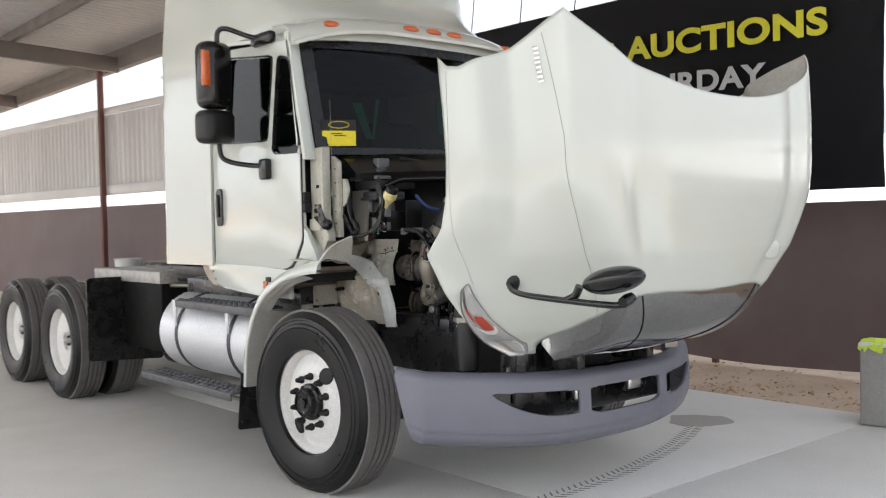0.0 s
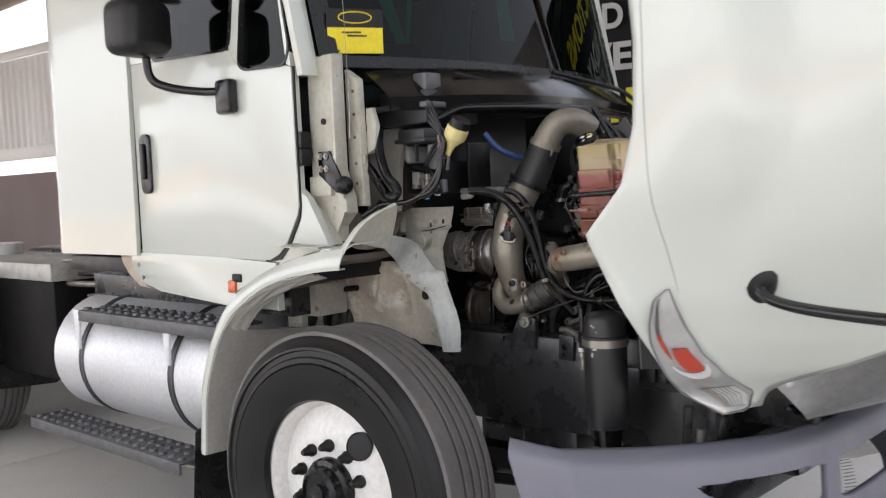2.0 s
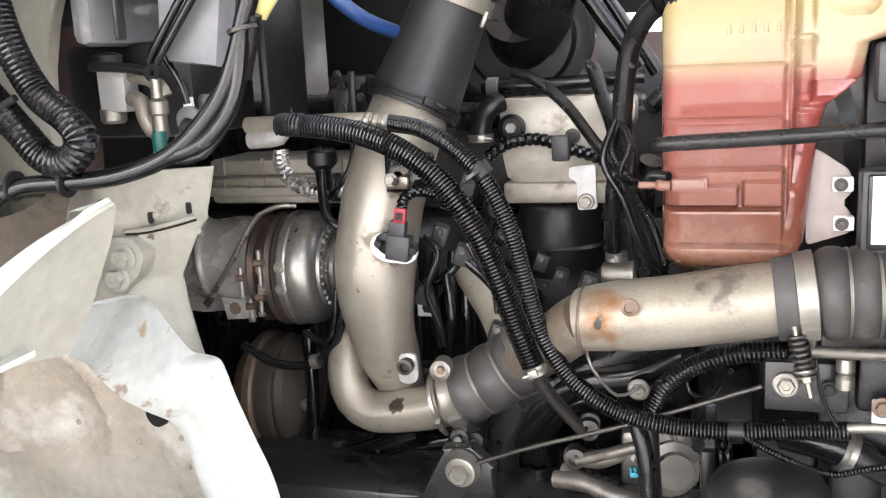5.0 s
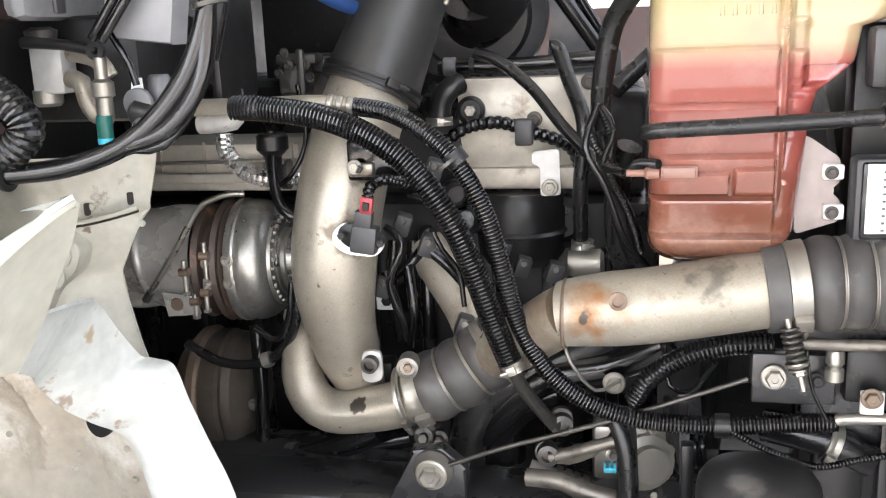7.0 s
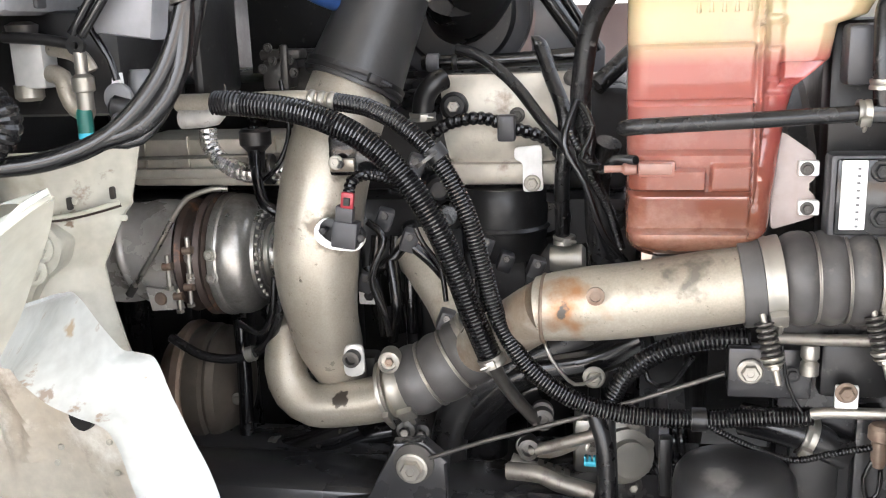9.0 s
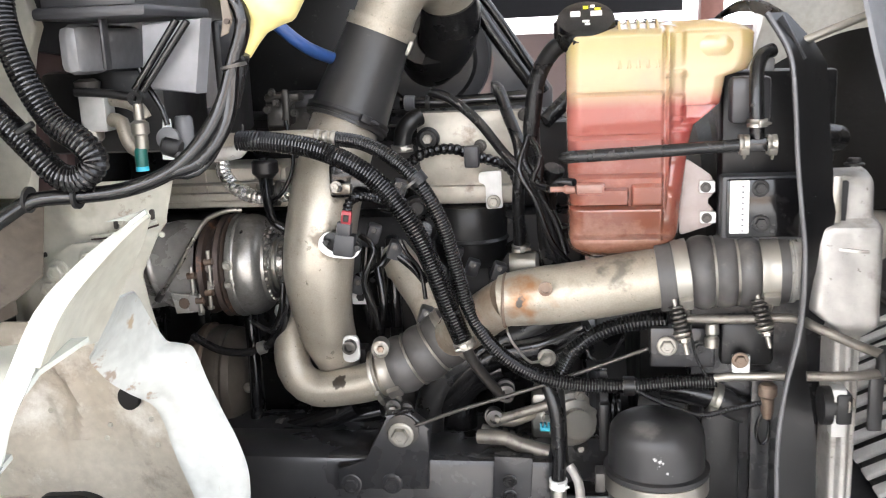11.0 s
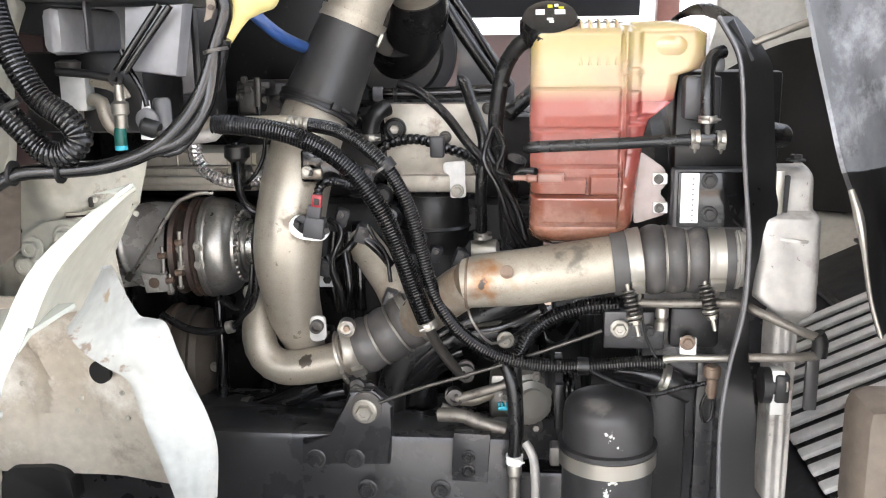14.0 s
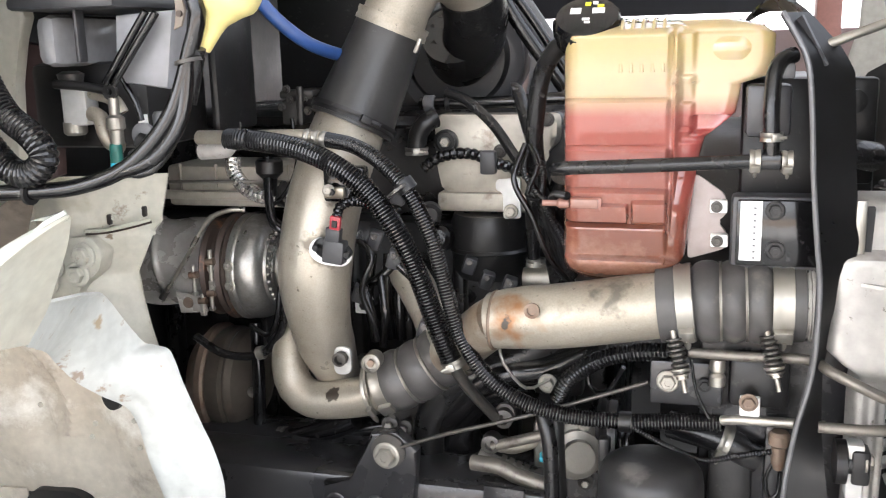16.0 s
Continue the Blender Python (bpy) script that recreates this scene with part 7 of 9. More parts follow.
ribbed("foil_sleeve", [(0.039, 0.800, 1.401), (0.043, 0.795, 1.376), (0.069, 0.785, 1.352), (0.113, 0.775, 1.340), (0.172, 0.770, 1.347)], 0.0135, SILVERTAPE, truck, "crinkled silver foil sleeve", pitch=0.0085, depth=0.07)
turned("sleeve_clamp", [(0.015, -0.005), (0.018, -0.005), (0.018, 0.005), (0.015, 0.005)], axis_pose((0.140, 0.772, 1.343), (1, 0, 0)), INK, truck, "", 20)
low = turned("lower_turbo", [(0.045, -0.03), (0.085, -0.025), (0.095, -0.005), (0.095, 0.012), (0.088, 0.016), (0.092, 0.022), (0.090, 0.035), (0.06, 0.055), (0.04, 0.06)], axis_pose((-0.008, 0.830, 0.997), (1, 0.06, 0)), SHIELDIRON, truck, "sooty lower turbo housing", 48)
turned("lower_band", [(0.0, -0.05), (0.07, -0.05), (0.098, -0.022), (0.100, -0.010), (0.096, -0.006)], axis_pose((-0.017, 0.830, 0.997), (1, 0.06, 0)), RUSTY, low, "", 48)
tube("vacuum_hose", [(-0.017, 0.730, 1.106), (0.032, 0.720, 1.084), (0.080, 0.715, 1.081), (0.119, 0.710, 1.093), (0.151, 0.700, 1.123), (0.169, 0.690, 1.162), (0.174, 0.690, 1.202)], 0.007, RUBBER, truck, "thin black vacuum hose")
turned("hose_collar", [(0.008, -0.006), (0.011, -0.006), (0.011, 0.006), (0.008, 0.006)], axis_pose((0.114, 0.709, 1.092), (1, 0, 0.3)), STEEL, truck, "", 14)
tube("drain_tube", [(0.071, 0.780, 1.120), (0.075, 0.770, 1.041), (0.069, 0.770, 0.907)], 0.011, BLACK, truck, "black drain tube")

# ---- air pipes ----
duct = tube("intake_hose", [(0.335, 0.790, 1.616), (0.318, 0.785, 1.575), (0.297, 0.772, 1.522), (0.273, 0.752, 1.459)], lambda f, i: 0.0535 + 0.0125 * f + 0.002 * math.exp(-((f - 0.95) / 0.04) ** 2), DUSTYRUBBER, truck, "thick black rubber intake hose", 40)
ring("band_clamp", Vector((0.334, 0.790, 1.612)), Vector((0.335, 0.790, 1.616)) - Vector((0.318, 0.785, 1.575)), 0.0545, 0.020, ALU, duct, "silver band clamp", 0.003, False)
ring("band_clamp", Vector((0.277, 0.755, 1.470)), Vector((0.297, 0.772, 1.522)) - Vector((0.273, 0.752, 1.459)), 0.0665, 0.013, MATT, duct)
block("clamp_screw", (0.007, 0.010, 0.024), Matrix.Translation((0.384, 0.760, 1.578)) @ pose(0, 0, 0, 0, 25, 0), STEEL, duct, "", 0.003)
elbow = tube("intake_elbow", [(0.330, 0.789, 1.602), (0.348, 0.801, 1.648), (0.372, 0.824, 1.684), (0.403, 0.862, 1.692), (0.425, 0.910, 1.672), (0.430, 0.945, 1.640)], lambda f, i: 0.051 - 0.003 * math.sin(f * math.pi), ALU, truck, "dull aluminium intake elbow", 40)
tube("elbow_hose", [(0.427, 0.920, 1.664), (0.428, 0.950, 1.632), (0.415, 0.990, 1.594), (0.390, 1.030, 1.566)], 0.054, RUBBER, elbow, "black rubber hose", 32)

pipe = tube("compressor_pipe", [(0.274, 0.753, 1.464), (0.263, 0.715, 1.412), (0.246, 0.685, 1.332), (0.233, 0.675, 1.236), (0.232, 0.690, 1.152), (0.240, 0.720, 1.076), (0.246, 0.750, 1.029)], lambda f, i: 0.0560 + 0.003 * math.sin(f * math.pi) - 0.004 * f - 0.009 * smooth(0.50, 0.80, f) - 0.015 * max(0, f - 0.8) / 0.2, ALU, truck, "dull cast aluminium compressor outlet pipe", 40)
sens = part("pipe_sensor", slab(slab(bmesh.new(), (0.032, 0.022, 0.034), pose(0.298, 0.604, 1.292, 0, 8, 0), 0.003), (0.022, 0.014, 0.020), pose(0.300, 0.598, 1.318, 0, 8, 0), 0.002), DARKBOX, pipe, "black pressure sensor with a red clip")
part("sensor_gasket", plate(bmesh.new(), rounded([(-0.034, 0.002), (-0.022, 0.018), (0.020, 0.014), (0.036, -0.002), (0.026, -0.020), (-0.012, -0.022), (-0.030, -0.014)], 0.010), 0.006, pose(0.286, 0.613, 1.290) @ pose(0, 0, 0, 90, 8, 0), 0.001), WHITE, sens, "bright gasket edge")
part("sensor_flange", plate(bmesh.new(), rounded([(-0.030, 0.003), (-0.020, 0.014), (0.018, 0.011), (0.032, -0.003), (0.022, -0.016), (-0.010, -0.018), (-0.026, -0.010)], 0.009), 0.010, pose(0.292, 0.606, 1.295) @ pose(0, 0, 0, 90, 8, 0), 0.001), MATT, sens, "black sensor flange")
clip = part("red_clip", slab(bmesh.new(), (0.016, 0.008, 0.020), pose(0.306, 0.592, 1.336, 0, 8, 0), 0.002), REDCLIP, sens, "red locking clip")
part("clip_slot", slab(bmesh.new(), (0.008, 0.003, 0.010), pose(0.306, 0.587, 1.335, 0, 8, 0), 0.001), INK, sens, "", 0)
ribbed("sensor_lead", [(0.306, 0.598, 1.344), (0.310, 0.604, 1.358), (0.326, 0.618, 1.363), (0.350, 0.655, 1.350)], 0.0075, BLACK, sens, "", pitch=0.006, depth=0.2)
add_stain(add_stain(ALU, (0.135, 0.115, 0.090), (0.266, 0.632, 1.290), 0.058, 45, (0.44, 0.60)), (0.135, 0.115, 0.090), (0.294, 0.635, 1.368), 0.045, 45, (0.46, 0.62))
sens2 = box("upper_sensor", (0.271, 0.635, 1.410), (0.335, 0.660, 1.358), BLACK, pipe, "black map sensor", bevel=0.005)
box("sensor_foot", (0.274, 0.628, 1.381), (0.306, 0.640, 1.364), ALU, sens2, "", bevel=0.003)
for p in ((0.270, 0.602, 1.297), (0.318, 0.602, 1.288), (0.289, 0.626, 1.375)):
    hexbolt("sensor_screw", p, (0, -1, 0), 0.0055, MATT, sens, False)

DRIPALU = add_stain(ALU.copy(), (0.06, 0.05, 0.04), (0.257, 0.652, 1.052), 0.022, 60)
low_pipe = tube("lower_pipe", [(0.168, 0.745, 1.146), (0.166, 0.720, 1.114), (0.168, 0.700, 1.077), (0.182, 0.690, 1.046), (0.213, 0.685, 1.029), (0.263, 0.682, 1.034), (0.312, 0.680, 1.046), (0.352, 0.680, 1.066)], lambda f, i: 0.0275 + 0.0055 * f, DRIPALU, truck, "bent aluminium turbo crossover pipe", 32)
turned("pipe_flange", [(0.027, -0.008), (0.036, -0.008), (0.037, 0.0), (0.034, 0.006), (0.030, 0.014), (0.028, 0.016)], axis_pose((0.168, 0.742, 1.142), (0.0, -0.55, -0.8)), CACALU, low_pipe, "cast pipe flange", 32)
ring("band_clamp", (0.320, 0.680, 1.057), (1, 0, 0.28), 0.038, 0.010, STEEL, low_pipe)
ring("band_clamp", (0.344, 0.680, 1.068), (1, 0, 0.38), 0.043, 0.024, STEEL, low_pipe, "wide silver clamp")
bell_line = curve([(0.344, 0.680, 1.067), (0.382, 0.680, 1.084), (0.421, 0.685, 1.108), (0.449, 0.690, 1.130)], 0.004)
bell = part("bellows_hose", sweep(bmesh.new(), bell_line, lambda f, i: 0.041 + 0.0075 * abs(math.sin(f * math.pi * 3)) ** 0.6, 32), BELLOWS, truck, "grey rubber bellows hose")
for f in (0.333, 0.667):
    i = int(round(f * (len(bell_line) - 1)))
    ring("bellows_wire", bell_line[i], bell_line[i + 1] - bell_line[i], 0.0435, 0.0034, STEEL, bell, "", 0.0035)
ring("band_clamp", bell_line[-3], bell_line[-1] - bell_line[-4], 0.045, 0.014, STEEL, bell)
up_pipe = tube("upper_crossover", [(0.327, 0.800, 1.236), (0.358, 0.780, 1.204), (0.394, 0.750, 1.164), (0.420, 0.720, 1.126), (0.448, 0.700, 1.127)], 0.031, ALU, truck, "aluminium crossover pipe", 28)
ring("band_clamp", (0.409, 0.730, 1.139), (0.6, 0, -0.8), 0.033, 0.012, STEEL, up_pipe)
lug = side_plate("pipe_lug", 0.632, rounded([(0.276, 1.137), (0.302, 1.138), (0.303, 1.096), (0.275, 1.093)], 0.010), 0.006, VALVEALU, truck, "bright pipe lug", 0.002)
turned("lug_bush", [(0.011, 0), (0.011, 0.012), (0.007, 0.013), (0.007, 0.004), (0, 0.004)], axis_pose((0.289, 0.630, 1.122), (0, -1, 0)), CAST, lug, "", 20)
nutb = turned("clamp_bush", [(0.014, -0.03), (0.014, 0.006), (0.010, 0.008), (0.010, 0.0), (0, 0.0)], axis_pose((0.338, 0.625, 1.119), (0.15, -1, 0.1)), STEEL, truck, "bright clamp bush", 22)
hexbolt("bush_bolt", (0.339, 0.622, 1.120), (0.15, -1, 0.1), 0.006, RUSTY, nutb, False)

PIPEALU = add_stain(add_stain(add_stain(ALU.copy(), (0.25, 0.125, 0.055), (0.572, 0.515, 1.226), 0.072, 34, (0.46, 0.74)), (0.05, 0.045, 0.04), (0.566, 0.512, 1.226), 0.016, 60), (0.14, 0.125, 0.10), (0.699, 0.520, 1.283), 0.09, 60, (0.60, 0.80))
NECKALU = add_rust(ALU.copy(), (0.23, 0.17, 0.12), 16, 0.38, 0.62)
charge = tube("charge_air_pipe", [(0.541, 0.560, 1.2155), (0.556, 0.5575, 1.2185), (0.580, 0.555, 1.2225), (0.650, 0.550, 1.232), (0.770, 0.550, 1.253)], lambda f, i: 0.0375 + 0.0050 * min(1, f * 3.5), PIPEALU, truck, "dull aluminium charge-air pipe with rust stains", 44)
tube("pipe_neck", [(0.447, 0.668, 1.127), (0.475, 0.636, 1.150), (0.505, 0.600, 1.180), (0.530, 0.572, 1.204), (0.546, 0.560, 1.216)], 0.0345, NECKALU, charge, "brownish heat-stained pipe neck", 32)
turned("pipe_bung", [(0.010, 0), (0.010, 0.005), (0.006, 0.006), (0.006, 0.002), (0, 0.002)], axis_pose((0.603, 0.508, 1.247), (0, -1, 0.1)), RUSTY, charge, "", 16)
tube("weld_bead", [Vector((0.5435, 0.5595, 1.216)) + Vector((0.006 * math.cos(a) * 0.3, 0.0385 * math.cos(a), 0.0385 * math.sin(a))) for a in [2 * math.pi * k / 24 for k in range(25)]], 0.0026, RUSTY, charge, "", 6)
turned("hose_cuff", [(0.043, -0.011), (0.0475, -0.011), (0.0485, -0.008), (0.0485, 0.011), (0.044, 0.012)], axis_pose((0.768, 0.550, 1.2525), (1, 0, 0.12)), CUFF, charge, "grey rubber hose cuff", 40)
ring("band_clamp", (0.7895, 0.550, 1.2555), (1, 0, 0.12), 0.0465, 0.020, STEEL, charge, "wide spring clamp band")
cb_line = curve([(0.770, 0.550, 1.253), (0.829, 0.550, 1.259), (0.892, 0.550, 1.261)], 0.003)
cbell = part("charge_bellows", sweep(bmesh.new(), cb_line, lambda f, i: 0.0445 + 0.0075 * abs(math.sin((f - 0.26) / 0.74 * math.pi * 3)) ** 0.5 if f > 0.26 else 0.0445, 40), BELLOWS, truck, "dusty rubber charge-air bellows")
for f in (0.507, 0.753):
    i = int(round(f * (len(cb_line) - 1)))
    ring("bellows_wire", cb_line[i], (1, 0, 0.05), 0.0465, 0.0030, STEEL, cbell, "", 0.0035)
ring("band_clamp", (0.903, 0.550, 1.261), (1, 0, 0.02), 0.047, 0.024, STEEL, cbell, "wide spring clamp band")
turned("hose_cuff", [(0.043, -0.007), (0.0475, -0.006), (0.0475, 0.007), (0.043, 0.008)], axis_pose((0.9215, 0.550, 1.262), (1, 0, 0.02)), CUFF, cbell, "", 40)
tube("cooler_stub", [(0.892, 0.550, 1.261), (0.980, 0.550, 1.264)], 0.0435, CACALU, truck, "silver cooler inlet stub", 36)
ring("stub_bead", (0.9345, 0.550, 1.262), (1, 0, 0.02), 0.0435, 0.006, CACALU, cbell)
for px in ((0.782, 0.505, 1.206), (0.890, 0.505, 1.216)):
    low = Vector(px) + Vector((0.012, -0.008, -0.050))
    way = (low - Vector(px)).normalized()
    sp = ribbed("clamp_spring", [Vector(px) - way * 0.016, Vector(px) + way * 0.020], 0.0105, CAST, truck, "dull coiled clamp spring", pitch=0.0062, depth=0.35)
    tube("spring_bolt", [Vector(px) - way * 0.026, Vector(px) + way * 0.052], 0.0036, STEEL, sp, "", 10)
    turned("spring_washer", [(0.004, 0), (0.0125, 0), (0.0125, 0.002), (0.010, 0.005), (0.004, 0.006)], axis_pose(Vector(px) + way * 0.021, way), STEEL, sp, "", 20)
    hexbolt("spring_nut", Vector(px) + way * 0.028, way, 0.0075, STEEL, sp)

# ---- charge cooler tank, radiator side, seals ----
def tank_face(u, v):
    """Cast tank: a bulged box above a narrow column."""
    row = 318 + 580 * v
    left = float(np.interp(row, [318, 324, 380, 400, 420, 465, 505, 524, 542, 556, 900], [1352, 1347, 1347, 1330, 1324, 1330, 1325, 1325, 1346, 1372, 1374]))
    right = float(np.interp(row, [318, 324, 384, 400, 470, 545, 575, 900], [1428, 1433, 1435, 1446, 1448, 1448, 1426, 1424]))
    a, b = Vector((0.954, 0.500, 1.273)), Vector((1.044, 0.500, 1.274))
    top, low = Vector((0.991, 0.500, 1.399)), Vector((1.023, 0.500, 0.894))
    c = left + (right - left) * u
    x = a.x + (b.x - a.x) * (c - 1334) / (1447 - 1334)
    z = top.z + (low.z - top.z) * v
    edge = abs(2 * u - 1)
    lid = max(0, (338 - row) / 20)
    web = -0.010 * math.exp(-((u - 0.5) / 0.16) ** 4) * smooth(570, 590, row)
    return Vector((x, 0.488 + 0.050 * edge ** 12 + 0.05 * lid ** 2 + 0.020 * (1 - smooth(384, 400, row)) + 0.03 * smooth(545, 585, row) + web + 0.0025 * noise.noise(Vector((x * 30, z * 22, 1))), z))


cac = sheet("cooler_tank", 30, 110, tank_face, CACALU, truck, "sand-cast silver charge cooler tank", thick=0.008)
part("tank_bracket", plate(bmesh.new(), rounded([(0.945, 0.500), (1.012, 0.480), (1.030, 0.490), (1.030, 0.560), (0.945, 0.560)], 0.006), 0.004, pose(0, 0, 1.408, 0, 6, 0) @ pose(0, 0, 0)), CACALU, cac, "folded bare steel bracket")
side_plate("bracket_slot", 0.503, rounded([(0.977, 1.388), (0.994, 1.390), (0.992, 1.334), (0.978, 1.338)], 0.004), 0.004, INK, cac, "dark slot under the bracket")
box("bracket_drop", (0.973, 0.495, 1.397), (0.984, 0.500, 1.336), STEEL, cac, "", bevel=0.001)
hexbolt("bracket_bolt", (1.009, 0.540, 1.405), (0, 0, 1), 0.009, MATT, cac)
bk = box("side_bracket", (0.976, 0.462, 1.120), (0.994, 0.485, 1.054), VALVEALU, cac, "pale thin side bracket", bevel=0.0015)
box("bracket_pad", (0.981, 0.458, 1.114), (1.001, 0.488, 1.072), MATT, bk, "black rubber bracket pad", bevel=0.004)
turned("bracket_disc", [(0.0, 0), (0.026, 0), (0.026, 0.012), (0.016, 0.014), (0.016, 0.022), (0, 0.022)], axis_pose((0.964, 0.475, 1.094), (1, 0, 0)), MATT, bk, "black rubber buffer", 28)
hexbolt("side_bolt", (0.995, 0.470, 1.098), (1, 0, 0), 0.010, STEEL, bk)
seal_line = curve([(0.885, 0.500, 1.604), (0.901, 0.490, 1.576), (0.913, 0.485, 1.549), (0.919, 0.480, 1.495), (0.924, 0.480, 1.424), (0.931, 0.475, 1.353), (0.937, 0.475, 1.296), (0.934, 0.470, 1.205), (0.917, 0.465, 1.121), (0.908, 0.460, 1.035), (0.911, 0.460, 0.905)], 0.012)


def seal_band(u, v):
    # wavy flexible band, wider towards the bottom
    wide = float(np.interp(u, [0, 0.10, 0.35, 0.47, 0.56, 0.66, 0.80, 1], [0.030, 0.050, 0.046, 0.020, 0.016, 0.030, 0.050, 0.058]))
    return along(seal_line, u) + Vector((wide * v, (0.030 - 0.016 * smooth(0.5, 0.75, u)) * v + 0.010 * math.sin(u * 14) * v, 0.004 * math.sin(u * 9) * v))


SEALBLACK = material("glossy_black_seal", (0.006, 0.006, 0.0065), 0.38, second=(0.013, 0.0125, 0.012), scale=9, bump=0.15, spec=0.35)
flap = sheet("side_seal", 70, 6, seal_band, SEALBLACK, truck, "wavy black rubber radiator side seal", thick=0.005)
# Grey line paints the highlight that runs down the seal's edge
part("seal_edge", sweep(bmesh.new(), [seal_band(k / 70, 0) + Vector((0, -0.002, 0)) for k in range(71)], 0.0032, 8), GREYBOX, flap, "grey line for the highlight along the seal edge")
sheet("seal_top", 8, 6, lambda u, v: Vector((0.848, 0.760, 1.596)).lerp(Vector((0.921, 0.530, 1.598)), u) + Vector((0.02 * v * u, 0.02 * v, -0.03 * v * u + 0.030 * math.sin(u * math.pi))), RUBBER, flap, "folded seal corner", thick=0.004)
sheet("seal_fold", 10, 3, lambda u, v: Vector((0.907, 0.505, 1.601)).lerp(Vector((0.935, 0.500, 1.547)), u) + Vector((-0.012 * v, 0.01 * v, -0.01 * v)), DARKBOX, flap, "", thick=0.004)
box("core_side_plate", (0.809, 0.600, 1.285), (1.015, 0.660, 0.809), FRAMEBLK, truck, "black radiator side channel", bevel=0.01)
box("channel_edge", (0.894, 0.580, 1.099), (0.923, 0.600, 0.837), FRAMEBLK, truck, bevel=0.004)
box("channel_edge", (0.824, 0.585, 1.048), (0.880, 0.600, 0.836), MATT, truck, bevel=0.004)
tube("stay_rod", [(0.927, 0.520, 1.565), (1.007, 0.520, 1.595), (1.081, 0.520, 1.625)], 0.0055, STEEL, truck, "bright hood support rod", 10)
box("fan_shroud_edge", (0.974, 0.640, 1.527), (1.010, 0.660, 1.394), MATT, truck, "", bevel=0.006)
for y in (185, 260, 380):
    turned("shroud_boss", [(0.014, 0), (0.014, 0.02), (0.008, 0.022)], axis_pose(((0.975, 0.580, 1.501)[0], 0.60, (0.975, 0.580, 1.501)[2] - (y - 185) * 0.00088), (0, -1, 0)), MATT, truck, "", 16)
tube("upper_hose_stub", [(0.954, 0.570, 1.437), (0.976, 0.570, 1.440), (1.000, 0.590, 1.435)], 0.018, RUBBER, truck)

# electronic module on its black bracket
box("module_bracket", (0.850, 0.615, 1.529), (0.979, 0.660, 1.279), MATT, truck, "black bracket behind the reservoir", bevel=0.008)
ecu = box("control_module", (0.840, 0.535, 1.394), (0.956, 0.570, 1.298), DARKBOX, truck, "dark grey control module with white label", bevel=0.006)
box("module_face", (0.846, 0.530, 1.390), (0.941, 0.537, 1.310), BLACK, ecu, "", bevel=0.003)
box("white_label", (0.850, 0.527, 1.389), (0.875, 0.530, 1.317), WHITE, ecu, "white printed label", bevel=0.001)
for k in range(9):
    z0 = (0.867, 0.526, 1.382)[2] - 0.0075 * k
    box("label_bar", ((0.867, 0.526, 1.382)[0] - 0.002, 0.5255, z0 - 0.0022), ((0.867, 0.526, 1.382)[0] + 0.001, 0.5272, z0), GREYBOX, ecu, bevel=0)
for p in ((0.889, 0.530, 1.378), (0.891, 0.530, 1.330)):
    hexbolt("module_screw", p, (0, -1, 0), 0.008, MATT, ecu)
box("relay_box", (0.852, 0.545, 1.524), (0.903, 0.580, 1.462), DARKBOX, truck, "grey relay cover", bevel=0.006)
box("relay_tab", (0.884, 0.535, 1.548), (0.904, 0.550, 1.530), GREYBOX, truck, bevel=0.003)

# reservoir
RES_X = (0.634, 0.545, 1.408)[0]
PX = 0.000866
RES_Z = (0.679, 0.545, 1.573)[2]


def res_z(row):
    return RES_Z - (row - 100) * PX


def res_right(row):
    return RES_X + PX * (float(np.interp(row, [70, 78, 90, 130, 146, 151, 156, 196, 212, 230, 262, 330, 405, 425, 445], [1190, 1216, 1232, 1231, 1222, 1208, 1190, 1183, 1165, 1143, 1135, 1128, 1120, 1106, 1090])) - 944)


LEDGES = [72, 172, 240, 300, 352, 400, 446]


def ledge(row, edges, deep):
    """Each moulded step stands proud at its top and falls back below."""
    for a, b in zip(edges, edges[1:]):
        if a <= row < b:
            f = (row - a) / (b - a)
            g = min(1, (row - a) / 7)
            return deep * g * g * (3 - 2 * g) * (1 - 0.9 * f)
    return 0


def res_front(x, row):
    """How far the front stands out at x along and at this row."""
    c = (x - RES_X) / PX + 944
    main = smooth(940, 950, c) * (1 - smooth(1090, 1097, c))
    wing = smooth(1106, 1111, c) * (1 - smooth(1122, 1130, c))
    out = main * ledge(row, LEDGES, 0.017) + wing * ledge(row, [80, 140, 178, 215, 232, 285, 306, 390, 446], 0.009)
    out += 0.006 * math.exp(-((c - 1101.5) / 2.6) ** 2) - 0.012 * smooth(1104, 1112, c)
    if c > 1120 and row > 200:
        out -= 0.012 * smooth(1120, 1132, c)
    pocket = smooth(952, 956, c) * (1 - smooth(1038, 1041, c)) * smooth(322, 326, row) * (1 - smooth(350, 353, row))
    boss = smooth(1044, 1048, c) * (1 - smooth(1092, 1096, c)) * smooth(316, 322, row) * (1 - smooth(350, 356, row))
    return out + 0.010 * pocket + 0.008 * boss


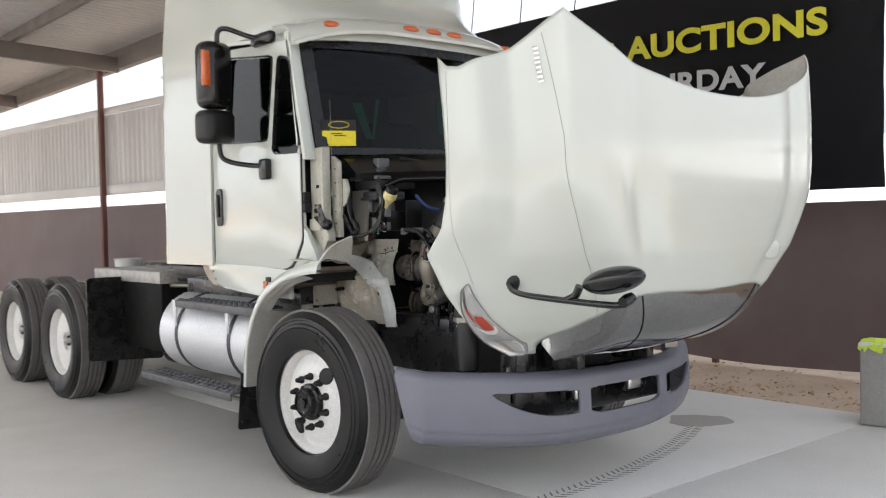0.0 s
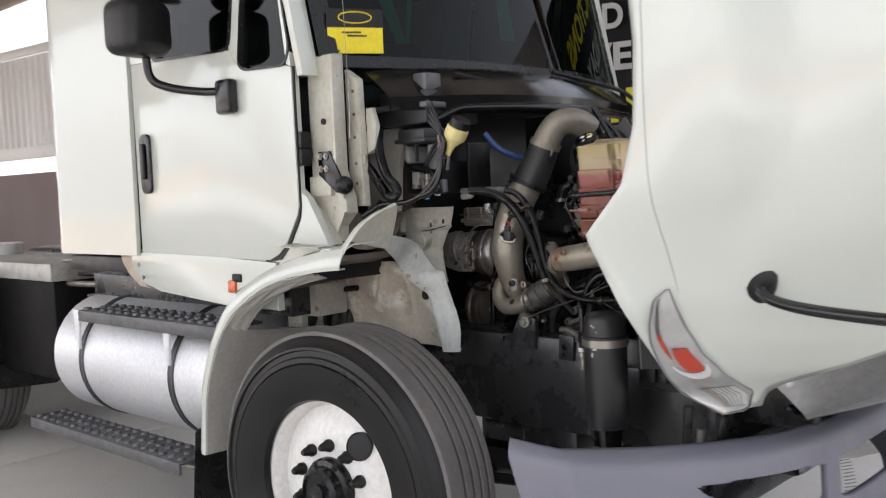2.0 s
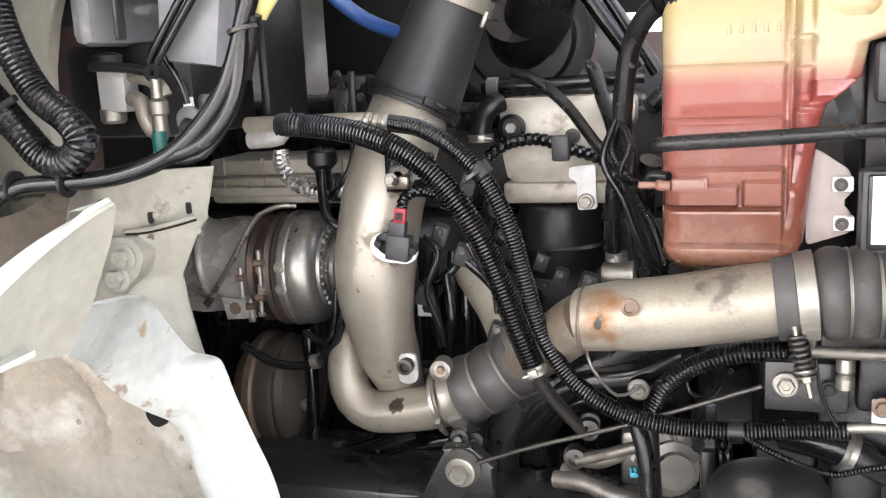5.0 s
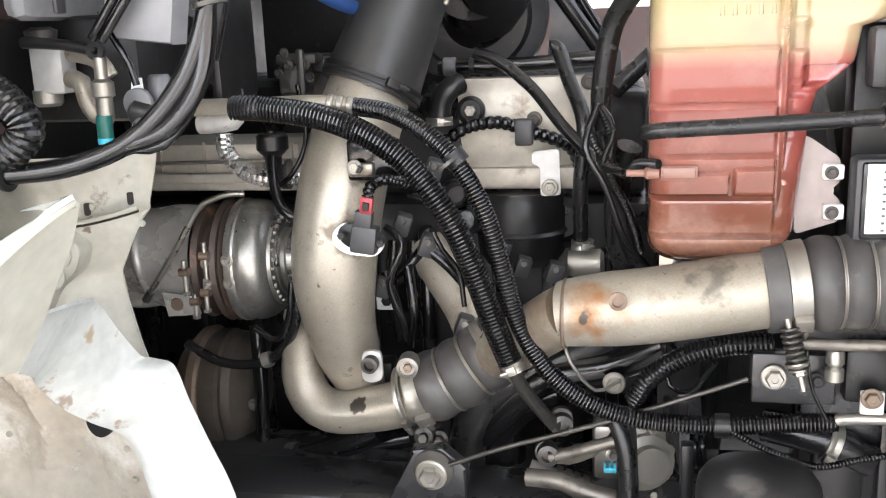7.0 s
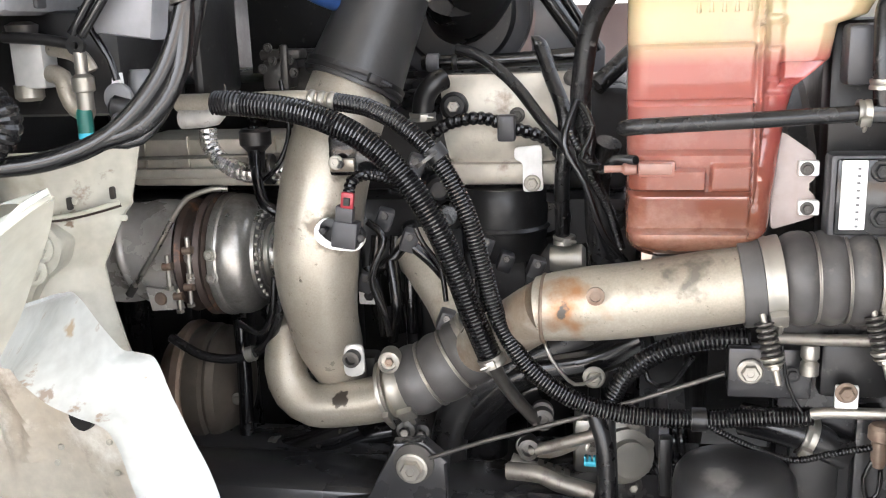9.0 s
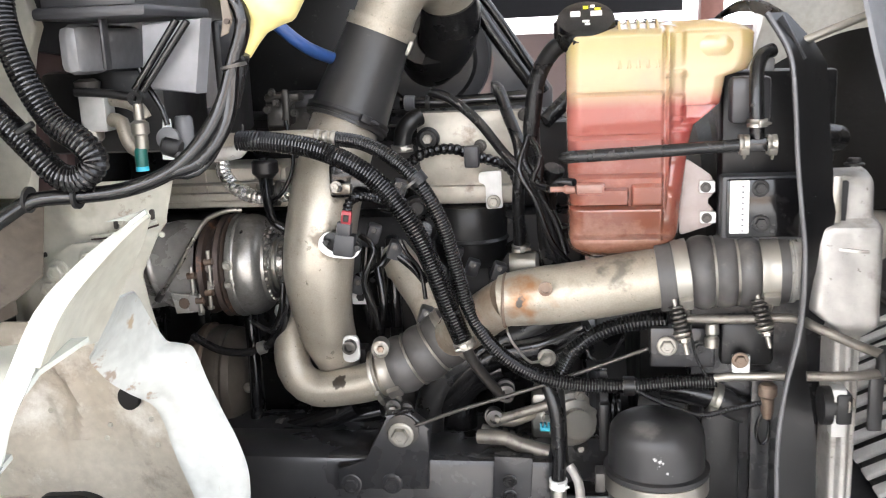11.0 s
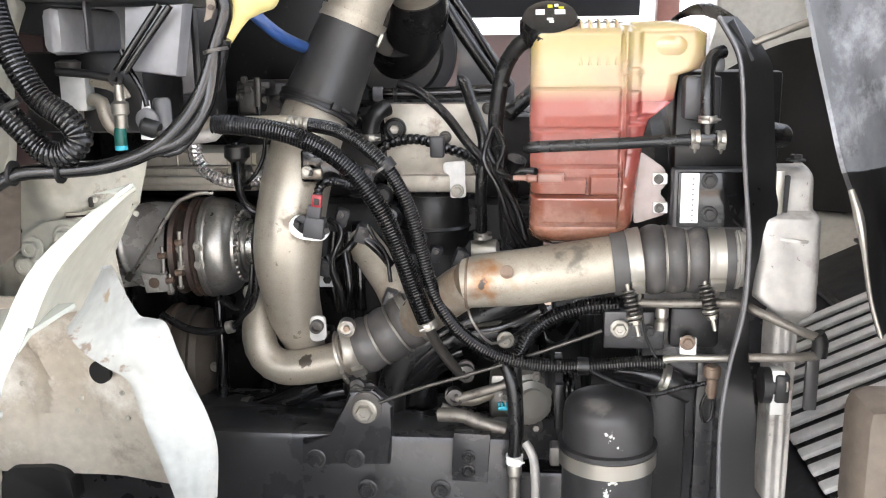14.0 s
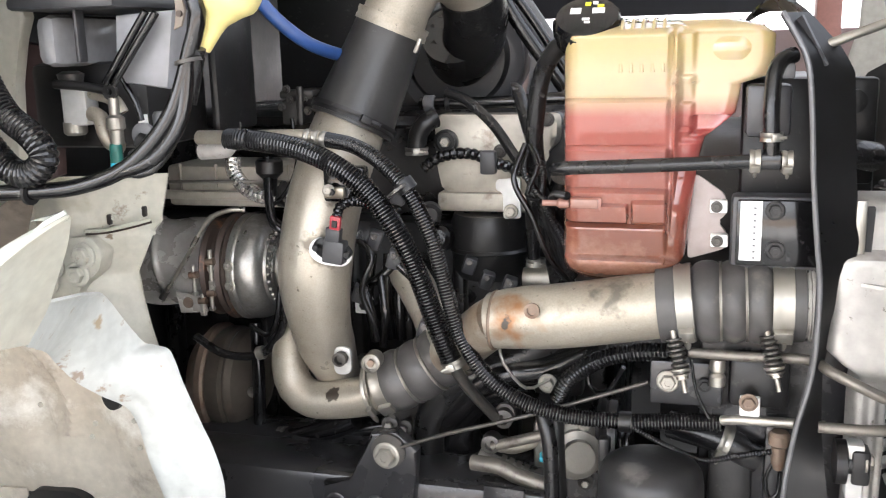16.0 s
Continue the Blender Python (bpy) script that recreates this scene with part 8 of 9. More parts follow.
bm = bmesh.new()
rings = []
FRONT, BACK, NF = 0.552, 0.745, 96
rows_z = [68 + 0.0 + 378 * k / 180 for k in range(181)]
for row in rows_z:
    xl, xr = RES_X, res_right(row)
    end = max(0, (88 - row) / 20, (row - 412) / 34)
    pull = 0.022 * end ** 2.2
    xl, xr = xl + pull, xr - (pull if row > 200 else 0)
    f, b = FRONT + pull * 1.3, BACK - pull * 1.3
    r = 0.022
    loop = []
    for k in range(6):
        a = math.pi / 2 * k / 5
        loop.append((xl + r - r * math.cos(a), f + r - r * math.sin(a) - res_front(xl + r, row) * math.sin(a) * (1 - min(1, end))))
    for k in range(1, NF):
        x = xl + r + (xr - xl - 2 * r) * k / NF
        loop.append((x, f - res_front(x, row) * (1 - min(1, end))))
    for k in range(6):
        a = math.pi / 2 * k / 5
        loop.append((xr - r + r * math.sin(a), f - res_front(xr - r, row) * math.cos(a) * (1 - min(1, end)) + r - r * math.cos(a)))
    loop += [(xr, b - r), (xr - r, b), (xl + r, b), (xl, b - r)]
    rings.append([bm.verts.new((x, y, res_z(row))) for x, y in loop])
for a, b in zip(rings, rings[1:]):
    for k in range(len(a)):
        j = (k + 1) % len(a)
        bm.faces.new((a[k], a[j], b[j], b[k]))
bm.faces.new(rings[0])
bm.faces.new(rings[-1][::-1])
bmesh.ops.recalc_face_normals(bm, faces=bm.faces)
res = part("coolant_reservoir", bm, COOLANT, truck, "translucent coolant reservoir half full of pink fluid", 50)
for k in range(5):
    x = 0.706 + 0.0125 * k
    tube("top_fin", [(x, 0.545, 1.540), (x, 0.547, 1.578), (x, 0.562, 1.600), (x, 0.640, 1.603)], 0.0024, COOLANT, res, "", 8)
box("top_neck", (0.696, 0.556, 1.600), (0.790, 0.700, 1.560), COOLANT, res, "", bevel=0.018)
box("outlet_neck", (0.800, 0.560, 1.592), (0.868, 0.660, 1.540), COOLANT, res, "rounded outlet shoulder", bevel=0.022)
pcap = turned("pressure_cap", [(0.030, 0), (0.040, 0.002), (0.042, 0.010), (0.042, 0.026), (0.038, 0.036), (0.020, 0.040), (0, 0.040)], axis_pose((0.662, 0.590, 1.580), (0, -0.75, 1)), BLACK, res, "black pressure cap with warning symbols", 40)
CAPM = axis_pose((0.662, 0.590, 1.580), (0, -0.75, 1))
for k in range(10):
    a = 2 * math.pi * k / 10
    m = CAPM @ Matrix.Translation((0.0415 * math.cos(a), 0.0415 * math.sin(a), 0.018)) @ Matrix.Rotation(a, 4, "Z")
    block("cap_grip", (0.004, 0.010, 0.022), m, BLACK, pcap, bevel=0.0015)
for x, y, w, h, mt in ((-0.014, 0.004, 0.013, 0.011, WHITE), (0.014, 0.004, 0.015, 0.010, WHITE), (0.016, 0.014, 0.008, 0.004, BANNERYELLOW), (0.0, 0.018, 0.007, 0.006, BANNERYELLOW), (0.009, 0.020, 0.006, 0.005, WHITE), (0.0, -0.013, 0.009, 0.004, WHITE), (0.002, -0.019, 0.007, 0.003, WHITE)):
    block("cap_symbol", (w, h, 0.0012), CAPM @ Matrix.Translation((x, y, 0.0405)), mt, pcap, bevel=0)
level = box("level_sensor", (0.646, 0.532, 1.389), (0.686, 0.552, 1.371), COOLANT, res, "level sensor pocket", bevel=0.004)
box("sensor_slot", (0.648, 0.530, 1.387), (0.682, 0.540, 1.375), MILKPINK, level, "", bevel=0.002)
turned("sensor_tail", [(0.006, 0), (0.007, 0.012), (0.004, 0.016), (0.004, 0.034)], axis_pose((0.645, 0.540, 1.380), (-1, 0, 0)), MILKPINK, level, "", 14)
ear = side_plate("mounting_ear", 0.575, rounded([(0.786, 1.415), (0.802, 1.411), (0.833, 1.389), (0.836, 1.365), (0.824, 1.354), (0.836, 1.342), (0.836, 1.321), (0.790, 1.306)], 0.005), 0.008, EARWHITE, res, "milky mounting ear", 0.002)
for e in ((0.824, 0.570, 1.375), (0.826, 0.570, 1.332)):
    box("ear_pad", (e[0] - 0.009, 0.565, e[2] - 0.008), (e[0] + 0.012, 0.577, e[2] + 0.008), WHITE, ear, "pale pad", bevel=0.002)
    hexbolt("ear_bolt", (e[0] - 0.001, 0.565, e[2]), (0, -1, 0), 0.005, CAST, ear)
hose = tube("overflow_hose", [(0.631, 0.515, 1.426), (0.647, 0.505, 1.429), (0.744, 0.505, 1.433), (0.858, 0.510, 1.438)], 0.0085, RUBBER, truck, "black overflow hose across the reservoir")
for p in ((0.863, 0.512, 1.439), (0.898, 0.512, 1.438)):
    ring("hose_clamp", p, (1, 0, 0), 0.010, 0.012, STEEL, hose, "", 0.003)
tee = box("hose_tee", (0.865, 0.505, 1.447), (0.898, 0.525, 1.429), BLACK, hose, "black hose tee", bevel=0.004)
tube("tee_hose", [(0.881, 0.515, 1.444), (0.880, 0.515, 1.465), (0.879, 0.520, 1.501), (0.881, 0.530, 1.536), (0.890, 0.540, 1.552), (0.903, 0.550, 1.557)], 0.0095, RUBBER, hose, "black hose up to the seal")
ring("hose_clamp", (0.880, 0.515, 1.466), (0, 0, 1), 0.010, 0.010, STEEL, hose, "", 0.003)

# hoses between engine and reservoir
tube("bleed_hose", [(0.638, 0.600, 1.580), (0.617, 0.610, 1.569), (0.595, 0.630, 1.535), (0.585, 0.640, 1.486), (0.581, 0.650, 1.440), (0.587, 0.670, 1.374), (0.607, 0.700, 1.293), (0.620, 0.720, 1.240)], 0.0125, RUBBER, truck, "black reservoir bleed hose")
tube("bleed_hose", [(0.614, 0.680, 1.391), (0.600, 0.700, 1.341), (0.600, 0.720, 1.269), (0.608, 0.720, 1.220)], 0.016, RUBBER, truck)
tube("engine_hose", [(0.399, 0.860, 1.503), (0.434, 0.850, 1.491), (0.482, 0.830, 1.454), (0.524, 0.800, 1.406), (0.557, 0.780, 1.373), (0.580, 0.760, 1.351)], 0.0085, RUBBER, truck, "thin black engine hose")
tube("engine_hose", [(0.506, 0.860, 1.507), (0.516, 0.860, 1.504), (0.532, 0.840, 1.463), (0.554, 0.800, 1.406), (0.549, 0.800, 1.325), (0.548, 0.820, 1.244)], 0.0105, RUBBER, truck, "black engine hose")
rail = tube("fuel_rail", [(0.335, 0.920, 1.482), (0.443, 0.920, 1.482), (0.584, 0.920, 1.489)], 0.0105, BLACK, truck, "black fuel pipe", 16)
turned("rail_collar", [(0.0105, -0.010), (0.014, -0.008), (0.014, 0.008), (0.0105, 0.010)], axis_pose((0.352, 0.920, 1.482), (1, 0, 0)), GREYBOX, rail, "", 18)
turned("rail_collar", [(0.0105, -0.004), (0.013, -0.003), (0.013, 0.003), (0.0105, 0.004)], axis_pose((0.385, 0.920, 1.482), (1, 0, 0)), MATT, rail, "", 18)
tube("cross_hose", [(0.592, 0.900, 1.443), (0.619, 0.920, 1.467), (0.643, 0.940, 1.489)], 0.014, RUBBER, truck)
ribbed("small_loom", [(0.578, 0.640, 1.446), (0.571, 0.630, 1.415), (0.583, 0.620, 1.389), (0.607, 0.600, 1.370), (0.623, 0.560, 1.387), (0.644, 0.530, 1.391)], 0.0055, BLACK, truck, "thin corrugated sensor lead", pitch=0.004, depth=0.2)
ribbed("small_loom", [(0.582, 0.640, 1.441), (0.594, 0.640, 1.405), (0.591, 0.660, 1.361), (0.615, 0.680, 1.306), (0.629, 0.700, 1.254)], 0.006, BLACK, truck, "thin corrugated lead", pitch=0.004, depth=0.2)

tv = turned("thermostat_valve", [(0.018, 0), (0.020, 0.01), (0.020, 0.045), (0.014, 0.05)], axis_pose((0.530, 0.830, 1.206), (1, 0, 0.02)), STEEL, truck, "bright thermostat valve", 24)
ring("valve_clamp", (0.550, 0.825, 1.235), (0, 0, 1), 0.013, 0.012, STEEL, tv)
tube("elbow_fitting", [(0.345, 0.860, 1.408), (0.349, 0.860, 1.436), (0.363, 0.860, 1.454), (0.376, 0.870, 1.461)], 0.016, RUBBER, truck, "black rubber elbow")
ring("fitting_clamp", (0.345, 0.860, 1.408), (0, 0, 1), 0.0165, 0.012, STEEL, truck)
for x in (600, 628, 648):
    tube("fuel_line", [((0.294, 0.780, 1.250)[0] + (x - 605) * 0.001, 0.78, (0.294, 0.780, 1.250)[2]), ((0.289, 0.770, 1.174)[0] + (x - 605) * 0.0011, 0.77, (0.289, 0.770, 1.174)[2]), ((0.299, 0.770, 1.110)[0] + (x - 605) * 0.0009, 0.77, (0.299, 0.770, 1.110)[2])], 0.0085, BLACK, truck, "black injector line")
for p in ((0.280, 0.760, 1.168),):
    b = box("pale_clip", (p[0] - 0.016, 0.755, p[2] - 0.014), (p[0] + 0.014, 0.765, p[2] + 0.014), WHITE, truck, "pale bracket clip", bevel=0.003)
    hexbolt("clip_bolt", p, (0, -1, 0), 0.008, MATT, b)

tube("radiator_hose", [(0.392, 0.720, 0.930), (0.398, 0.715, 0.985), (0.425, 0.710, 1.045), (0.470, 0.710, 1.078), (0.563, 0.715, 1.124), (0.640, 0.720, 1.160)], 0.026, RUBBER, truck, "thick glossy black radiator hose", 24)
for a in ([(0.410, 0.800, 1.063), (0.419, 0.760, 1.028), (0.425, 0.750, 0.981), (0.416, 0.760, 0.878)], [(0.492, 0.780, 1.061), (0.467, 0.750, 1.042), (0.451, 0.745, 1.001), (0.445, 0.750, 0.885)], [(0.647, 0.700, 1.131), (0.592, 0.720, 1.105), (0.522, 0.750, 1.062), (0.463, 0.780, 1.021)]):
    hz = tube("coolant_hose", a, 0.026, BLACK, truck, "thick black coolant hose", 20)
ring("hose_band", (0.422, 0.755, 1.004), (0.1, 0, -1), 0.029, 0.010, STEEL, hz)
pump = turned("pump_body", [(0.0, -0.02), (0.040, -0.02), (0.044, -0.01), (0.044, 0.02), (0.036, 0.024), (0.036, 0.034), (0.024, 0.036), (0.024, 0.05), (0, 0.05)], axis_pose((0.630, 0.700, 0.980), (0.3, -1, 0.1)), STEEL, truck, "grey cast fuel pump body", 28)
for k in range(6):
    a = math.pi * 2 * k / 6
    hexbolt("pump_bolt", Vector((0.630, 0.672, 0.994)) + Vector((0.036 * math.cos(a), 0.01 * math.cos(a), 0.036 * math.sin(a))), (0.3, -1, 0.1), 0.006, STEEL, pump)
ribbed("filter_body", [(0.671, 0.720, 0.981), (0.715, 0.720, 0.985)], 0.036, BLACK, truck, "black ribbed filter body", pitch=0.009, depth=0.05, sides=28)
for p, r in (((0.529, 0.680, 1.035), 0.015), ((0.508, 0.680, 0.987), 0.015), ((0.648, 0.700, 0.927), 0.012), ((0.338, 0.700, 0.992), 0.013), ((0.356, 0.720, 0.980), 0.012)):
    fit_ring = turned("banjo_fitting", [(r * 0.55, -0.006), (r, -0.006), (r, 0.008), (r * 0.55, 0.010), (r * 0.55, 0.004), (0, 0.004)], axis_pose(p, (0.1, -1, 0.15)), CAST, truck, "dull banjo fitting", 18)
    hexbolt("banjo_bolt", Vector(p) + Vector((0, -0.010, 0)), (0.1, -1, 0.15), r * 0.5, STEEL, fit_ring, False)
tube("steel_line", [(0.507, 0.690, 0.979), (0.537, 0.690, 0.975), (0.571, 0.700, 0.985), (0.604, 0.720, 0.988)], 0.011, ALU, truck, "dull steel fuel line", 14)
cpl = tube("line_coupling", [(0.485, 0.680, 0.959), (0.512, 0.680, 0.949), (0.549, 0.680, 0.937), (0.594, 0.680, 0.920)], 0.014, CACALU, truck, "grey hose coupling", 16)
for k in range(4):
    turned("coupling_nut", [(0.015, -0.004), (0.019, -0.004), (0.019, 0.004), (0.015, 0.004)], axis_pose(Vector((0.521, 0.680, 0.946)).lerp(Vector((0.556, 0.680, 0.934)), k / 3), (1, 0, -0.35)), STEEL, cpl, "", 6)
tube("green_hose", [(0.610, 0.640, 1.069), (0.613, 0.630, 1.021), (0.615, 0.630, 0.974), (0.616, 0.640, 0.930)], 0.013, DUSTYRUBBER, truck, "dark dusty hose", 16)
tube("black_pipe", [(0.092, 0.760, 0.909), (0.151, 0.750, 0.927), (0.218, 0.740, 0.956), (0.262, 0.740, 0.977)], 0.019, BLACK, truck, "black oil return pipe", 18)
ring("pipe_clip", (0.123, 0.753, 0.921), (1, 0, 0.15), 0.020, 0.014, STEEL, truck)
for p, q in (((0.284, 0.740, 1.214), (0.303, 0.740, 1.116)), ((0.314, 0.750, 1.220), (0.312, 0.750, 1.104)), ((0.273, 0.760, 1.192), (0.341, 0.780, 1.253)), ((0.347, 0.700, 1.264), (0.398, 0.720, 1.205))):
    tube("injector_pipe", [p, Vector(p).lerp(Vector(q), 0.5) + Vector((0.01, -0.012, 0.0)), q], 0.0075, BLACK, truck, "black injector pipe", 10)
for p in ((0.282, 0.735, 1.195), (0.355, 0.700, 1.262), (0.400, 0.700, 1.152), (0.317, 0.720, 1.286), (0.367, 0.700, 1.361), (0.432, 0.860, 1.218), (0.461, 0.860, 1.193), (0.512, 0.800, 1.201)):
    blk = block("bay_connector", (0.022, 0.022, 0.030), Matrix.Translation(p) @ pose(0, 0, 0, 10, 20, 15), DARKBOX, truck, "small dark connector", 0.004)
    hexbolt("connector_nut", Vector(p) + Vector((0.004, -0.012, 0.006)), (0, -1, 0.2), 0.0055, CAST, blk, False)

def wire(points, r=0.0035, mat=None):
    tube("thin_wire", points, r, mat or BLACK, truck, "thin black engine wire", 8)


wire([(0.299, 0.700, 1.286), (0.323, 0.690, 1.266), (0.303, 0.690, 1.212), (0.315, 0.700, 1.162), (0.319, 0.710, 1.126)], 0.005)
wire([(0.368, 0.680, 1.283), (0.378, 0.680, 1.261), (0.397, 0.690, 1.228), (0.403, 0.690, 1.182)])
wire([(0.578, 0.600, 1.448), (0.566, 0.580, 1.403), (0.588, 0.580, 1.358), (0.609, 0.600, 1.295), (0.635, 0.620, 1.257)], 0.004)
wire([(0.584, 0.600, 1.445), (0.597, 0.585, 1.421), (0.585, 0.570, 1.385), (0.607, 0.550, 1.380)], 0.0035)
wire([(0.137, 0.740, 1.333), (0.168, 0.730, 1.358), (0.184, 0.740, 1.403), (0.170, 0.760, 1.470)])
wire([(0.347, 0.640, 1.339), (0.376, 0.620, 1.339), (0.399, 0.600, 1.356)])
wire([(0.712, 0.580, 1.154), (0.688, 0.600, 1.111), (0.663, 0.620, 1.109), (0.656, 0.620, 1.159)])
wire([(0.539, 0.600, 1.167), (0.547, 0.590, 1.145), (0.576, 0.600, 1.107), (0.606, 0.620, 1.114)], 0.0022, STEEL)
wire([(0.799, 0.520, 1.192), (0.807, 0.520, 1.148), (0.823, 0.520, 1.116)], 0.002)
wire([(0.103, 0.700, 1.141), (0.139, 0.690, 1.129), (0.162, 0.680, 1.165), (0.170, 0.680, 1.213)], 0.0045)
wire([(0.078, 0.440, 1.569), (0.087, 0.440, 1.545), (0.103, 0.440, 1.516), (0.109, 0.440, 1.493)], 0.004)
for a, b, mt in (((0.101, 0.860, 1.510), (0.165, 0.900, 1.494), CAST), ((0.104, 0.860, 1.494), (0.141, 0.920, 1.451), CAST), ((0.136, 0.850, 1.517), (0.149, 0.860, 1.451), CAST), ((0.110, 0.660, 1.492), (0.113, 0.700, 1.461), GREYBOX), ((0.253, 0.760, 1.073), (0.282, 0.800, 1.015), CAST), ((0.296, 0.780, 1.023), (0.361, 0.820, 0.927), CAST), ((0.673, 0.740, 1.157), (0.763, 0.780, 1.114), FRAMEBLK), ((0.550, 0.800, 1.085), (0.629, 0.840, 1.021), ENGINE)):
    casting = box("bay_casting", a, b, mt, truck, "small cast bracket in the engine bay", bevel=0.006)
    mid = (Vector(a) + Vector(b)) / 2
    for dx, dz in ((-0.016, 0.01), (0.016, -0.008)):
        hexbolt("casting_bolt", (mid.x + dx, min(a[1], b[1]) - 0.001, mid.z + dz), (0, -1, 0), 0.005, CAST, casting)
for p, w in (((0.183, 0.318, 1.457), (0.75, 0, 0.65)), ((0.413, 0.553, 1.390), (0.6, 0, -0.8)), ((0.148, 0.760, 1.354), (1, 0, 0))):
    turned("tie_wrap", [(0.014, -0.002), (0.0158, -0.002), (0.0158, 0.002), (0.014, 0.002)], axis_pose(p, w), CAST, truck, "", 16)
for p in ((0.284, 0.625, 1.377), (0.060, 0.770, 0.996), (0.034, 0.770, 1.008), (0.675, 0.660, 1.250), (0.701, 0.660, 1.251), (0.033, 0.715, 1.230), (0.065, 0.712, 1.235), (0.034, 0.715, 1.201), (0.065, 0.712, 1.202)):
    hexbolt("small_bolt", p, (0, -1, 0.1), 0.0065, STEEL, truck)

# the two corrugated looms that sweep across the engine
loom = ribbed("main_loom", [(0.155, 0.575, 1.456), (0.194, 0.570, 1.455), (0.266, 0.565, 1.444), (0.328, 0.560, 1.419), (0.375, 0.560, 1.380), (0.414, 0.560, 1.322), (0.438, 0.565, 1.263), (0.459, 0.570, 1.198), (0.477, 0.575, 1.148)], 0.0152, BLACK, truck, "thick black corrugated wiring loom")
loom2 = ribbed("long_loom", [(0.296, 0.600, 1.453), (0.341, 0.590, 1.445), (0.387, 0.575, 1.422), (0.427, 0.565, 1.383), (0.456, 0.560, 1.327), (0.473, 0.560, 1.264), (0.490, 0.560, 1.201), (0.523, 0.555, 1.147), (0.572, 0.550, 1.111), (0.634, 0.550, 1.093), (0.714, 0.550, 1.090), (0.783, 0.550, 1.096), (0.840, 0.550, 1.100)], 0.0112, BLACK, truck, "long black corrugated wiring loom", pitch=0.0042)
for p, w in (((0.421, 0.565, 1.395), (0.6, 0, -0.8)), ((0.718, 0.550, 1.090), (1, 0, 0))):
    turned("loom_clip", [(0.011, -0.008), (0.014, -0.008), (0.014, 0.008), (0.011, 0.008)], axis_pose(p, w), MATT, loom2, "", 16)
tube("metal_end", [(0.107, 0.585, 1.437), (0.150, 0.580, 1.441), (0.158, 0.577, 1.454)], 0.012, CACALU, loom, "dull pipe end", 18)
tube("metal_end", [(0.102, 0.590, 1.456), (0.156, 0.577, 1.457)], 0.011, ALU, loom)
tube("metal_end", [(0.176, 0.600, 1.457), (0.258, 0.600, 1.458), (0.300, 0.600, 1.452)], 0.0095, ALU, loom2, "dull metal pipe", 18)
for k in range(3):
    turned("pipe_nut", [(0.011, -0.004), (0.0125, -0.002), (0.0125, 0.002), (0.011, 0.004)], axis_pose(((0.268, 0.598, 1.456)[0] + 0.012 * k, 0.598, (0.268, 0.598, 1.456)[2] - 0.0015 * k), (1, 0, -0.1)), STEEL, loom2, "", 12)
ring("loom_end_clamp", (0.479, 0.575, 1.144), (0.4, 0, -1), 0.014, 0.012, STEEL, loom)
tube("loom_tail", [(0.479, 0.575, 1.142), (0.487, 0.600, 1.109), (0.503, 0.630, 1.070), (0.522, 0.660, 1.032)], 0.0085, CAST, loom, "grey pipe below the loom")

# ---- lower bay: brackets, rods, canister ----
fb = side_plate("mount_bracket", 0.585, [(0.347, 1.024), (0.387, 1.029), (0.418, 1.002), (0.414, 0.961), (0.411, 0.900), (0.265, 0.896), (0.266, 0.937), (0.316, 0.943)], 0.02, FRAMEBLK, truck, "chipped black engine mount bracket", 0.005)
hexbolt("mount_bolt", (0.373, 0.580, 0.995), (0, -1, 0), 0.014, STEEL, fb, True, "bright hexagon bolt")
turned("mount_washer", [(0.026, 0), (0.026, 0.006), (0.015, 0.007)], axis_pose((0.375, 0.586, 1.001), (0, -1, 0)), CAST, fb, "", 28)
for p in ((0.290, 0.580, 0.911), (0.355, 0.580, 0.913), (0.374, 0.580, 0.860), (0.493, 0.598, 0.854)):
    hexbolt("frame_bolt", p, (0, -1, 0), 0.0115, FRAMEBLK, fb)
box("rail_top_near", (-0.30, 0.60, 0.62), (0.62, 0.72, 0.946), FRAMEBLK, truck, "black front frame extension", bevel=0.014)
fplate = side_plate("frame_plate", 0.584, [(0.516, 0.960), (0.576, 0.958), (0.570, 0.874), (0.512, 0.876)], 0.016, FRAMEBLK, truck, "black bolted frame plate", 0.003)
for z in (0.921, 0.896):
    hexbolt("plate_bolt", (0.540, 0.582, z), (0, -1, 0), 0.0075, BLACK, fplate)
tube("steel_rod", [(0.397, 0.575, 1.012), (0.471, 0.570, 1.042), (0.594, 0.565, 1.084), (0.746, 0.560, 1.143)], 0.0029, CAST, truck, "thin dark support rod", 10)
tube("black_pipe", [(0.415, 0.720, 0.989), (0.498, 0.700, 1.077), (0.597, 0.700, 1.104), (0.659, 0.690, 1.138)], 0.022, BLACK, truck, "black coolant pipe", 20)
tube("black_pipe", [(0.426, 0.750, 0.924), (0.438, 0.740, 0.982), (0.471, 0.730, 1.029), (0.527, 0.720, 1.055)], 0.024, BLACK, truck, "", 20)
tube("black_pipe", [(0.175, 0.780, 0.900), (0.238, 0.770, 0.939), (0.303, 0.770, 0.957)], 0.016, BLACK, truck)
ribbed("short_loom", [(0.621, 0.600, 1.095), (0.639, 0.590, 1.129), (0.678, 0.580, 1.161), (0.722, 0.575, 1.177), (0.774, 0.570, 1.183)], 0.0125, BLACK, truck, "short black corrugated loom", pitch=0.0052)
DULLTUBE = add_rust(material("dull_steel_tube", (0.20, 0.185, 0.16), 0.42, metal=0.6, second=(0.12, 0.105, 0.09), scale=20, bump=0.2), (0.06, 0.05, 0.04), 40, 0.55, 0.7)
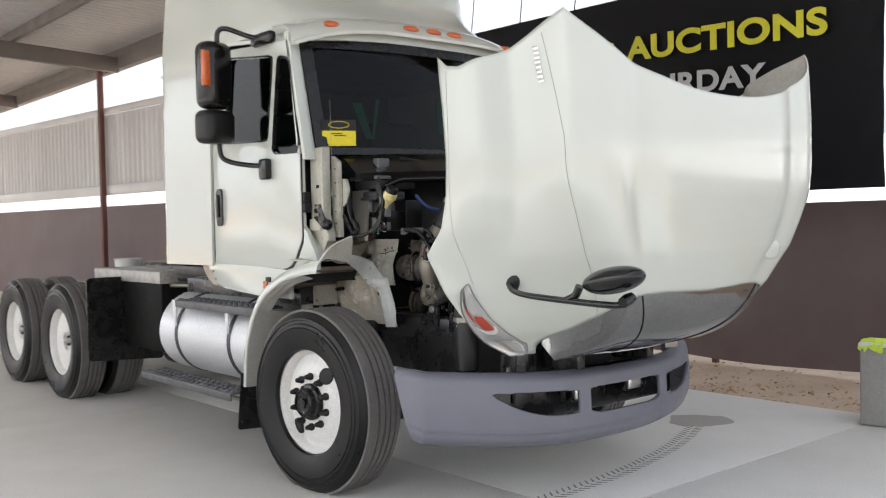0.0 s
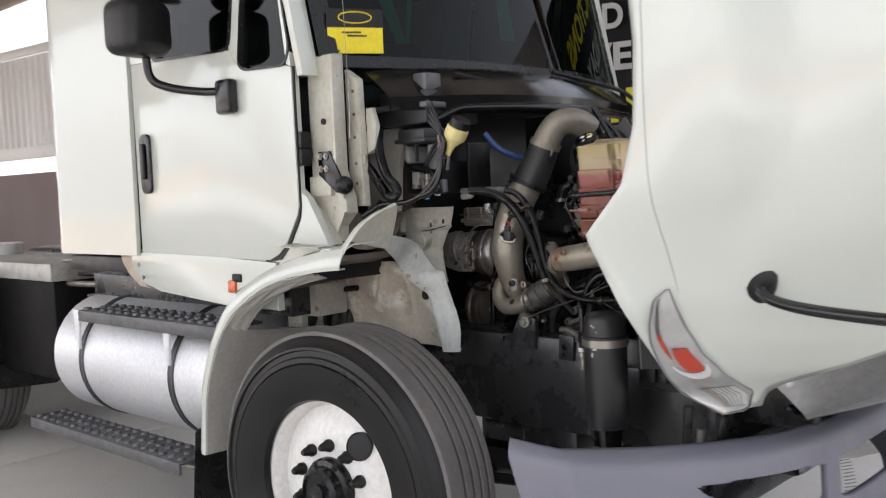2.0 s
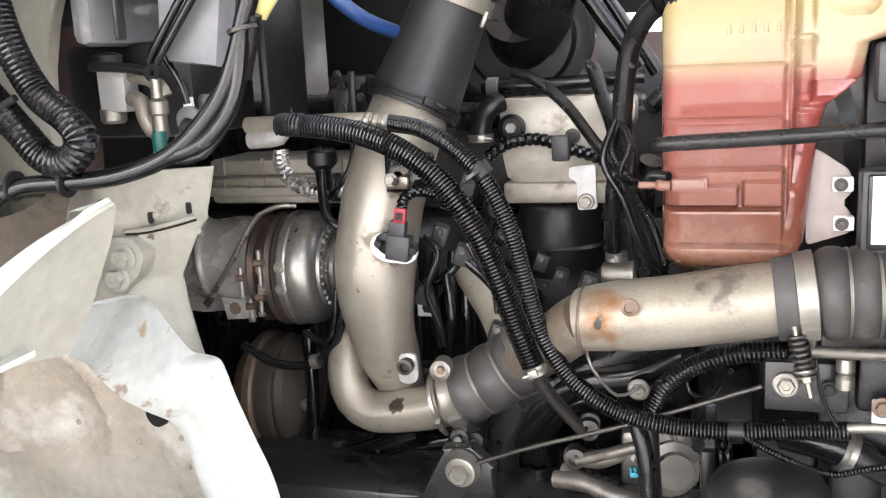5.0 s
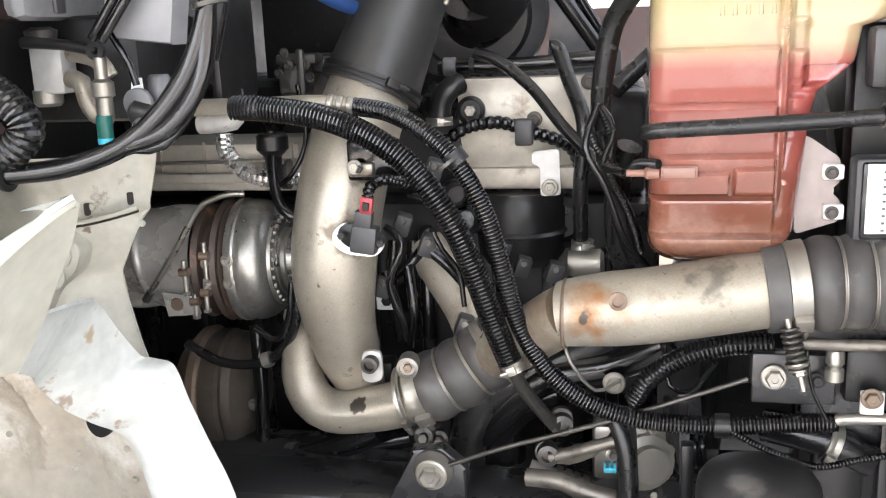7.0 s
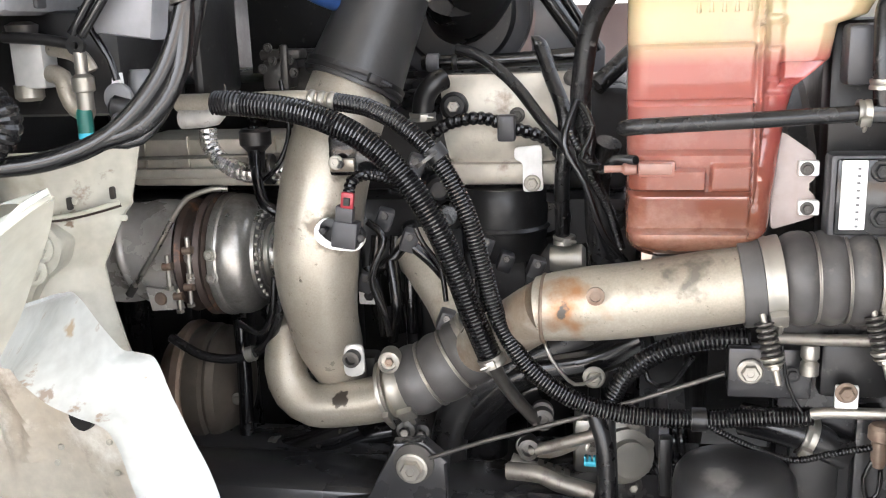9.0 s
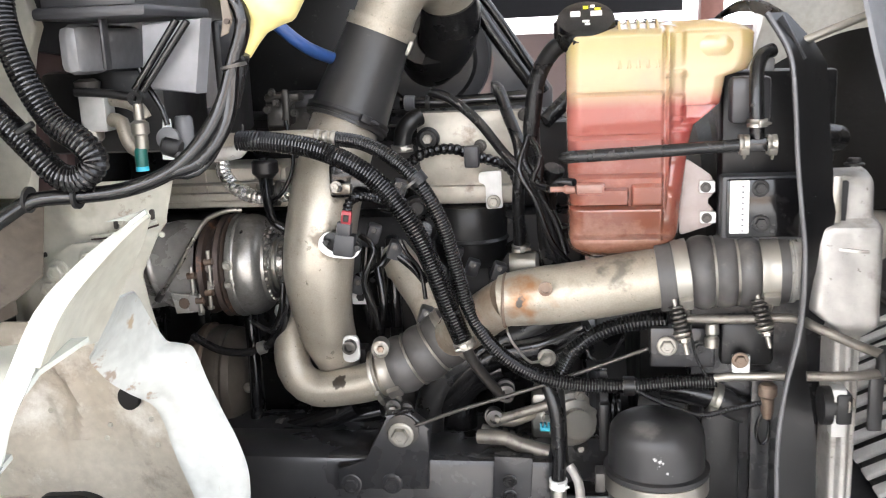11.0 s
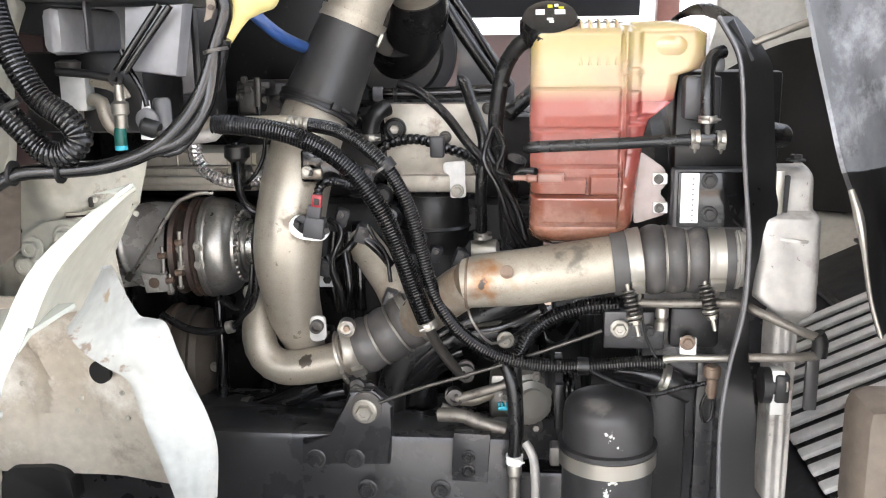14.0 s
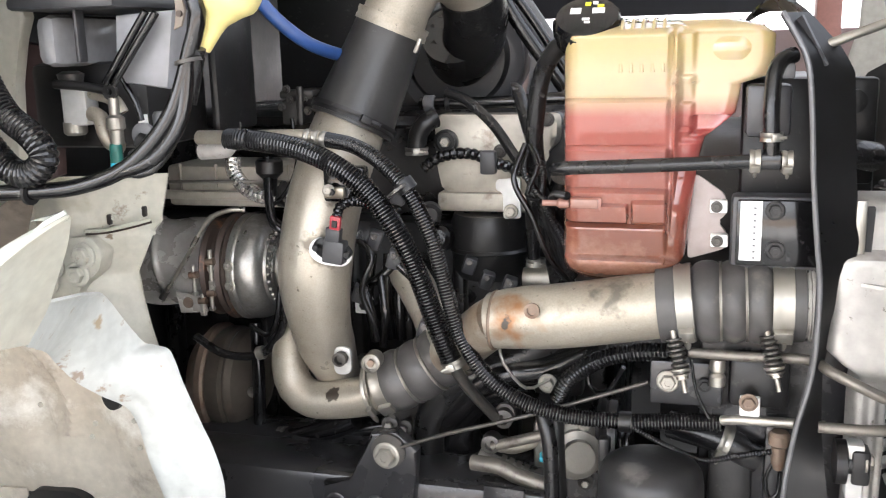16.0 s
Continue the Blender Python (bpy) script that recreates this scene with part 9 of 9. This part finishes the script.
tube("tube_line", [(0.795, 0.530, 1.197), (0.854, 0.530, 1.196), (0.933, 0.510, 1.203), (0.955, 0.480, 1.200), (1.004, 0.468, 1.180), (1.038, 0.475, 1.165)], 0.0066, DULLTUBE, truck, "bent dull steel tube", 12)
tube("tube_line", [(0.944, 0.470, 1.136), (0.999, 0.466, 1.138), (1.041, 0.475, 1.140)], 0.0066, DULLTUBE, truck, "", 12)
tube("tube_bend", [(1.036, 0.475, 1.171), (1.042, 0.476, 1.158), (1.041, 0.476, 1.137)], 0.011, MATT, truck, "black rubber tube end", 12)
box("tank_strip", (1.030, 0.490, 1.132), (1.048, 0.500, 1.051), FRAMEBLK, truck, "dark steel edge strip", bevel=0.002)
tube("brass_line", [(0.839, 0.545, 1.104), (0.859, 0.540, 1.109), (0.959, 0.530, 1.114)], 0.0065, STEEL, truck, "brass-tinted tube", 12)
lower = box("valve_plate", (0.748, 0.550, 1.177), (0.838, 0.575, 1.118), FRAMEBLK, truck, "black bracket plate", bevel=0.004)
hexbolt("plate_bolt", (0.771, 0.545, 1.152), (0, -1, 0), 0.010, STEEL, lower)
hexbolt("plate_bolt", (0.816, 0.545, 1.150), (0, -1, 0), 0.006, MATT, lower)
box("lower_plate", (0.845, 0.550, 1.185), (0.918, 0.575, 1.121), MATT, truck, "black moulded cover", bevel=0.008)
turned("check_valve", [(0.008, 0), (0.010, 0.004), (0.010, 0.014), (0.007, 0.018), (0.010, 0.022), (0.010, 0.034), (0, 0.034)], axis_pose((0.831, 0.535, 1.189), (0, 0, -1)), STEEL, truck, "small steel check valve", 16)
pc = box("pale_bracket", (0.859, 0.532, 1.143), (0.883, 0.540, 1.117), WHITE, truck, "pale tube bracket", bevel=0.002)
hexbolt("bracket_nut", (0.869, 0.530, 1.137), (0, -1, 0), 0.008, RUSTY, pc)
fit_b = turned("bleed_fitting", [(0.010, 0), (0.013, 0.004), (0.013, 0.016), (0.009, 0.02), (0.009, 0.04), (0.006, 0.05)], axis_pose((0.907, 0.530, 1.102), (0, 0, -1)), RUSTY, truck, "brass bleed fitting", 16)
tube("fitting_lead", [(0.910, 0.530, 1.048), (0.909, 0.530, 1.020), (0.898, 0.530, 1.013), (0.893, 0.530, 1.038), (0.902, 0.530, 1.061)], 0.0028, BLACK, fit_b, "", 8)
ribbed("lower_lead", [(0.722, 0.545, 1.089), (0.766, 0.540, 1.068), (0.818, 0.535, 1.053), (0.859, 0.530, 1.065), (0.902, 0.530, 1.075)], 0.0042, BLACK, truck, "thin lower lead", pitch=0.0036, depth=0.25)
ph = tube("clamped_hose", [(0.774, 0.620, 1.063), (0.817, 0.600, 1.062), (0.847, 0.590, 1.056), (0.888, 0.590, 1.038)], 0.020, RUBBER, truck, "black clamped hose", 20)
ring("hose_clamp", (0.843, 0.592, 1.057), (1, 0, -0.4), 0.021, 0.014, STEEL, ph)

CANBLACK = material("scuffed_black_canister", (0.016, 0.016, 0.017), 0.42, second=(0.030, 0.029, 0.028), scale=10, bump=0.15)
add_stain(CANBLACK, (0.10, 0.095, 0.09), (0.736, 0.470, 1.066), 0.045, 40, (0.50, 0.75))
for p, r in (((0.753, 0.435, 1.023), 0.022), ((0.765, 0.435, 1.007), 0.016), ((0.757, 0.435, 0.955), 0.020), ((0.749, 0.435, 0.935), 0.022)):
    add_stain(CANBLACK, (0.45, 0.45, 0.44), p, r, 190, (0.66, 0.69))
cp = axis_pose((0.754, 0.505, 1.040), (0, 0, 1))
can = turned("filter_canister", [(0.064, -0.34), (0.067, -0.20), (0.067, -0.058), (0.0735, -0.057), (0.0735, -0.050), (0.067, -0.048), (0.066, -0.006), (0.064, 0.006), (0.058, 0.015), (0.046, 0.021), (0.030, 0.024), (0, 0.025)], cp, CANBLACK, truck, "scuffed black filter canister with a steel band", 44)
turned("canister_band", [(0.067, -0.082), (0.0725, -0.082), (0.0725, -0.059), (0.067, -0.059)], cp, STEEL, can, "bright steel band", 44)
turned("canister_drain", [(0.045, -0.40), (0.05, -0.34), (0.066, -0.335)], cp, BLACK, can, "", 32)
box("band_latch", (0.668, 0.460, 0.995), (0.682, 0.490, 0.966), CAST, can, "", bevel=0.003)
tube("grease_hose", [(0.598, 0.600, 1.077), (0.612, 0.585, 1.034), (0.616, 0.580, 0.958), (0.614, 0.580, 0.926)], 0.011, RUBBER, truck, "grey-black brake hose")
ring("hose_ferrule", (0.614, 0.580, 0.920), (0, 0, 1), 0.011, 0.014, WHITE, truck)
turned("hose_fitting", [(0.010, 0), (0.012, 0.004), (0.012, 0.018), (0.009, 0.022), (0.009, 0.06)], axis_pose((0.614, 0.580, 0.912), (0, 0, -1)), STEEL, truck, "brass hose fitting", 12)
tube("brake_pipe", [(0.631, 0.590, 0.944), (0.644, 0.580, 0.924), (0.648, 0.580, 0.879), (0.649, 0.580, 0.808), (0.652, 0.560, 0.757)], 0.0075, CACALU, truck, "bright brake pipe", 12)
pump = box("fuel_pump", (0.568, 0.690, 1.022), (0.643, 0.760, 0.930), STEEL, truck, "cast fuel pump body", bevel=0.012)
for p in ((0.530, 0.670, 1.033), (0.512, 0.660, 0.995), (0.602, 0.670, 1.012)):
    turned("pump_port", [(0.014, 0), (0.014, 0.018), (0.008, 0.02), (0.008, 0.008), (0, 0.008)], axis_pose(p, (0.1, -1, 0.1)), CAST, pump, "", 18)
cy = box("cyan_plug", (0.584, 0.660, 0.976), (0.600, 0.668, 0.969), CYAN, pump, "bright cyan plug", bevel=0.001)
for k in range(3):
    box("plug_finger", (0.584 + 0.006 * k, 0.660, 0.983), (0.5875 + 0.006 * k, 0.668, 0.975), CYAN, cy)
turned("pump_pulley", [(0.055, 0), (0.058, 0.006), (0.052, 0.012), (0.058, 0.018), (0.058, 0.03), (0.04, 0.032), (0, 0.032)], axis_pose((0.662, 0.740, 0.987), (1, 0, 0)), FRAMEBLK, pump, "black belt pulley", 36)
tube("pump_line", [(0.516, 0.650, 0.992), (0.550, 0.645, 1.005), (0.598, 0.645, 1.021)], 0.008, DULLTUBE, pump)
tube("hose_end", [(0.487, 0.640, 0.968), (0.531, 0.630, 0.970), (0.551, 0.630, 0.960), (0.598, 0.630, 0.948)], 0.012, DULLTUBE, pump, "greasy hose end", 14)
hexbolt("eye_bolt", (0.597, 0.660, 1.094), (0, -1, 0), 0.010, STEEL, truck)
box("yellow_clip", (0.677, 0.600, 1.040), (0.693, 0.620, 0.963), MATT, truck, bevel=0.004)

# underside and lower front, black
box("front_frame_horn", (0.60, 0.66, 0.60), (1.05, 0.74, 0.86), FRAMEBLK, truck, "black frame horn", bevel=0.01)
box("steering_box", (0.30, 0.62, 0.42), (0.55, 0.78, 0.66), FRAMEBLK, truck, "black steering gearbox", bevel=0.03)
tube("drag_link", [(0.38, 0.55, 0.44), (0.0, 0.50, 0.42)], 0.02, FRAMEBLK, truck)
tube("lower_rad_hose", [(0.93, 0.80, 0.72), (0.80, 0.74, 0.66), (0.62, 0.78, 0.62)], 0.032, RUBBER, truck, "lower radiator hose")
for x, z0, z1 in ((1.02, 0.48, 0.80), (1.06, 0.50, 0.74), (1.10, 0.56, 0.86)):
    tube("hood_hinge_strut", [(x, 0.50, z0), (x + 0.02, 0.50, z1)], 0.014, STEEL if x == 1.06 else FRAMEBLK, truck)
box("hood_hinge_arm", (1.04, 0.78, 0.70), (1.30, 0.84, 0.84), FRAMEBLK, truck, "black hood hinge arm", bevel=0.01)
box("hood_hinge_arm", (1.04, 1.36, 0.70), (1.30, 1.42, 0.84), FRAMEBLK, truck, bevel=0.01)
